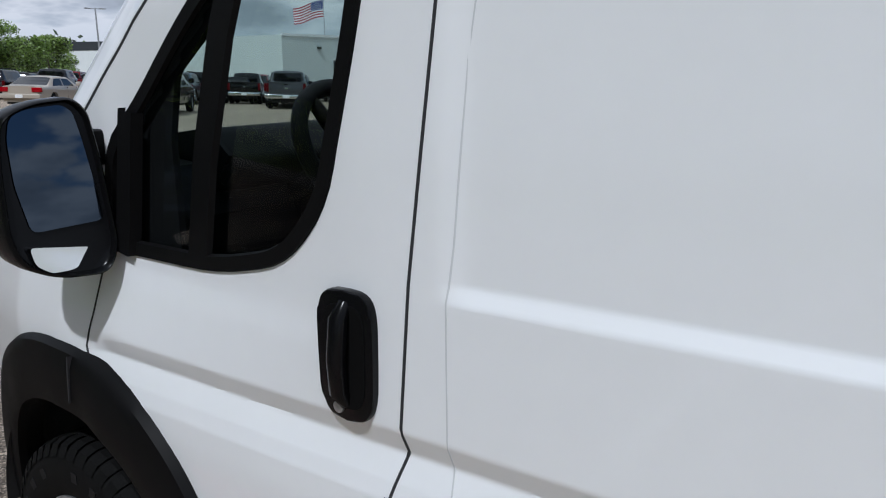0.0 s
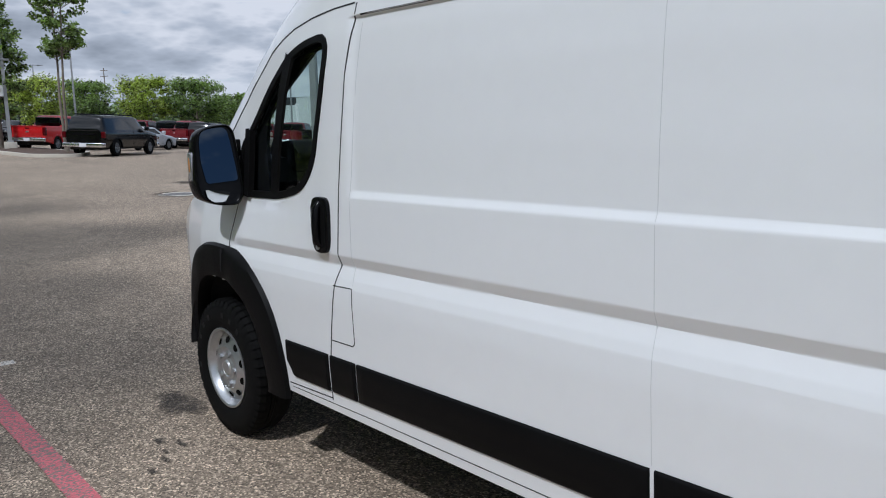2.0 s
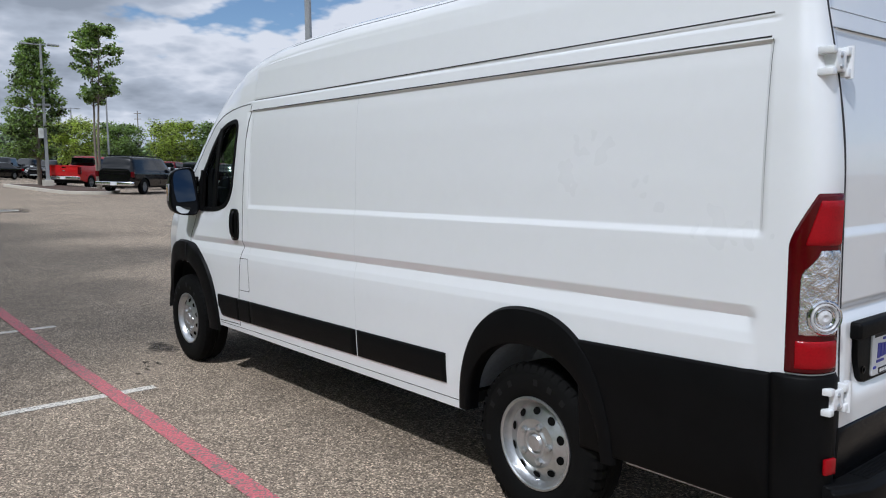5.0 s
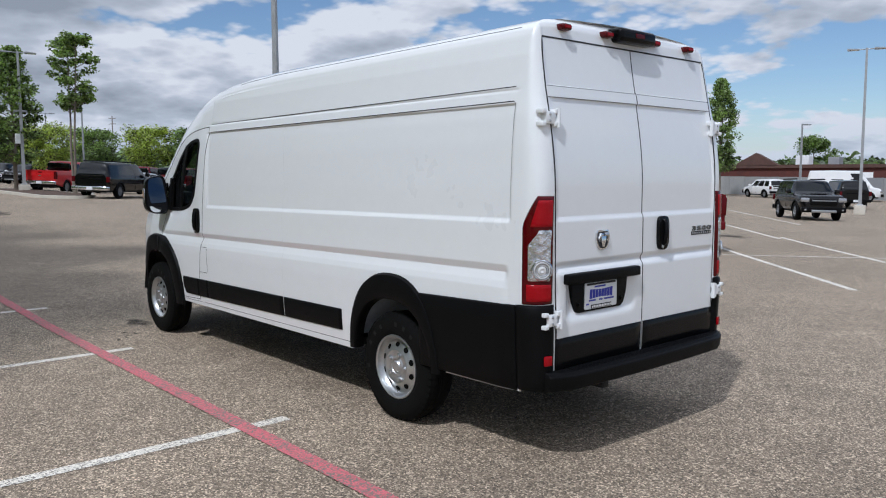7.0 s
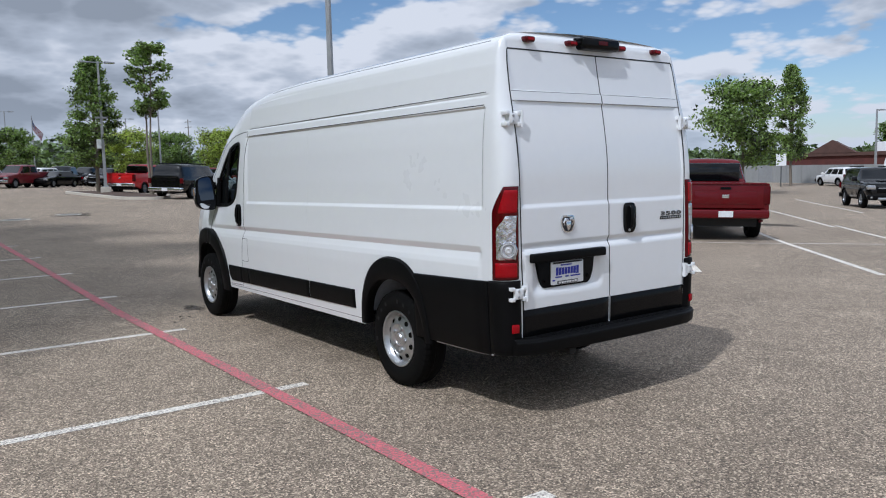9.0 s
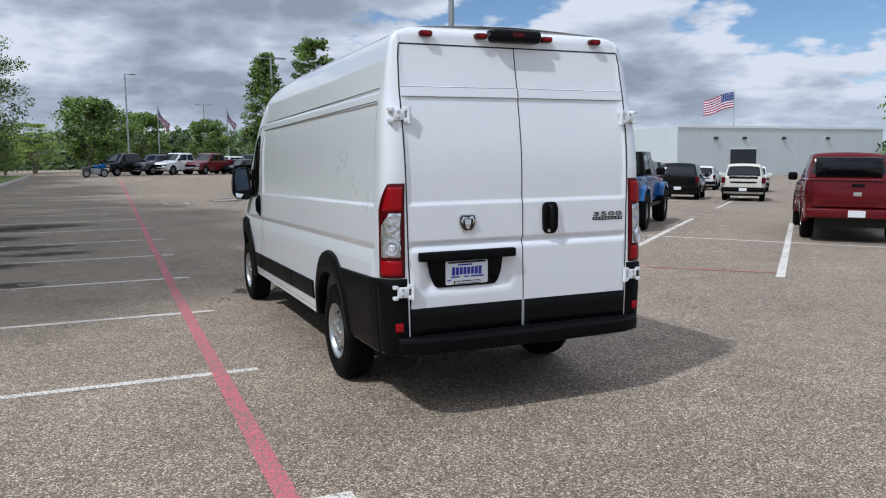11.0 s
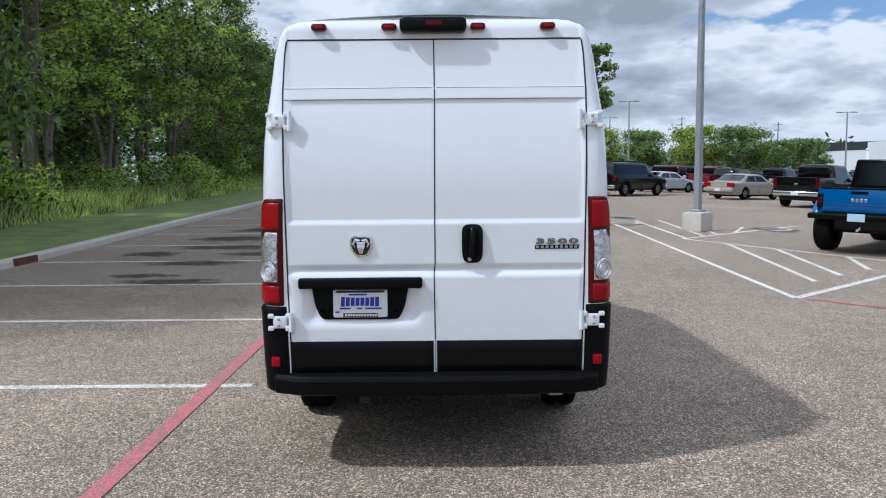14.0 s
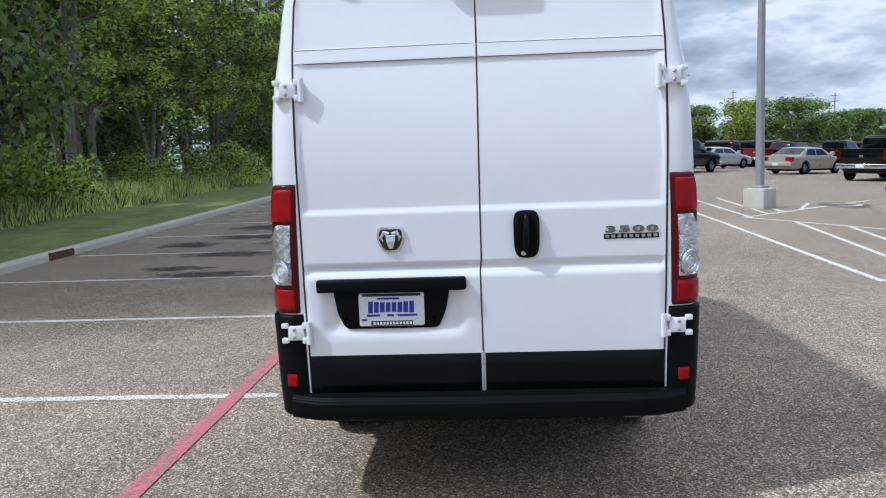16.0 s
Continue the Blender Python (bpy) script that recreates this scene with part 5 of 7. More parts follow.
for k in range(7):                                   # fuller trees towards the far end
    x = -20.0 - 5.4 * k + rng.uniform(-1, 1)
    copy_plant(w4, x, (-17.4 if x > -34 else -13.6) + rng.uniform(-0.8, 1.0) + 0.02 * x, rng.uniform(0, 360), rng.uniform(0.95, 1.1), rng.uniform(0.85, 1.0))
for x, y, kz in ((0.6, -13.4, 1.46), (-3.8, -13.6, 1.80), (-7.8, -13.2, 1.74), (-10.4, -13.5, 1.70), (-23.0, -17.6, 1.38)):
    copy_plant(w4, x, y, rng.uniform(0, 360), 1.15, kz)
for k in range(8):                                   # second rank, lower
    x = -14.0 - 6.5 * k + rng.uniform(-2.0, 2.0)
    h = 0.60 if x > 2 else (0.80 if x > -42 else 0.60)
    set_tree((1, 0, 2)[k % 3], x, -21.5 + rng.uniform(-1.5, 1.5), rng.uniform(0, 360), rng.uniform(1.0, 1.2), 0.85 * h * rng.uniform(0.9, 1.1))
for k in range(9):                                   # beyond a sunlit clearing
    x = 4.0 - 9.5 * k + rng.uniform(-2, 2)
    set_tree((2, 0, 2)[k % 3], x, -40.0 + rng.uniform(-3, 3), rng.uniform(0, 360), 1.6, 0.62 * rng.uniform(0.85, 1.1))


def make_shrub(seed, r, h, leaf, label):
    g = np.random.default_rng(seed)
    t = thing("shrub", label, "shrub", "shrubs at the woods' edge")
    bm = bmesh.new()
    tips, rad = [], []
    for k in range(14):
        a, q = g.uniform(0, 6.28), g.uniform(0.2, 1.0)
        tip = (math.cos(a) * r * q, math.sin(a) * r * q, h * (1.05 - 0.55 * q) * g.uniform(0.6, 1.0))
        tube(bm, [(0, 0, -0.1), (tip[0] * 0.5, tip[1] * 0.5, tip[2] * 0.6), tip], [0.025, 0.016, 0.006], 5)
        tips.append(tip); rad.append(r * 0.42)
    part("stem", bm, BARK, t)
    part("foliage", leaf_cloud(g, tips, rad, 3200, 0.075), leaf, t)
    return t


s1 = make_shrub(31, 1.5, 2.2, LEAF_LIGHT, "light green shrub in tall grass")
s2 = make_shrub(32, 1.8, 2.8, LEAF, "dense green shrub in tall grass")
plant(s1, -12.5, -12.3, 0); plant(s2, -7.0, -12.6, 40)
for k in range(20):
    x = 9 - 4.2 * k + rng.uniform(-1.5, 1.5)
    copy_plant((s1, s2)[k % 2], x, -12.9 + rng.uniform(-1.6, 0.8) + 0.02 * x, rng.uniform(0, 360), rng.uniform(0.7, 1.25), rng.uniform(0.6, 1.3))

# verge: kerb, mown strip, tall grass
KERB_Y = lambda x: -7.62 + 0.012 * x
END_X = -62.0


def verge():
    vs, fs = [], []
    xs = list(np.arange(30, END_X - 0.1, -2.0))
    ys = [0.0, 0.5, 1.5, 3.0, 5.0, 9.0, 16.0, 40.0, 90.0]
    for x in xs:
        for d in ys:
            y = KERB_Y(x) - 0.17 - d
            vs.append((x, y, ground_z(x, y) + 0.148 + 0.05 * ease(0, 3, d) + 0.35 * ease(3, 16, d) + 0.04 * noise.noise((x * 0.4, y * 0.4, 0))))
    n = len(ys)
    for i in range(len(xs) - 1):
        for j in range(n - 1):
            fs.append((i * n + j, i * n + j + 1, (i + 1) * n + j + 1, (i + 1) * n + j))
    tagged(part("grass_verge", (vs, fs), GRASS, smooth=60), "mown green grass verge beside the car park", "grass", kind="structure")
    # kerb stones, each a cast length with a rounded nose
    kb = tagged(new("kerb"), "pale concrete kerb along the grass verge", "kerb", kind="structure")
    sec = [(0.0, -0.05), (0.0, 0.10), (-0.02, 0.14), (-0.05, 0.15), (-0.17, 0.15), (-0.17, -0.05)]
    L = 3.0
    bm = bmesh.new()
    a = [bm.verts.new((0.004, y, z)) for y, z in sec]
    b = [bm.verts.new((-L + 0.004, y, z)) for y, z in sec]
    bm.faces.new(a); bm.faces.new(b[::-1])
    for i in range(6):
        bm.faces.new((a[i], b[i], b[(i + 1) % 6], a[(i + 1) % 6]))
    me = None
    x = 30.0
    while x > END_X:
        ob = part("kerb_stone", bm, CONCRETE, kb) if me is None else new("kerb_stone", me)
        me = ob.data
        ob.parent = kb
        z0, z1 = ground_z(x, KERB_Y(x)), ground_z(x - L, KERB_Y(x - L))
        ob.matrix_basis = Matrix.Translation((x, KERB_Y(x), z0)) @ Matrix.Rotation(math.atan2(KERB_Y(x) - KERB_Y(x - L), L), 4, "Z") @ Matrix.Rotation(math.atan2(z1 - z0, L), 4, "Y")
        x -= L
    # end of the stalls: the kerb turns off along the far side
    return kb


verge()
d = tagged(part("storm_drain", rprism(rounded([(-0.42, 0.0), (0.42, 0.0), (0.42, 0.135), (-0.42, 0.135)], 0.02), "y", -0.10, 0.012, 0.004), material("rusty_iron", (0.13, 0.045, 0.03), 0.8, 0.3, 0.35, 8, 50, 0.003)), "rust-brown iron storm drain inlet in the kerb", "drain")
d.matrix_basis = Matrix.Translation((-4.9, KERB_Y(-4.9) + 0.004, ground_z(-4.9, -7.6)))


def tall_grass():
    g = np.random.default_rng(5)
    n = 26000
    x = g.uniform(-62, 14, n)
    d = g.gamma(2.2, 0.75, n) + 3.1
    y = -7.8 + 0.012 * x - d
    vs, fs = [], []
    hgt = g.uniform(0.25, 0.85, n) * np.clip((d - 2.6) / 1.6, 0.35, 1.2)
    ang = g.uniform(0, 6.28, n)
    bend = g.normal(0, 0.16, (n, 2))
    for k in range(n):
        z = ground_z(x[k], y[k]) + 0.17 + 0.35 * ease(3, 16, d[k])
        c, s = math.cos(ang[k]) * 0.022, math.sin(ang[k]) * 0.022
        vs += [(x[k] - c, y[k] - s, z), (x[k] + c, y[k] + s, z), (x[k] + bend[k, 0] * hgt[k] * 2, y[k] + bend[k, 1] * hgt[k] * 2, z + hgt[k])]
        fs.append((3 * k, 3 * k + 1, 3 * k + 2))
    tagged(part("tall_grass", (vs, fs), REED), "tall seeding grass along the woods", "grass", kind="stuff")


tall_grass()
# lone lighter trees past the woods
for x, y, k, kz, i in ((-52.5, -14.0, 1.0, 0.72, 0), (-64, -13.5, 1.1, 0.60, 0), (-72, -11.0, 0.8, 0.36, 2), (-78, -9.0, 0.9, 0.34, 0)):
    copy_plant(kinds[i], x, y, rng.uniform(0, 360), k, kz)

# planted trees on the island and by the lots
isl = make_tree("island_tree", "columnar green street tree in a mulch bed", 41, 8.6, 1.62, 1.7, 19000, 0.085, LEAF_LOT, 0.11, 1, "column", 190, group="street trees", puff=1.0)
plant(isl, -42.6, 7.4, 0)
thin = make_tree("young_tree", "slender young tree with two stems and a high crown", 42, 8.8, 1.05, 4.5, 7000, 0.095, LEAF_LOT, 0.10, 2, "round", 84, group="street trees", puff=1.25)
plant(thin, -36.8, 8.9, 20)
copy_plant(isl, -30.7, 65.0, 70, 1.05, 1.32)
loc = make_tree("honey_locust", "spreading green locust tree behind parked cars", 43, 6.4, 3.0, 1.8, 13000, 0.125, LEAF_LOT, 0.12, 1, "flat", 60, group="lot trees", puff=1.35)
rnd = make_tree("lot_tree", "rounded green tree behind parked cars", 44, 6.0, 2.6, 1.2, 13000, 0.125, LEAF_LOT, 0.12, 1, "round", 60, group="lot trees", puff=1.35)
plant(loc, -72.0, 21.0, 0, 0.82); plant(rnd, -75.0, 36.0, 0, 0.8)
lime = make_tree("honey_locust", "bright lime-green locust tree behind parked cars", 45, 6.4, 2.9, 1.9, 12000, 0.115, LEAF_LIME, 0.12, 1, "flat", 60, group="lot trees", puff=1.3)
plant(lime, -70.0, 25.8, 0, 0.92)
for x, y, k, i in ((-70.5, -3.9, 1.12, 1), (-84.0, -2.0, 1.0, 0), (-66, 34.0, 0.80, 1), (-90, 17.0, 1.0, 0), (-88, 9, 0.95, 1), (-95, 2, 1.1, 1), (-23.6, 46.3, 0.95, 0), (-68, 29.8, 0.9, 0), (-84, 44, 0.9, 1), (-46, 120, 1.25, 1), (-64, 15.0, 0.78, 2)):
    copy_plant((loc, rnd, lime)[i], x, y, rng.uniform(0, 360), k, k * (1.25 if x == -23.6 else 1.0))


def far_woods():
    """The wooded rise all round the lots, too far to tell tree from tree."""
    g = np.random.default_rng(9)
    cs, rs = [], []
    for k in range(900):
        deg = g.uniform(96, 196)
        a = radians(deg)
        r = g.uniform(118, 190)
        hill = 3.3 + 3.7 * ease(164, 176, deg) + 1.4 * math.sin(3.1 * a + 1.0) + (r - 118) * 0.03
        if deg < 150:
            hill = 1.2
        for q in range(3):
            cs.append((r * math.cos(a) + g.normal(0, 3), r * math.sin(a) + g.normal(0, 3), 1.2 + hill * g.uniform(0.05, 1.0)))
            rs.append(g.uniform(1.0, 3.2))
    tagged(part("far_woods", leaf_cloud(g, cs, rs, 190000, 0.52), LEAF_FAR), "distant wooded rise beyond the car parks", "woods", kind="stuff")


far_woods()


# ---- parked vehicles: local +x is forward ----
CAR_PAINT = {
    "black": paint("black_car_paint", (0.0025, 0.0025, 0.003), 0.20, 0.35, 0.25), "white": paint("white_car_paint", (0.74, 0.74, 0.74), 0.3, 0.5, 0.35), "red": paint("red_car_paint", (0.105, 0.002, 0.005), 0.25, 0.35, 0.2),
    "bright_red": paint("bright_red_car_paint", (0.50, 0.010, 0.012), 0.3, 0.5, 0.35), "maroon": paint("maroon_car_paint", (0.15, 0.012, 0.018), 0.3, 0.5, 0.35), "grey": paint("grey_car_paint", (0.045, 0.048, 0.055), 0.3, 0.5, 0.35),
    "gold": paint("champagne_car_paint", (0.36, 0.315, 0.26), 0.3, 0.5, 0.35), "silver": paint("silver_car_paint", (0.42, 0.44, 0.47), 0.3, 0.5, 0.35), "blue": paint("blue_car_paint", (0.003, 0.088, 0.275), 0.25, 0.5, 0.3), "cream": paint("cream_car_paint", (0.66, 0.63, 0.54), 0.3, 0.5, 0.35),
}
RIM = material("alloy_wheel", (0.30, 0.31, 0.32), 0.35, 0.8, 0.1)
_wheel_mesh = {}


def car_wheel(parent, x, y, s, R, W, rim_r):
    key = (R, W)
    if key not in _wheel_mesh:
        h = W / 2
        t = lathe(bmesh.new(), [(rim_r, -h * 0.7), (rim_r + 0.02, -h), (R - 0.04, -h), (R - 0.01, -h * 0.8), (R, -h * 0.5), (R, h * 0.5), (R - 0.03, h), (rim_r, h)], 28)
        r = lathe(bmesh.new(), [(rim_r + 0.012, -h * 0.72), (rim_r - 0.01, -h * 0.86), (rim_r - 0.025, -h * 0.35), (0.07, -h * 0.35), (0.06, -h * 0.72), (0.0005, -h * 0.74)], 28)
        for k in range(6):
            a = 2 * math.pi * k / 6
            n0 = len(r.verts)
            tube(r, [(0.05 * math.cos(a), -h * 0.62, 0.05 * math.sin(a)), (rim_r * math.cos(a), -h * 0.66, rim_r * math.sin(a))], [0.032, 0.024], 6)
        _wheel_mesh[key] = (t, r, part("tyre", t, RUBBER, smooth=40), part("rim", r, RIM, smooth=40))
        a, b = _wheel_mesh[key][2:]
        _wheel_mesh[key] = (a.data, b.data)
        bpy.data.objects.remove(a); bpy.data.objects.remove(b)
    w = new("wheel")
    w.parent = parent
    w.matrix_basis = pose(x, y, R, 0, 0, 0 if s < 0 else 180)
    for nm, me in zip(("tyre", "rim"), _wheel_mesh[key]):
        o = new(nm, me)
        o.parent = w


def pane(c, u0, u1, v0, v1, out=0.007):
    """A glass pane on the face with corners c (bottom a, b; top b, a)."""
    a, b, d, e = [Vector(p) for p in c]
    n = (b - a).cross(e - a).normalized()

    def at(u, v):
        return (a.lerp(b, u)).lerp(e.lerp(d, u), v)
    q = [at(u0, v0), at(u1, v0), at(u1, v1), at(u0, v1)]
    mid = sum(q, Vector()) / 4
    bm = bmesh.new()
    lo = [bm.verts.new(p - n * 0.01) for p in q]
    hi = [bm.verts.new(mid + (p - mid) * 0.985 + n * out) for p in q]
    bm.faces.new(hi)
    for i in range(4):
        bm.faces.new((lo[i], lo[(i + 1) % 4], hi[(i + 1) % 4], hi[i]))
    return bm


SECTION = [(0.0, 0.93), (0.22, 0.975), (0.48, 1.0), (0.74, 0.988), (0.82, 1.0), (0.93, 0.985), (1.0, 0.955)]
CUTS = {"pickup": ((0.07, 0.42), (0.46, 0.90)), "suv": ((0.06, 0.30), (0.33, 0.60), (0.63, 0.93)), "sedan": ((0.10, 0.47), (0.50, 0.92)), "crossover": ((0.07, 0.28), (0.32, 0.60), (0.63, 0.92)), "cargo": ((0.78, 0.93),)}


def car_shell(v, sp, kind, tail, mat):
    """One curved skin from sill to roof, with glass where the windows sit."""
    r0, f0, r1, f1 = sp["cab"]
    hw, L, R, sill, belt, roof = sp["W"] / 2, sp["L"], sp["R"], sp["sill"], sp["belt"], sp["roof"]
    deck = []
    for p in sp["top"]:
        if not deck or p[0] > deck[-1][0]:
            deck.append(p)
    nose = deck[-1][0]
    cabin = [(r0, belt), (r1, roof - 0.02), ((r1 + f1) / 2, roof), (f1, roof - 0.03), (f0, belt)]

    def crest(x):
        x = min(nose, max(tail, x))
        z = lerp_table(deck, x)
        return max(z, lerp_table(cabin, x)) if r0 <= x <= f0 else z
    ends = 0.30
    xs = set(np.arange(tail, nose, 0.07)) | set(np.arange(r0, r1, 0.03)) | set(np.arange(nose - 0.24, nose, 0.03)) | {nose}
    for ax in (sp["fa"], sp["ra"]):
        xs |= set(np.arange(max(tail, ax - R - 0.14), ax + R + 0.14, 0.04))
    xs = [x for x in sorted(xs) if x >= tail - 1e-6]
    NL, NG, NR = 9, 8, 5
    rows = []
    for x in xs:
        z1 = sum(crest(x + d) for d in (-0.10, -0.05, 0.0, 0.05, 0.10)) / 5
        e = max(0.0, (abs(x) - 0.28 * L) / (0.22 * L))
        h = hw * (1 - 0.07 * min(1.0, e) ** 2)
        near = min(nose - x, (x + L / 2) if tail < -1.5 else 9)
        h *= 1 - 0.16 * max(0.0, 1 - near / ends) ** 2.2
        zb = min(belt - 0.02, z1 - 0.05)
        g = z1 - zb
        ry = 0.90 - 0.15 * min(1.0, max(0.0, (g - 0.05) / 0.5))
        edge = zb + g - 0.07 * min(1.0, g / 0.3)
        col = [(h * lerp_table(SECTION, k / NL), sill + (zb - sill) * k / NL) for k in range(NL)]
        col += [(h * (0.955 + (ry - 0.955) * k / NG), zb + (edge - zb) * k / NG) for k in range(NG)]
        col += [(h * ry * math.cos(math.pi / 2 * k / NR), edge + (z1 - edge) * math.sin(math.pi / 2 * k / NR) ** 0.8) for k in range(NR + 1)]
        rows.append(col)
    n = len(rows[0])
    groups = {"body": []}
    for i in range(len(xs) - 1):
        xm = (xs[i] + xs[i + 1]) / 2
        for j in range(n - 1):
            zm = (rows[i][j][1] + rows[i + 1][j + 1][1]) / 2
            if j < NL and any(math.hypot(xm - ax, zm - R) < R + 0.08 for ax in (sp["fa"], sp["ra"])):
                continue
            key = "body"
            if NL <= j < NL + NG:
                u = (j - NL + 0.5) / NG
                xl, xr = r0 + (r1 - r0) * u, f0 + (f1 - f0) * u
                f = (xm - xl) / (xr - xl)
                if 0.10 < u < 0.92 and rows[i][NL + NG][1] - rows[i][NL][1] > 0.25:
                    for k, (a, b) in enumerate(CUTS[kind]):
                        if a < f < b:
                            key = ("side_window", k)
            elif j > NL + NG:
                if 0.06 < (xm - f1) / (f0 - f1) < 0.92:
                    key = ("windscreen", 0)
                elif r1 - r0 > 0.1 and 0.10 < (xm - r0) / (r1 - r0) < 0.90:
                    key = ("rear_window", 0)
            groups.setdefault(key, []).append((i, j))

    def mesh(cells, sides):
        at, vs, fs = {}, [], []
        def vert(i, j, s):
            if rows[i][j][0] < 1e-4:
                s = 1
            k = (i, j, s)
            if k not in at:
                at[k] = len(vs)
                y, z = rows[i][j]
                vs.append((xs[i], s * y, z))
            return at[k]
        for i, j in cells:
            for s in sides:
                q = [vert(i, j, s), vert(i + 1, j, s), vert(i + 1, j + 1, s), vert(i, j + 1, s)]
                fs.append(q if s < 0 else q[::-1])
        if sides == (-1, 1) and cells is groups["body"]:
            for i in (0, len(xs) - 1):               # close tail and nose
                for j in range(n - 2):
                    q = [vert(i, j, -1), vert(i, j + 1, -1), vert(i, j + 1, 1), vert(i, j, 1)]
                    fs.append(q if i else q[::-1])
        return vs, fs
    body = part("body", mesh(groups["body"], (-1, 1)), mat, v, smooth=42)
    for key in [k for k in groups if k != "body"]:
        if key[0] == "side_window":
            for s in (-1, 1):
                part(key[0], mesh(groups[key], (s,)), GLASS_DARK, body, smooth=42)
        else:
            part(key[0], mesh(groups[key], (-1, 1)), GLASS_DARK, body, smooth=42)
    return body


SPEC = {
    # L, W, wheel R, front axle, rear axle, lower outline from the tail over the top to the nose, cabin base r/f, roof r/f, belt z, roof z
    "pickup": dict(L=5.85, W=1.98, R=0.40, fa=1.95, ra=-1.75, sill=0.42, top=[(-2.88, 1.32), (-1.02, 1.32), (-1.0, 1.22), (1.42, 1.20), (1.75, 1.20), (2.72, 1.08), (2.90, 0.92), (2.92, 0.62), (2.80, 0.42)], cab=(-1.0, 1.62, -0.82, 0.80), belt=1.20, roof=1.93, bed=True),
    "suv": dict(L=4.80, W=1.92, R=0.40, fa=1.42, ra=-1.38, sill=0.46, top=[(-2.36, 1.14), (1.00, 1.18), (1.20, 1.18), (2.15, 1.12), (2.34, 0.98), (2.38, 0.66), (2.26, 0.46)], cab=(-2.30, 1.08, -2.06, 0.46), belt=1.16, roof=1.82, bed=False),
    "cargo": dict(L=5.5, W=2.00, R=0.36, fa=1.80, ra=-1.70, sill=0.36, top=[(-2.72, 1.15), (1.75, 1.15), (2.50, 1.05), (2.70, 0.85), (2.74, 0.55), (2.64, 0.36)], cab=(-2.70, 2.05, -2.64, 1.15), belt=1.14, roof=2.46, bed=False),
    "sedan": dict(L=4.95, W=1.84, R=0.33, fa=1.52, ra=-1.32, sill=0.28, top=[(-2.46, 0.95), (-1.60, 0.99), (1.00, 0.97), (2.00, 0.84), (2.40, 0.72), (2.48, 0.50), (2.40, 0.28)], cab=(-1.78, 1.20, -1.02, 0.42), belt=0.95, roof=1.42, bed=False),
    "crossover": dict(L=4.45, W=1.84, R=0.345, fa=1.35, ra=-1.30, sill=0.33, top=[(-2.18, 1.00), (1.00, 1.02), (1.25, 1.02), (2.05, 0.92), (2.20, 0.76), (2.22, 0.52), (2.12, 0.33)], cab=(-2.12, 1.20, -1.86, 0.40), belt=1.00, roof=1.68, bed=False),
}


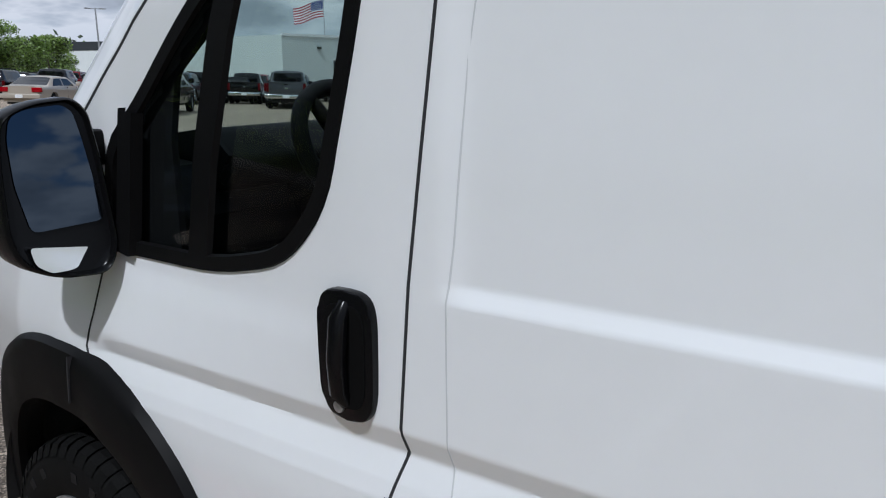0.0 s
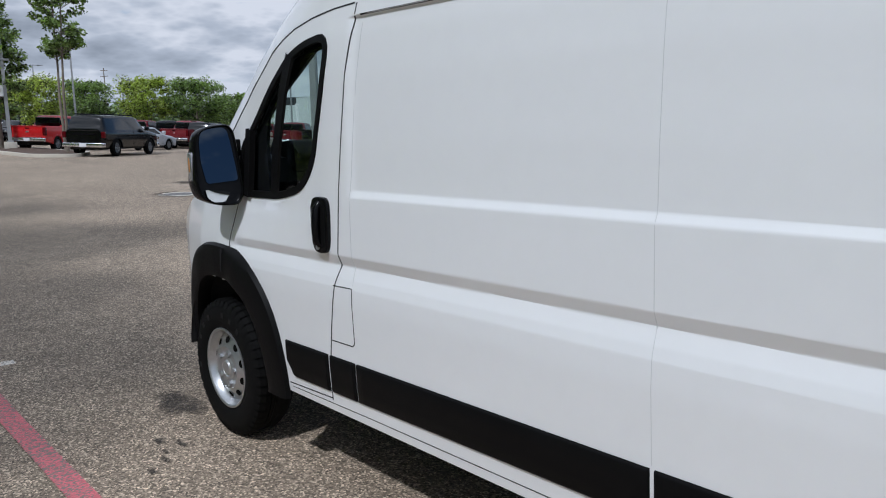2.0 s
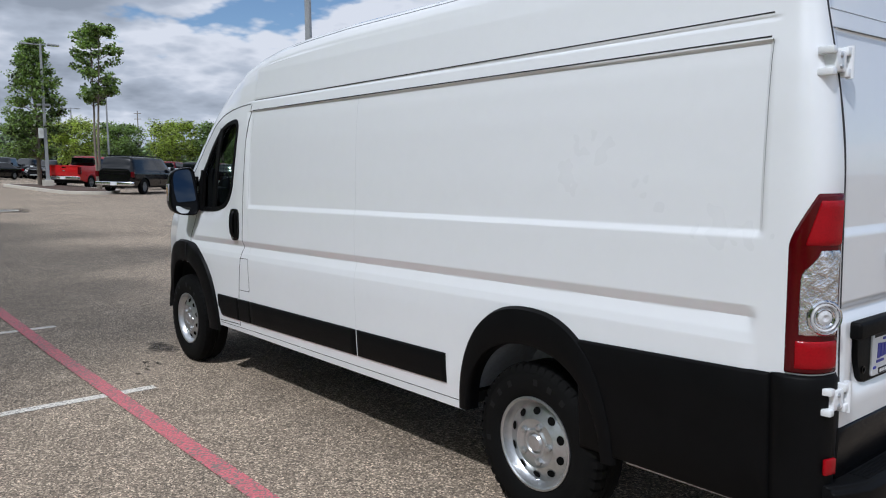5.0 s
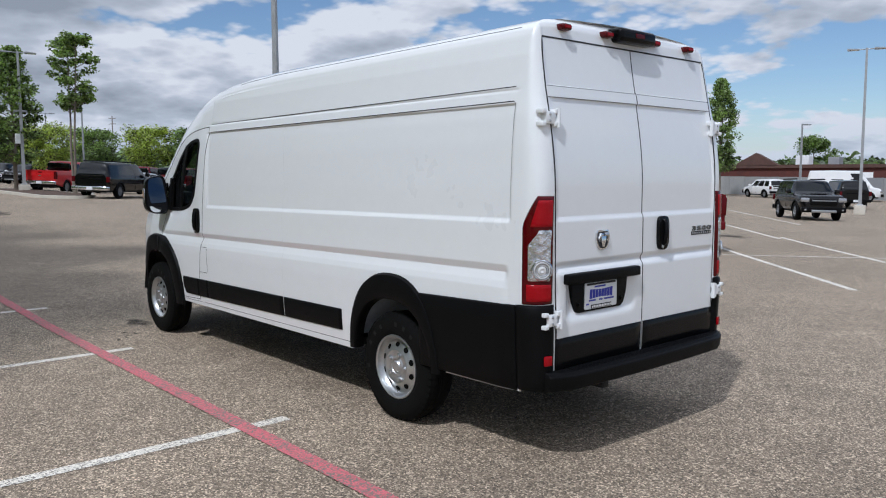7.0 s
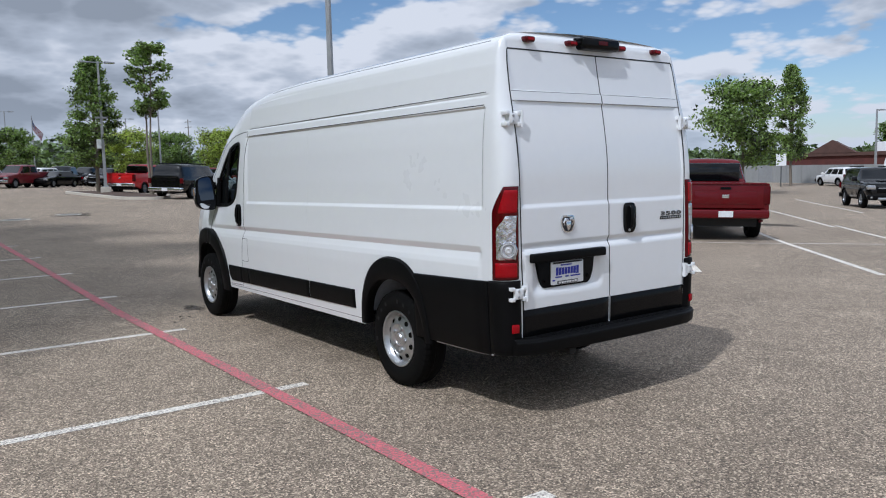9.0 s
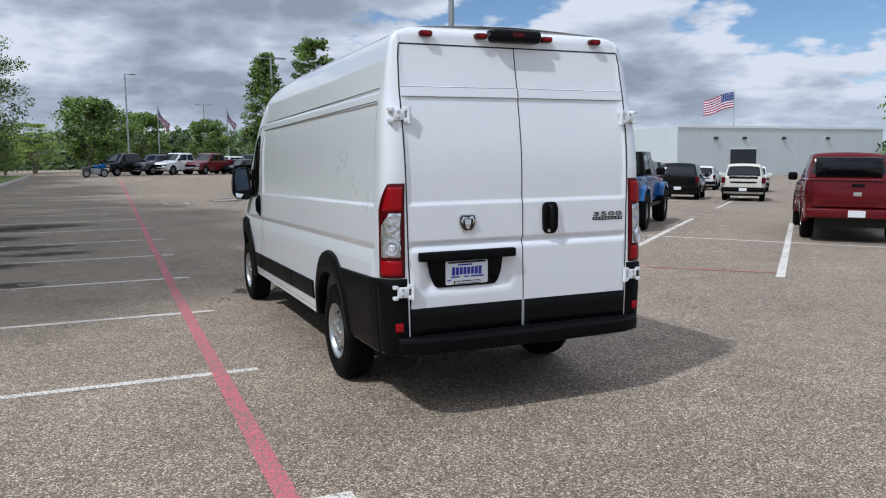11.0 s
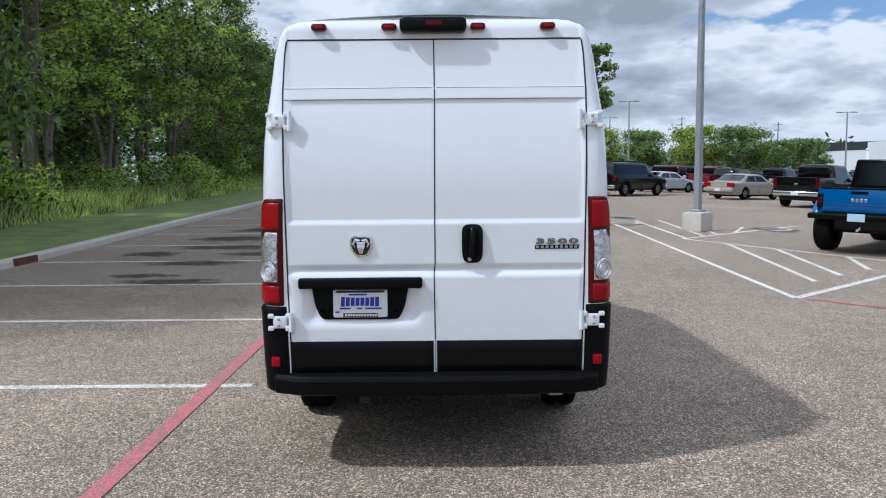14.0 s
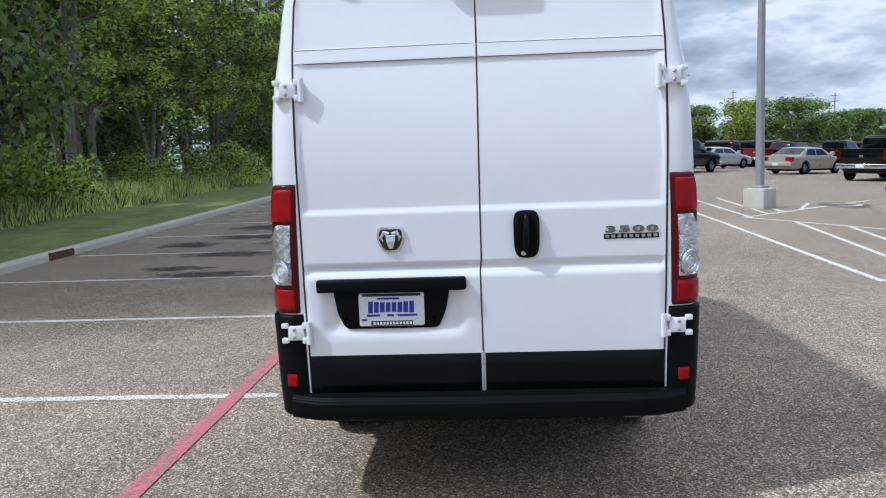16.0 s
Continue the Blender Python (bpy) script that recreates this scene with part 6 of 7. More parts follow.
def vehicle(kind, colour, label, name=None, category=None, plate=True):
    sp = SPEC[kind]
    v = thing(name or {"pickup": "pickup_truck", "suv": "suv", "sedan": "sedan_car", "crossover": "suv", "cargo": "cargo_van"}[kind], label, category or {"pickup": "truck", "suv": "car", "sedan": "car", "crossover": "car", "cargo": "van"}[kind], "parked vehicles")
    body = CAR_PAINT[colour]
    L, W, R, fa, ra, sill = sp["L"], sp["W"], sp["R"], sp["fa"], sp["ra"], sp["sill"]

    hw = W / 2
    tail_x = sp["top"][0][0]
    r0, f0, r1, f1 = sp["cab"]
    t, wt = sp["roof"], hw * 0.76
    cabx = sp["top"][1][0] if sp["bed"] else tail_x
    shell = car_shell(v, sp, kind, cabx, body)
    if sp["bed"]:
        for s in (-1, 1):
            y0, y1 = sorted((s * (hw - 0.02), s * (hw - 0.22)))
            arch = [(ra + (R + 0.07) * math.cos(math.pi * k / 12), max(sill, R + (R + 0.07) * math.sin(math.pi * k / 12))) for k in range(13)]
            part("bed_side", rprism([(tail_x, 1.32), (cabx, 1.32), (cabx, sill)] + arch + [(tail_x, sill + 0.12)], "y", y0, y1, 0.035, 3), body, v, smooth=35)
        part("bed_floor", rbox(tail_x + 0.05, cabx, -hw + 0.2, hw - 0.2, 0.72, 0.78), BLACK_PLASTIC, v)
        part("bed_front", rbox(cabx - 0.05, cabx, -hw + 0.2, hw - 0.2, 0.6, 1.30), body, v)
        tg = part("tailgate", rbox(tail_x - 0.02, tail_x + 0.06, -hw + 0.12, hw - 0.12, 0.74, 1.315, bevel=0.025, seg=3), body, v, smooth=35)
        part("tailgate_panel", rbox(tail_x - 0.026, tail_x - 0.012, -hw + 0.30, hw - 0.30, 0.84, 1.14, bevel=0.012), body, tg, smooth=35)
        part("tailgate_spoiler", rbox(tail_x - 0.045, tail_x + 0.06, -hw + 0.10, hw - 0.10, 1.29, 1.335, bevel=0.015), body, tg, smooth=35)
        part("tailgate_handle", rbox(tail_x - 0.034, tail_x - 0.018, -0.12, 0.12, 1.18, 1.235, bevel=0.006), BLACK_GLOSS, tg)
        part("tailgate_badge", rbox(tail_x - 0.032, tail_x - 0.018, -0.08, 0.08, 0.98, 1.06, bevel=0.01), CHROME, tg)
        part("rear_window", rbox(cabx - 0.008, cabx + 0.10, -hw * 0.70, hw * 0.70, sp["belt"] + 0.13, t - 0.13, bevel=0.03), GLASS_DARK, shell, smooth=40)
    elif kind != "sedan":
        part("rear_glass", rbox(tail_x - 0.004, r0 + 0.05, -hw * 0.66, hw * 0.66, sp["belt"] - 0.02, sp["belt"] + 0.10, bevel=0.02), GLASS_DARK, shell, smooth=40)
        part("tailgate_trim", rbox(tail_x - 0.02, tail_x + 0.05, -0.55, 0.55, sp["belt"] - 0.20, sp["belt"] - 0.13, bevel=0.012), BLACK_GLOSS, shell, smooth=40)
    # wheels and arches
    rim_r = R * 0.60
    for ax in (fa, ra):
        for s in (-1, 1):
            car_wheel(v, ax, s * (hw - 0.13), s, R, 0.26 if kind == "pickup" else 0.22, rim_r)
        part("wheel_housing", rbox(ax - R - 0.05, ax + R + 0.05, -hw + 0.26, hw - 0.26, sill, R * 2 + 0.08), UNDERBODY, v)
    part("underbody", rbox(tail_x + 0.15, L / 2 - 0.3, -hw + 0.25, hw - 0.25, sill - 0.10, sill + 0.15), UNDERBODY, v)
    # bumpers, lights, mirrors, plate
    chrome = kind == "pickup" or name == "canopy_truck"
    zb = 0.52 if kind == "pickup" else 0.42
    part("rear_bumper", rbox(tail_x - 0.12, tail_x + 0.12, -hw + 0.03, hw - 0.03, zb, zb + 0.20, bevel=0.04, seg=3), CHROME if chrome and colour != "red" else (body if kind == "sedan" or colour == "red" else BLACK_PLASTIC), v, smooth=40)
    part("front_bumper", rbox(L / 2 - 0.16, L / 2 + 0.05, -hw + 0.04, hw - 0.04, zb - 0.05, zb + 0.18, bevel=0.05, seg=3), CHROME if chrome else BLACK_PLASTIC, v, smooth=40)
    ht = {"pickup": (0.84, 1.26), "suv": (0.84, 1.12), "sedan": (0.70, 0.90), "crossover": (0.80, 1.06), "cargo": (0.80, 1.30)}[kind]
    for s in (-1, 1):
        y0, y1 = sorted((s * (hw - 0.005), s * (hw - (0.17 if kind != "sedan" else 0.42))))
        part("tail_light", rbox(tail_x - 0.025, tail_x + 0.12, y0, y1, ht[0], ht[1], bevel=0.02), LENS_RED if kind == "sedan" else LENS_DARK, v, smooth=40)
        y0, y1 = sorted((s * (hw - 0.03), s * (hw - 0.36)))
        zf = sp["top"][-3][1]
        part("headlight", rbox(L / 2 - 0.20, L / 2 - 0.005, y0, y1, zf - 0.16, zf + 0.02, bevel=0.03), LENS_CLEAR, v, smooth=40)
        y0, y1 = sorted((s * (hw - 0.02), s * (hw + 0.20)))
        part("door_mirror", rbox(f0 - 0.42, f0 - 0.26, y0, y1, sp["belt"] + 0.02, sp["belt"] + 0.22, bevel=0.04, seg=2), BLACK_GLOSS if kind == "pickup" else body, v, smooth=40)
        y0, y1 = sorted((s * (hw + 0.012), s * (hw - 0.02)))
        for dx in (-0.5, 0.5) if not sp["bed"] else (-0.35, 0.65):
            part("door_handle", rbox(dx - 0.11, dx + 0.11, y0, y1, sp["belt"] - 0.17, sp["belt"] - 0.135, bevel=0.01), body, v)
    zf = sp["top"][-3][1]
    part("grille", rbox(L / 2 - 0.10, L / 2 + 0.012, -hw + 0.40, hw - 0.40, zf - 0.30, zf - 0.02, bevel=0.03), BLACK_GLOSS, v, smooth=40)
    if kind == "suv":
        part("skid_plate", rbox(L / 2 - 0.05, L / 2 + 0.07, -0.52, 0.52, zb - 0.06, zb + 0.06, bevel=0.03, seg=2), STEEL, v, "silver skid plate", smooth=40)
        part("grille_bar", rbox(L / 2 - 0.02, L / 2 + 0.020, -0.50, 0.50, zf - 0.12, zf - 0.08, bevel=0.008), STEEL, v)
        part("bonnet_scoop", rbox(1.10, 1.80, -0.30, 0.30, 1.13, 1.205, bevel=0.03, seg=2), BLACK_GLOSS, v, smooth=40)
        for s in (-1, 1):
            part("roof_rail", rbox(r1 + 0.2, f1 - 0.1, min(s * (wt - 0.10), s * (wt - 0.14)), max(s * (wt - 0.10), s * (wt - 0.14)), t - 0.01, t + 0.05, bevel=0.012), BLACK_PLASTIC, v)
            y0, y1 = sorted((s * (hw - 0.14), s * (hw - 0.24)))
            part("fog_lamp", rbox(L / 2 - 0.06, L / 2 + 0.055, y0, y1, zb + 0.02, zb + 0.10, bevel=0.02), LENS_CLEAR, v)
    for s in (-1, 1):                                # black arch lips over the wheels
        for ax in (fa, ra):
            lip = [(ax + (R + 0.115) * math.cos(a), R + (R + 0.105) * math.sin(a)) for a in [math.pi * k / 12 for k in range(13)]]
            lip += [(ax + (R + 0.070) * math.cos(a), R + (R + 0.070) * math.sin(a)) for a in [math.pi * (12 - k) / 12 for k in range(13)]]
            y0, y1 = sorted((s * (hw - 0.10), s * (hw + 0.004)))
            part("arch_lip", rprism(lip, "y", y0, y1, 0.008), BLACK_PLASTIC if kind in ("suv", "crossover") else body, v, smooth=35)
        y0, y1 = sorted((s * (hw - 0.06), s * (hw - 0.005)))
        for xs_ in ((fa - R - 0.30, -0.02) if not sp["bed"] else (1.02, 0.12)):
            part("door_gap", rbox(xs_ - 0.004, xs_ + 0.004, y0, y1, sill + 0.10, sp["belt"] - 0.02), SEAM, v)
    if plate:
        part("number_plate", rbox(tail_x - 0.132, tail_x - 0.118, -0.16, 0.16, zb + 0.03, zb + 0.17, bevel=0.004), bpy.data.materials["plate_white"], v)
    return v


def park(ob, x, y, az, fresh=False):
    z = ground_z(x, y)
    dx = (ground_z(x + 1, y) - ground_z(x - 1, y)) / 2
    dy = (ground_z(x, y + 1) - ground_z(x, y - 1)) / 2
    up = Vector((-dx, -dy, 1)).normalized()
    f = Vector((math.cos(radians(az)), math.sin(radians(az)), 0))
    f = (f - up * f.dot(up)).normalized()
    m = Matrix((f, up.cross(f), up)).transposed().to_4x4()
    m.translation = (x, y, z)
    if fresh:
        ob.matrix_basis = m
        return ob
    return copy_thing(ob, m)


AZ = 134.0
p_black = park(vehicle("pickup", "black", "black crew-cab pickup truck with chrome bumper, parked"), -26.5, 17.5, AZ, True)
p_red = park(vehicle("pickup", "red", "dark red pickup truck with its tailgate up"), -3.75, 13.75, 135, True)
p_bright = park(vehicle("pickup", "bright_red", "bright red pickup truck beside a planted island"), -43.3, 10.4, AZ, True)
p_white = park(vehicle("pickup", "white", "white crew-cab pickup truck in a row"), -64.4, 3.6, -46, True)
p_grey = park(vehicle("pickup", "grey", "dark grey pickup truck in a row"), -32.0, 29.5, AZ, True)
p_maroon = park(vehicle("pickup", "maroon", "maroon pickup truck in a row"), -65.0, 6.4, -46, True)
s_black = park(vehicle("suv", "black", "black sport utility vehicle facing out of its stall"), -8.2, 32.8, -50, True)
s_grey = park(vehicle("suv", "grey", "dark grey sport utility vehicle in a row"), -64.2, 1.6, -46, True)
c_cream = park(vehicle("crossover", "cream", "cream-white compact utility vehicle in its stall"), -18.4, 24.9, AZ, True)
c_black = park(vehicle("crossover", "black", "black crossover car in its stall"), -20.2, 22.8, AZ, True)
c_white = park(vehicle("crossover", "white", "white crossover car in a row"), -30.5, 37.5, AZ, True)
d_gold = park(vehicle("sedan", "gold", "champagne sedan car parked in the open lot"), -34.2, 17.0, 126, True)
d_silver = park(vehicle("sedan", "silver", "silver sedan car in a row"), -44.5, 15.4, 122, True)
d_black = park(vehicle("sedan", "black", "black sedan car in a row"), -66.0, 9.2, -46, True)

park(vehicle("cargo", "white", "white high-roof cargo van beside a fence"), -18.2, 62.0, 22, True)

# the dark truck with a canopy over its bed
SPEC["suv"] = dict(SPEC["suv"], L=5.65, W=2.00, R=0.39, fa=1.75, ra=-1.65, sill=0.42, top=[(-2.80, 1.18), (1.20, 1.18), (1.60, 1.18), (2.60, 1.06), (2.80, 0.90), (2.82, 0.60), (2.70, 0.42)], cab=(-2.76, 1.50, -2.52, 0.70), belt=1.16, roof=1.88)
park(vehicle("suv", "black", "black pickup truck with a canopy over its bed", "canopy_truck", "truck"), -35.4, 10.7, AZ, True)

# rows of parked vehicles further out
rowrng = random.Random(3)
pool = [p_black, p_white, p_grey, s_black, s_grey, c_black, c_white, d_silver, d_black, p_maroon, p_red, s_black, p_black]
for (x0, y0, n, step, az) in ((-47.0, 24.5, 9, 2.9, AZ), (-52.0, 29.5, 7, 2.9, AZ - 180), (-62.5, 20.0, 11, 2.8, AZ - 180), (-71.0, 17.0, 12, 2.8, AZ), (-80.0, 12.5, 13, 2.8, AZ - 180), (-53.5, 18.2, 8, 2.9, AZ), (-58.5, 22.5, 10, 2.8, AZ)):
    for k in range(n):
        if rowrng.random() < 0.12:
            continue
        park(rowrng.choice(pool), x0 + 0.72 * step * k + rowrng.uniform(-0.2, 0.2), y0 + 0.69 * step * k + rowrng.uniform(-0.2, 0.2), az + rowrng.uniform(-2, 2))
for ob, x, y, az in ((p_black, -63.6, -0.9, -46), (p_black, -75.0, 11.6, -30), (c_white, -74.0, 15.0, -46), (s_black, -70.5, 14.6, -46), (c_white, -71.0, 8.6, -46), (p_grey, -29.6, 27.5, AZ), (p_black, -34.5, 32.0, AZ), (c_white, -26.0, 40.5, AZ), (d_silver, -28.5, 34.5, AZ), (s_grey, -38.0, 27.0, AZ), (c_white, -26.8, 66.0, 150), (s_black, -13.5, 50.0, 130), (p_maroon, -50.0, 21.0, AZ), (p_red, -52.5, 18.5, AZ)):
    park(ob, x, y, az)


# ---- the blue open-bed off-roader ----
def offroader():
    v = thing("offroad_truck", "bright blue off-road truck with black hard top and large tyres", "truck", "parked vehicles")
    blue = CAR_PAINT["blue"]
    hw = 0.80
    part("body", rprism([(-0.75, 0.62), (-0.75, 1.30), (1.10, 1.26), (2.35, 1.18), (2.42, 0.75), (2.30, 0.62)], "y", -hw, hw, 0.04, 3), blue, v, smooth=35)
    for s in (-1, 1):
        y0, y1 = sorted((s * hw, s * (hw - 0.12)))
        part("bed_side", rprism([(-2.42, 0.78), (-2.42, 1.30), (-0.75, 1.30), (-0.75, 0.62), (-1.15, 0.66), (-1.30, 1.00), (-2.02, 1.00), (-2.20, 0.78)], "y", y0, y1, 0.02), blue, v, smooth=35)
        for ax in (1.78, -1.66):
            y0, y1 = sorted((s * (hw - 0.02), s * (hw + 0.17)))
            arc = [(ax + 0.66 * math.cos(a), 0.47 + 0.62 * min(1.0, 1.12 * math.sin(a))) for a in [math.pi * (0.13 + 0.74 * k / 12) for k in range(13)]]
            arc += [(ax + 0.58 * math.cos(a), 0.47 + 0.53 * min(1.0, 1.12 * math.sin(a))) for a in [math.pi * (0.13 + 0.74 * (12 - k) / 12) for k in range(13)]]
            part("wheel_flare", rprism(arc, "y", y0, y1, 0.02), blue, v, "blue wheel flare", smooth=35)
            car_wheel(v, ax, s * (hw + 0.02), s, 0.455, 0.32, 0.23)
        y0, y1 = sorted((s * (hw - 0.01), s * (hw - 0.13)))
        tl = part("tail_light", rbox(-2.475, -2.40, y0, y1, 0.92, 1.20, bevel=0.015), BLACK_GLOSS, v, smooth=30)
        part("light_guard", rbox(-2.485, -2.472, y0 + 0.02, y1 - 0.02, 1.0, 1.12, bevel=0.004), LENS_DARK, tl)
        y0, y1 = sorted((s * (hw + 0.02), s * (hw + 0.24)))
        part("door_mirror", rbox(0.72, 0.84, y0, y1, 1.30, 1.50, bevel=0.03), BLACK_PLASTIC, v, smooth=40)
        part("side_step", rbox(-0.95, 1.10, min(s * 0.78, s * 0.92), max(s * 0.78, s * 0.92), 0.52, 0.60, bevel=0.02), BLACK_PLASTIC, v)
    tg = part("tailgate", rbox(-2.46, -2.40, -hw + 0.10, hw - 0.10, 0.84, 1.31, bevel=0.018), blue, v, smooth=35)
    part("tailgate_crease", rbox(-2.468, -2.45, -hw + 0.14, hw - 0.14, 0.98, 1.005, bevel=0.006), blue, tg, smooth=35)
    part("tailgate_rail", rbox(-2.47, -2.39, -hw + 0.08, hw - 0.08, 1.30, 1.335, bevel=0.01), BLACK_PLASTIC, tg)
    part("tailgate_handle", rbox(-2.474, -2.455, -0.16, 0.16, 1.21, 1.265, bevel=0.008), BLACK_PLASTIC, tg)
    for k in range(4):
        part("badge_mark", rbox(-2.468, -2.455, -0.15 + 0.08 * k, -0.095 + 0.08 * k, 1.05, 1.12, bevel=0.006), STEEL, tg)
    part("bed_floor", rbox(-2.40, -0.78, -hw + 0.1, hw - 0.1, 0.80, 0.84), BLACK_PLASTIC, v)
    P = [(-0.78, -0.76, 1.27), (0.98, -0.76, 1.27), (0.98, 0.76, 1.27), (-0.78, 0.76, 1.27), (-0.72, -0.66, 1.90), (0.66, -0.66, 1.92), (0.66, 0.66, 1.92), (-0.72, 0.66, 1.90)]
    bm = bmesh.new()
    vv = [bm.verts.new(p) for p in P]
    for f in ((0, 1, 5, 4), (1, 2, 6, 5), (2, 3, 7, 6), (3, 0, 4, 7), (4, 5, 6, 7), (3, 2, 1, 0)):
        bm.faces.new([vv[k] for k in f])
    bmesh.ops.bevel(bm, geom=list(bm.edges), offset=0.035, segments=2, affect="EDGES", profile=0.5)
    top = part("hard_top", bm, BLACK_GLOSS, v, "black hard top", smooth=40)
    part("rear_window", pane((P[3], P[0], P[4], P[7]), 0.07, 0.93, 0.12, 0.90), GLASS_DARK, top)
    part("windscreen", pane((P[1], P[2], P[6], P[5]), 0.06, 0.94, 0.08, 0.92), GLASS_DARK, top)
    for q, f in (((P[0], P[1], P[5], P[4]), 0), ((P[2], P[3], P[7], P[6]), 1)):
        for u0, u1 in ((0.06, 0.46), (0.52, 0.90)):
            if f:
                u0, u1 = 1 - u1, 1 - u0
            part("side_window", pane(q, u0, u1, 0.08, 0.85), GLASS_DARK, top)
    bp = part("rear_bumper", rbox(-2.66, -2.46, -0.90, 0.90, 0.70, 0.82, bevel=0.04, seg=3), BLACK_PLASTIC, v, smooth=40)
    part("number_plate", rbox(-2.672, -2.658, -0.19, 0.13, 0.68, 0.83, bevel=0.004), material("plate_pale_blue", (0.45, 0.58, 0.70), 0.4), bp)
    part("tow_hook", tube(bmesh.new(), [(-2.66, -0.12, 0.58), (-2.74, -0.12, 0.54), (-2.76, -0.08, 0.50)], [0.03, 0.028, 0.025], 8), CHROME, bp)
    part("front_bumper", rbox(2.40, 2.62, -0.80, 0.80, 0.62, 0.80, bevel=0.04), BLACK_PLASTIC, v)
    part("underbody", rbox(-2.2, 2.2, -0.52, 0.52, 0.50, 0.72), UNDERBODY, v)
    for ax in (1.78, -1.66):
        part("axle", tube(bmesh.new(), [(ax, -0.75, 0.45), (ax, 0.75, 0.45)], [0.06, 0.06], 8), UNDERBODY, v)
    return v


park(offroader(), -7.45, 9.95, AZ, True)


def motorcycle():
    m = thing("motorcycle", "blue and black touring motorcycle on its stand", "motorcycle")
    for x in (-0.75, 0.75):
        t = bmesh.new()
        ring = [(x + 0.27 * math.cos(2 * math.pi * k / 24), 0, 0.32 + 0.27 * math.sin(2 * math.pi * k / 24)) for k in range(25)]
        tube(t, ring, [0.055] * 25, 8, False)
        w = part("wheel", t, RUBBER, m, smooth=50)
        part("rim", lathe(bmesh.new(), [(0.22, -0.03), (0.20, 0.0), (0.05, -0.03), (0.05, 0.03), (0.20, 0.01), (0.22, 0.03)], 16), STEEL, w).matrix_basis = Matrix.Translation((x, 0, 0.32))
    part("tank", rbox(-0.10, 0.45, -0.17, 0.17, 0.72, 0.98, bevel=0.08, seg=3), CAR_PAINT["blue"], m, smooth=50)
    part("fairing", rprism(rounded([(0.40, 0.60), (0.85, 0.85), (0.70, 1.15), (0.45, 1.02)], 0.05), "y", -0.22, 0.22, 0.05, 3), CAR_PAINT["blue"], m, smooth=50)
    part("seat", rbox(-0.75, -0.08, -0.15, 0.15, 0.74, 0.86, bevel=0.05, seg=3), BLACK_PLASTIC, m, smooth=50)
    part("engine", rbox(-0.25, 0.35, -0.2, 0.2, 0.25, 0.70, bevel=0.05), STEEL, m)
    part("pannier", rbox(-0.95, -0.50, -0.34, 0.34, 0.50, 0.85, bevel=0.06, seg=3), CAR_PAINT["grey"], m, smooth=50)
    part("fork", tube(bmesh.new(), [(0.75, 0.08, 0.32), (0.50, 0.08, 1.05)], [0.03, 0.03], 8), CHROME, m)
    part("handlebar", tube(bmesh.new(), [(0.38, -0.38, 1.10), (0.48, -0.1, 1.08), (0.48, 0.1, 1.08), (0.38, 0.38, 1.10)], [0.018] * 4, 8), BLACK_PLASTIC, m)
    part("screen", rprism([(0.60, 1.10), (0.66, 1.12), (0.48, 1.38), (0.46, 1.36)], "y", -0.18, 0.18), GLASS_DARK, m)
    return m


park(motorcycle(), -59.2, -3.3, 120, True)


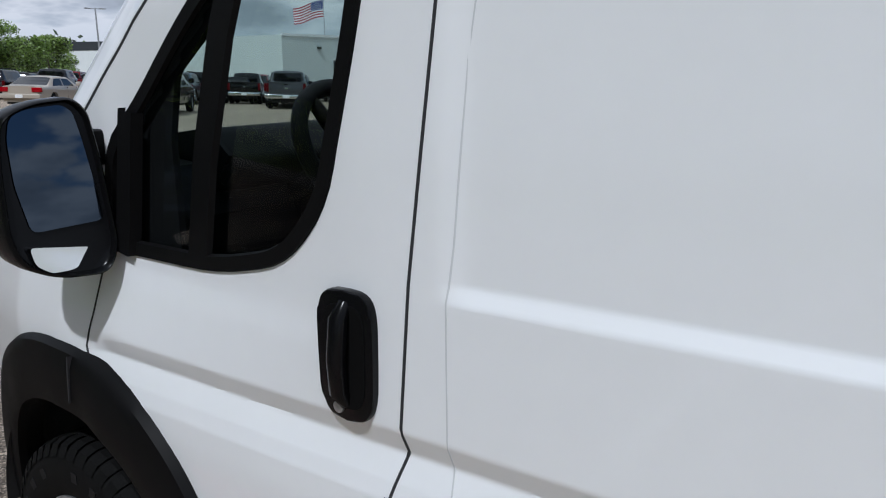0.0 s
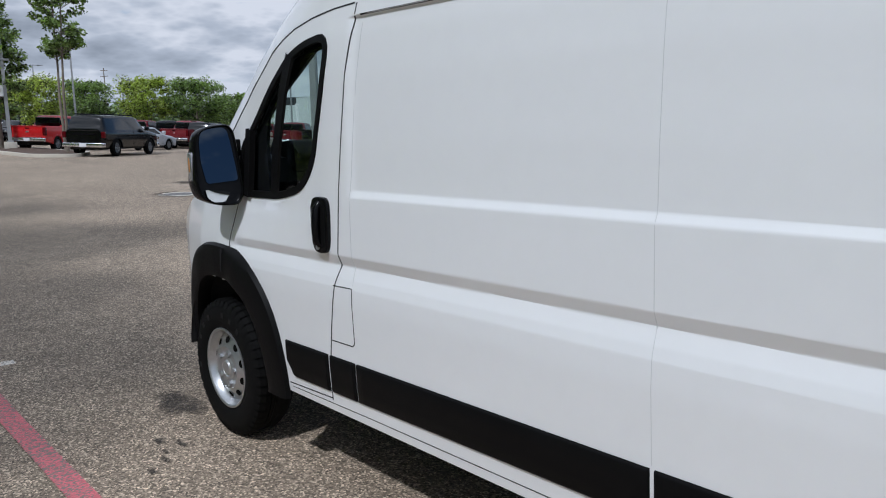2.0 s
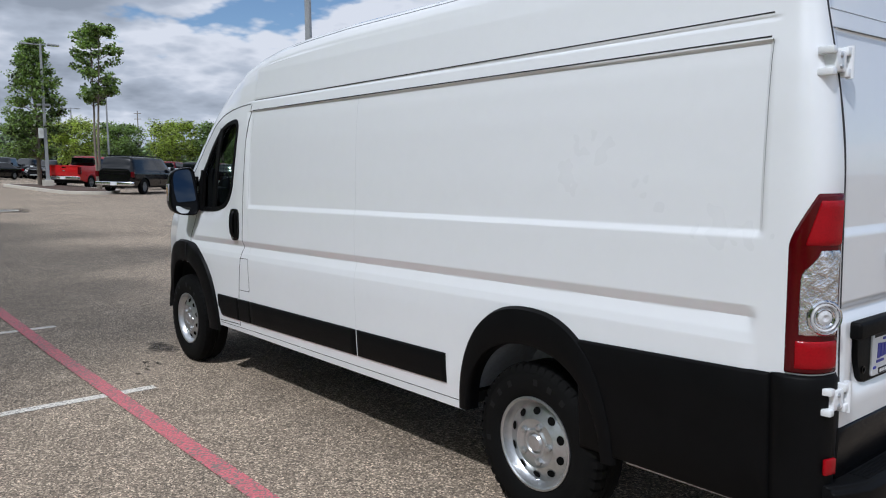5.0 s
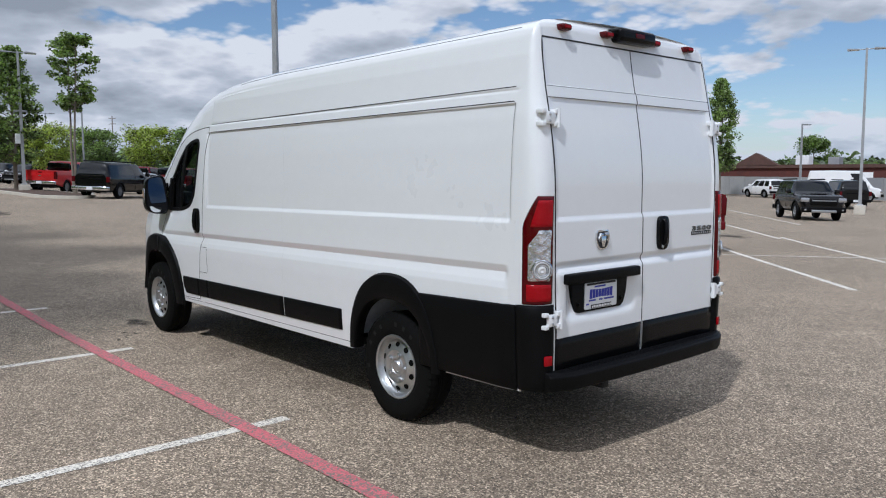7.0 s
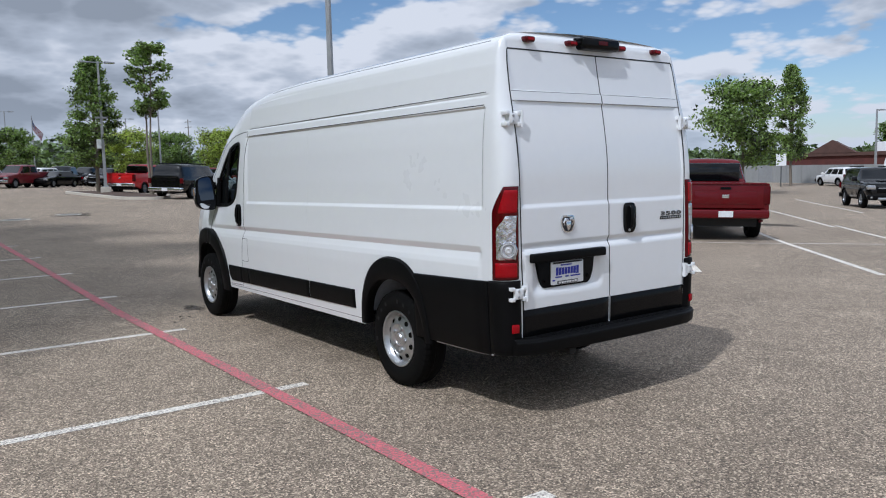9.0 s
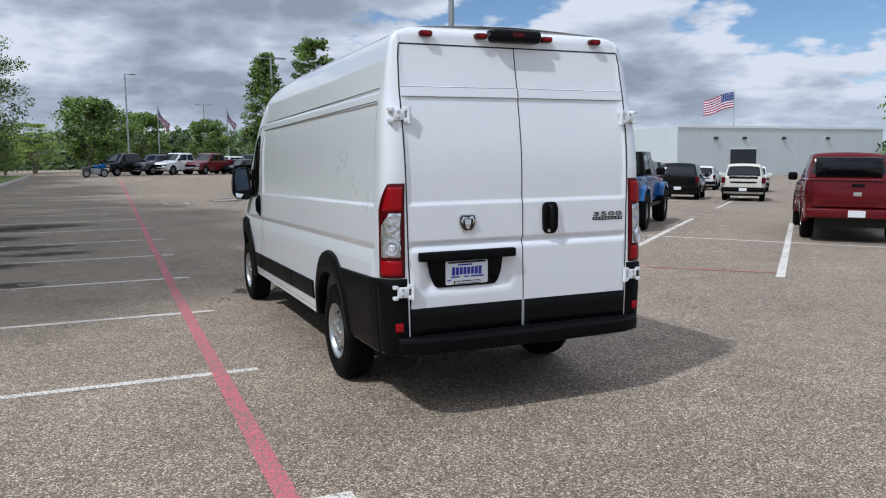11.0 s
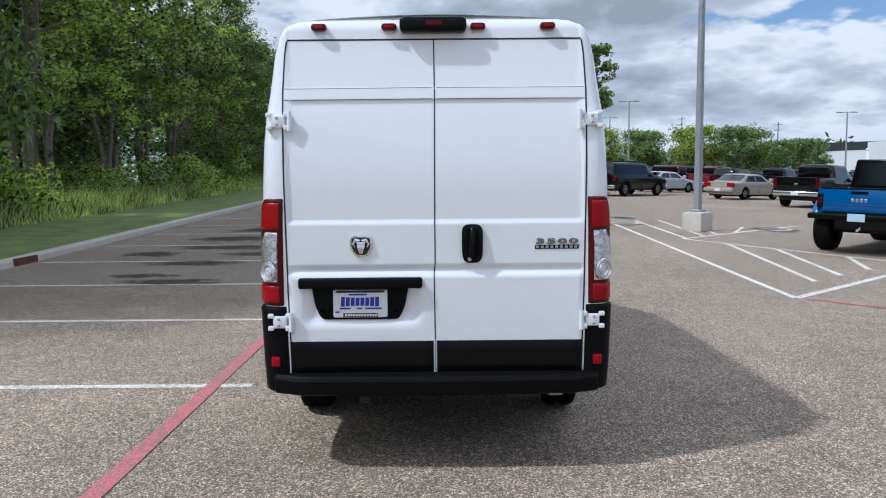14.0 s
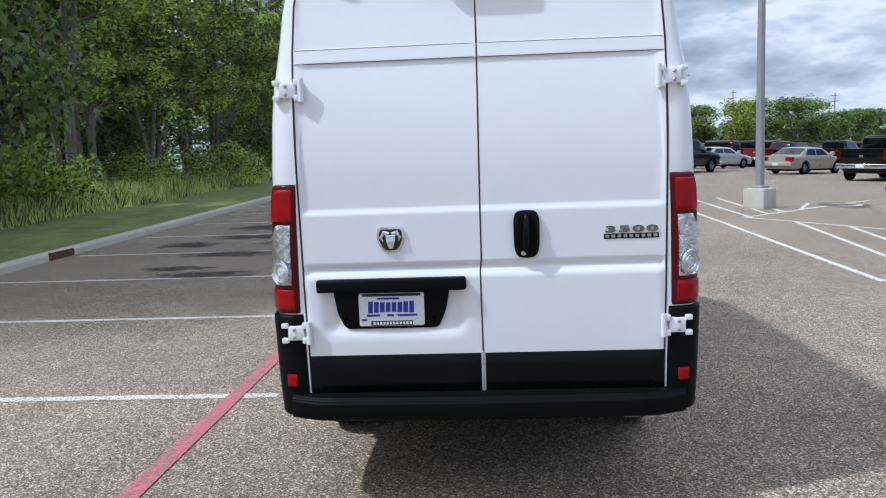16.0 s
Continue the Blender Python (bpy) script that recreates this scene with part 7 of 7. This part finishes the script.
# ---- lamp posts ----
def lamp_post(x, y, h, heads=2, base=True, box_at=0, r=0.085, turn=0.0, collar=0):
    t = thing("lamp_post", "grey steel car-park lamp post with flat heads" + (" on a concrete base" if base else ""), "lamp post", "lamp posts")
    t.matrix_basis = pose(x, y, ground_z(x, y), 0, 0, turn)
    z0 = 0.0
    if base:
        part("base", rbox(-0.29, 0.29, -0.29, 0.29, -0.1, 0.50, bevel=0.035, seg=2), CONCRETE, t, "square concrete base with chamfered edges", smooth=30)
        z0 = 0.48
        part("base_plate", rbox(-0.16, 0.16, -0.16, 0.16, z0, z0 + 0.09, bevel=0.02), GALV, t)
    bm = bmesh.new()
    vs = []
    for z, q in ((z0, r), (h, r * 0.62)):
        vs.append([bm.verts.new((a * q, b * q, z)) for a, b in ((-1, -1), (1, -1), (1, 1), (-1, 1))])
    bm.faces.new(vs[0][::-1]); bm.faces.new(vs[1])
    for k in range(4):
        bm.faces.new((vs[0][k], vs[0][(k + 1) % 4], vs[1][(k + 1) % 4], vs[1][k]))
    bmesh.ops.bevel(bm, geom=[e for e in bm.edges if abs(e.verts[0].co.z - e.verts[1].co.z) > 1], offset=0.014, segments=2, affect="EDGES")
    part("pole", bm, GALV, t, smooth=40)
    for k in range(heads):
        s = 1 if k == 0 else -1
        x0, x1 = sorted((s * 0.05, s * 0.40))
        part("arm", rbox(x0, x1, -0.03, 0.03, h - 0.09, h - 0.04, bevel=0.01), GALV, t)
        x0, x1 = sorted((s * 0.36, s * 0.95))
        hd = part("lamp_head", rprism(rounded([(x0, h - 0.10), (x1, h - 0.10), (x1, h - 0.05), (x0, h)], 0.02), "y", -0.20, 0.20, 0.02), GALV, t, smooth=40)
        part("lens", rbox(x0 + 0.08, x1 - 0.08, -0.15, 0.15, h - 0.112, h - 0.102), LENS_CLEAR, hd)
    if box_at:
        part("control_box", rbox(-0.34, -0.08, -0.18, 0.18, box_at - 0.28, box_at + 0.28, bevel=0.02), material("box_white", (0.66, 0.68, 0.67), 0.5), t, "white electrical box")
        part("cable", tube(bmesh.new(), [(-0.2, 0, box_at - 0.28), (-0.12, 0, box_at - 0.5), (-0.09, 0, box_at - 1.4)], [0.02] * 3, 6), BLACK_PLASTIC, t)
        part("collar", rbox(-0.34, 0.34, -0.10, 0.10, box_at + 1.5, box_at + 1.62, bevel=0.02), GALV, t)
    return t


lamp_post(-11.36, 6.90, 10.5, 2, True, turn=40)
lamp_post(-41.6, 7.6, 8.0, 2, True, box_at=3.1, turn=80, r=0.095)
lamp_post(-9.2, 41.6, 9.0, 2, True, turn=20)
for x, y, h, n in ((-42.0, 29.4, 7.6, 1), (-67, -0.5, 9.0, 1), (-63.5, 17.5, 7.8, 2), (-68, 40, 7.8, 2), (-88, 21, 7.8, 2), (-20.7, 59.7, 6.2, 1), (-92, 9, 8, 2)):
    lamp_post(x, y, h, n, False, turn=80)

# planted island: kerb ring and mulch
isl_pts = rounded([(-47.5, 6.2), (-34.0, 6.6), (-33.0, 8.4), (-37.5, 10.3), (-41.0, 9.6), (-47.0, 9.4)], 1.2, 6)
ring_in = [(p[0] + (-40.5 - p[0]) * 0.035, p[1] + (8.0 - p[1]) * 0.10) for p in isl_pts]
n = len(isl_pts)
vs, fs = [], []
for (a, b), (c, d2) in zip(isl_pts, ring_in):
    z = ground_z(a, b)
    vs += [(a, b, z - 0.03), (a, b, z + 0.14), (c, d2, z + 0.15), (c, d2, z + 0.02)]
for i in range(n):
    j = (i + 1) % n
    for k in range(3):
        fs.append((4 * i + k, 4 * j + k, 4 * j + k + 1, 4 * i + k + 1))
ik = tagged(part("island_kerb", (vs, fs), CONCRETE), "pale concrete kerb round a planted island", "kerb", kind="structure")
mv = [(-40.5, 8.0, ground_z(-40.5, 8.0) + 0.22)] + [(a, b, ground_z(a, b) + 0.13) for a, b in ring_in]
tagged(part("mulch_bed", (mv, [(0, i + 1, (i + 1) % n + 1) for i in range(n)]), MULCH, smooth=60), "dark brown bark mulch bed", "planting bed", kind="structure")


# ---- buildings ----
def wall_box(bm, p, q, depth, z0, z1):
    a, b = Vector(p), Vector(q)
    d = (b - a).normalized()
    nrm = Vector((-d.y, d.x))
    c = [a, b, b + nrm * depth, a + nrm * depth]
    lo = [bm.verts.new((v.x, v.y, z0)) for v in c]
    hi = [bm.verts.new((v.x, v.y, z1)) for v in c]
    bm.faces.new(lo[::-1]); bm.faces.new(hi)
    for k in range(4):
        bm.faces.new((lo[k], lo[(k + 1) % 4], hi[(k + 1) % 4], hi[k]))
    return bm


CLAD = material("white_metal_cladding", (0.84, 0.85, 0.86), 0.5, 0.1, 0.06, 0.6, 12.0, 0.002, stretch=(1, 1, 0.1))
CLAD_GREY = material("grey_green_cladding", (0.62, 0.66, 0.65), 0.6, 0.1, 0.06, 0.6, 12.0, 0.002, stretch=(1, 1, 0.1))
FENCE_GREY = material("weathered_grey_boards", (0.30, 0.305, 0.30), 0.8, 0, 0.15, 0.8, 20.0, 0.004, stretch=(1, 1, 0.1))
DARK_TRIM = material("dark_building_trim", (0.03, 0.035, 0.04), 0.5, 0.2, 0.1)
BRICK = material("dark_red_brick", (0.085, 0.026, 0.021), 0.9, 0, 0.25, 1.5, 14.0, 0.006)
ROOF = material("brown_shingle_roof", (0.085, 0.045, 0.036), 0.9, 0, 0.25, 1.5, 10.0, 0.01)


def on_wall(bm, p, q, u0, u1, z0, z1, out):
    a, b = Vector(p), Vector(q)
    d = (b - a).normalized()
    nrm = Vector((-d.y, d.x))
    s, e = a + d * u0 - nrm * out, a + d * u1 - nrm * out
    return wall_box(bm, s, e, out + 0.05, z0, z1)


A0, A1 = (-66.3, 96.0), (-63.2, 58.2)           # tall hall, seen from the east
B0, B1 = (-79.0, 71.0), (-93.0, 55.5)           # low white wing
gz0 = -1.2
hall = thing("service_hall", "long pale grey metal-clad workshop hall with dark door", "building")
part("wall", wall_box(bmesh.new(), A1, A0, 30, gz0 - 1, 5.55), CLAD_GREY, hall)
part("roof_edge", on_wall(bmesh.new(), A1, A0, 0, 37.9, 5.45, 5.72, 0.10), CLAD, hall)
for u0, u1, z0, z1 in ((8.6, 13.0, gz0, 2.9), ):
    part("workshop_door", on_wall(bmesh.new(), A1, A0, u0, u1, z0, z1, 0.06), DARK_TRIM, hall, "open dark workshop door")
    part("door_frame", on_wall(bmesh.new(), A1, A0, u0 - 0.15, u1 + 0.15, z1, z1 + 0.15, 0.10), CLAD, hall)
for u in (5.8, 10.6, 17.6, 26.0):
    part("wall_lamp", on_wall(bmesh.new(), A1, A0, u, u + 0.5, 4.1, 4.4, 0.25), DARK_TRIM, hall)
wing = thing("white_wing", "low white metal-clad building wing beyond parked cars", "building")
part("wall", wall_box(bmesh.new(), B1, B0, 22, gz0 - 1, 4.6), CLAD, wing)
part("roof_edge", on_wall(bmesh.new(), B1, B0, 0, 20.8, 4.50, 4.72, 0.10), CLAD, wing)
part("wall_band", on_wall(bmesh.new(), B1, B0, 8.8, 20.6, 3.05, 3.15, 0.05), GALV, wing)
part("down_pipe", on_wall(bmesh.new(), B1, B0, 8.6, 8.75, gz0, 4.6, 0.12), GALV, wing)
for u in (1.5, 7.2, 13.0, 19.5):
    part("wall_lamp", on_wall(bmesh.new(), B1, B0, u, u + 0.7, 3.6, 3.9, 0.25), DARK_TRIM, wing)
part("entrance", on_wall(bmesh.new(), B1, B0, 13.6, 16.0, gz0, 1.9, 0.06), DARK_TRIM, wing, "dark entrance door")
part("awning", on_wall(bmesh.new(), B1, B0, 13.2, 16.4, 1.9, 2.1, 0.6), DARK_TRIM, wing)
show = thing("showroom", "grey showroom block with a black roof band", "building")
part("wall", wall_box(bmesh.new(), (-100.5, 53.0), (-93.6, 57.5), 12, gz0 - 1, 4.6), CLAD_GREY, show)
part("roof_band", wall_box(bmesh.new(), (-100.8, 52.7), (-88.0, 61.2), 12, 4.6, 5.7), DARK_TRIM, show)

brick = thing("brick_building", "low dark brick building with a gabled brown roof", "building")
part("wall", wall_box(bmesh.new(), (-50.0, 96.5), (-18.0, 110.0), 14, gz0 - 1, 2.6), BRICK, brick)
part("fascia", on_wall(bmesh.new(), (-50.0, 96.5), (-18.0, 110.0), -0.3, 34.8, 2.3, 2.75, 0.3), ROOF, brick)
bm = bmesh.new()
dv = Vector((32.0, 13.5)).normalized(); nv = Vector((-dv.y, dv.x))
gb = []
for off in (0.0, 9.0):
    for u, z in ((3.0, 2.6), (9.0, 2.6), (6.0, 4.4)):
        p = Vector((-50.0, 96.5)) + dv * u + nv * off - nv * 0.3
        gb.append(bm.verts.new((p.x, p.y, z)))
for f in ((0, 1, 2), (5, 4, 3), (0, 2, 5, 3), (2, 1, 4, 5), (1, 0, 3, 4)):
    bm.faces.new([gb[k] for k in f])
part("gable_roof", bm, ROOF, brick, "brown gable roof")
for u in (15.5, 18.5, 24.0):
    part("window", on_wall(bmesh.new(), (-50.0, 96.5), (-18.0, 110.0), u, u + 1.6, 0.6, 1.7, 0.06), CLAD, brick)
fence = thing("board_fence", "grey solid board fence behind the lot", "fence")
f0, f1 = Vector((-52.0, 81.0)), Vector((-12.0, 63.5))
for k in range(18):
    a, b = f0.lerp(f1, k / 18), f0.lerp(f1, (k + 0.97) / 18)
    z = ground_z(a.x, a.y)
    part("fence_panel", wall_box(bmesh.new(), a, b, 0.08, z, z + 1.85), FENCE_GREY if k % 5 else GALV, fence)

for x, y, k in ((-40.0, 103.5, 1.0), (-36.5, 105.0, 0.8), (-30.0, 107.5, 1.1)):
    part("roof_unit", rbox(x - 0.9 * k, x + 0.9 * k, y - 0.7, y + 0.7, 2.6, 2.7 + 1.3 * k, bevel=0.05), GALV if k < 1 else CLAD, brick, "grey rooftop ventilation unit")
sg = thing("lot_sign", "white sign board on a dark post by a fence", "sign")
sg.matrix_basis = pose(-29.8, 61.8, ground_z(-29.8, 61.8), 0, 0, 30)
part("post", rbox(-0.04, 0.04, -0.04, 0.04, -0.2, 2.95), DARK_TRIM, sg)
part("board", rbox(-0.42, 0.42, -0.07, -0.045, 1.90, 2.95, bevel=0.008), CLAD, sg, "white sign board")

# ---- flags ----
FLAG_RED, FLAG_WHITE, FLAG_BLUE = material("flag_red", (0.30, 0.02, 0.035), 0.8, 0, 0.1), material("flag_white", (0.62, 0.62, 0.64), 0.8, 0, 0.08), material("flag_blue", (0.03, 0.045, 0.16), 0.8, 0, 0.1)


def flag_pole(x, y, h, w, drop, az, z0=None):
    t = thing("flag_pole", "tall pole with a striped flag blowing in the wind", "flag", "flags")
    z = ground_z(x, y) if z0 is None else z0
    t.matrix_basis = pose(x, y, z, 0, 0, az)
    part("pole", tube(bmesh.new(), [(0, 0, -0.5), (0, 0, h)], [0.09, 0.05], 10), GALV, t, smooth=50)
    hgt = w * 0.53

    def at(u, v):
        return (w * u, 0.16 * w * u * math.sin(5.2 * u + 1.5 * v), h - 0.15 - hgt * v - drop * w * u + 0.03 * w * math.sin(6 * u))
    for k in range(13):
        u0 = 0.42 if k < 7 else 0.0
        vs, fs = [], []
        for i in range(11):
            u = u0 + (1 - u0) * i / 10
            for v in (k / 13, (k + 1) / 13):
                vs.append(at(u, v))
        for i in range(10):
            fs.append((2 * i, 2 * i + 2, 2 * i + 3, 2 * i + 1))
        part("stripe", (vs, fs), FLAG_RED if k % 2 == 0 else FLAG_WHITE, t)
    vs = [at(0.42 * i / 6, 7 / 13 * j / 4) for i in range(7) for j in range(5)]
    fs = [(i * 5 + j, (i + 1) * 5 + j, (i + 1) * 5 + j + 1, i * 5 + j + 1) for i in range(6) for j in range(4)]
    ca = part("canton", (vs, fs), FLAG_BLUE, t, "blue canton with white dots")
    for i in range(6):
        for j in range(5):
            p = Vector(at(0.42 * (i + 0.5) / 6, 7 / 13 * (j + 0.5) / 5))
            st = bmesh.new()
            prism(st, [(p.x + dx * w * 0.016, p.z + dz * w * 0.016) for dx, dz in ((-1, 0), (0, -1), (1, 0), (0, 1))], "y", p.y - 0.012, p.y + 0.012)
            part("canton_dot", st, FLAG_WHITE, ca)
    return t


flag_pole(-84.9, 87.0, 13.4, 4.5, 0.25, 228, z0=-1.2)
flag_pole(-97, 12.5, 8.0, 2.4, 0.8, 150)
flag_pole(-90, 3.5, 7.5, 2.4, 0.8, 150)
flag_pole(-96, 33.0, 7.5, 2.0, 0.8, 150)


# ---- the markings of the open lot ----
def lot_line(pts, w=0.10):
    for (a, b), (c, d2) in zip(pts, pts[1:]):
        stripe("lot_line", a, b, c, d2, w, LINE_WHITE, "worn white painted lot line")


lot_line([(-14.1, 5.15), (-0.75, 4.75)])
lot_line([(-0.75, 4.75), (-8.4, 13.25)], 0.12)
lot_line([(-9.0, 5.75), (-4.4, 8.75), (0.6, 13.1), (2.2, 14.4)])
lot_line([(1.5, 6.3), (-6.3, 14.9)], 0.12)
lot_line([(3.5, 8.0), (-1.3, 13.1), (-6.0, 18.2)], 0.12)
lot_line([(2.2, 13.0), (-2.7, 18.7)], 0.12)
lot_line([(-5.7, 26.6), (-16.3, 40.5)], 0.12)
lot_line([(-9.2, 25.9), (-2.4, 18.0)], 0.12)
lot_line([(-12.4, 17.8), (-24, 30.5)]); lot_line([(-11.4, 20.6), (-22, 32.5)])
for a, b in (((-7.9, 6.45), (-2.3, 5.75)), ((-6.9, 7.1), (-3.0, 6.5)), ((-5.6, 7.95), (-3.7, 7.35)), ((-14.8, 6.1), (-9.0, 5.9)), ((-15.1, 6.9), (-9.8, 6.55)), ((-11.6, 7.2), (-10.3, 7.05)), ((-12.6, 8.6), (-10.6, 7.6))):
    lot_line([a, b])
lot_line([(-9.0, 5.8), (-11.5, 8.5), (-13.5, 10.6)])

# damp marks and oil stains
def stain(x, y, rx, ry, k):
    vs, fs, soak = [(x, y, ground_z(x, y) + 0.0045)], [], [0.78]
    for j, (q, w) in enumerate(((0.35, 0.70), (0.7, 0.50), (1.0, 0.0))):
        for i in range(20):
            a = 2 * math.pi * i / 20
            u = q * (1 + 0.35 * noise.noise((math.cos(a) * 1.3 + k * 5.1, math.sin(a) * 1.3, k * 2.0)))
            px, py = x + rx * u * math.cos(a), y + ry * u * math.sin(a)
            vs.append((px, py, ground_z(px, py) + 0.0045)); soak.append(w)
    for i in range(20):
        n = (i + 1) % 20
        fs.append((0, i + 1, n + 1))
        for j in (0, 20):
            fs.append((j + i + 1, j + i + 21, j + n + 21, j + n + 1))
    ob = tagged(part("damp_patch", (vs, fs), DAMP), "dark damp stain on the asphalt", "stain", "stains", "structure")
    at = ob.data.attributes.new("soak", "FLOAT", "POINT")
    for i, w in enumerate(soak):
        at.data[i].value = w


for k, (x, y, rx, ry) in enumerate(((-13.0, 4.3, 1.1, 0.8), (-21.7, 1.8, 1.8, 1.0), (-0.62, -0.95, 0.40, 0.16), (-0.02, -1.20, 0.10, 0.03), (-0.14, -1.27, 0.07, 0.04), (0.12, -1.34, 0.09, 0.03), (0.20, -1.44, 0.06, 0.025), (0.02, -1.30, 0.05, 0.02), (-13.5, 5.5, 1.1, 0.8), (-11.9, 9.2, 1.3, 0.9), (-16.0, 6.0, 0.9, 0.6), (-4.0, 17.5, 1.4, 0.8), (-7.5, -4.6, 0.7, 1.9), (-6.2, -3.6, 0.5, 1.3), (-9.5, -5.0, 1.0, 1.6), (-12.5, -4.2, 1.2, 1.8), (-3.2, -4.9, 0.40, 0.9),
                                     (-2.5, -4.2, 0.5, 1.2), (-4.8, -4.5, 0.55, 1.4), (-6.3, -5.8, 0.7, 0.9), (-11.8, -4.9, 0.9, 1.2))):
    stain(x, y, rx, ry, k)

# iron manhole covers
COVER = material("worn_iron_cover", (0.16, 0.155, 0.15), 0.7, 0.3, 0.3, 6.0, 50.0, 0.003)
for x, y in ((-21.9, 1.7), (-13.0, 4.35), (-13.7, 5.5), (-11.9, 9.2), (-20.4, -0.2)):
    t = thing("manhole_cover", "round worn iron cover set in the asphalt", "manhole cover", "manhole covers")
    t.matrix_basis = Matrix.Translation((x, y, ground_z(x, y))) @ Matrix.Rotation(math.atan(0.0175), 4, "Y")
    part("collar", lathe(bmesh.new(), [(0.46, -0.02), (0.46, 0.009), (0.34, 0.010), (0.34, -0.02)], 28, "z"), CONCRETE, t)
    lid = part("lid", lathe(bmesh.new(), [(0.332, -0.02), (0.332, 0.009), (0.30, 0.011), (0.0005, 0.011)], 28, "z"), COVER, t)
    for k in range(5):
        part("lid_rib", rbox(-0.24, 0.24, -0.21 + 0.1 * k, -0.19 + 0.1 * k, 0.0105, 0.0150), COVER, lid)

# utility poles beyond the lots
for x, y, top, turn in ((-141.3, 46.2, 12.5, 30), (-135.4, 62.1, 10.9, 30)):
    t = thing("utility_pole", "distant wooden utility pole with crossarms", "utility pole", "utility poles")
    t.matrix_basis = pose(x, y, ground_z(x, y), 0, 0, turn)
    h = top - ground_z(x, y)
    part("pole", tube(bmesh.new(), [(0, 0, -0.5), (0, 0, h)], [0.12, 0.08], 8), BARK, t)
    for z in (h - 0.5, h - 1.5):
        part("crossarm", rbox(-0.8, 0.8, -0.05, 0.05, z, z + 0.10, bevel=0.01), BARK, t)
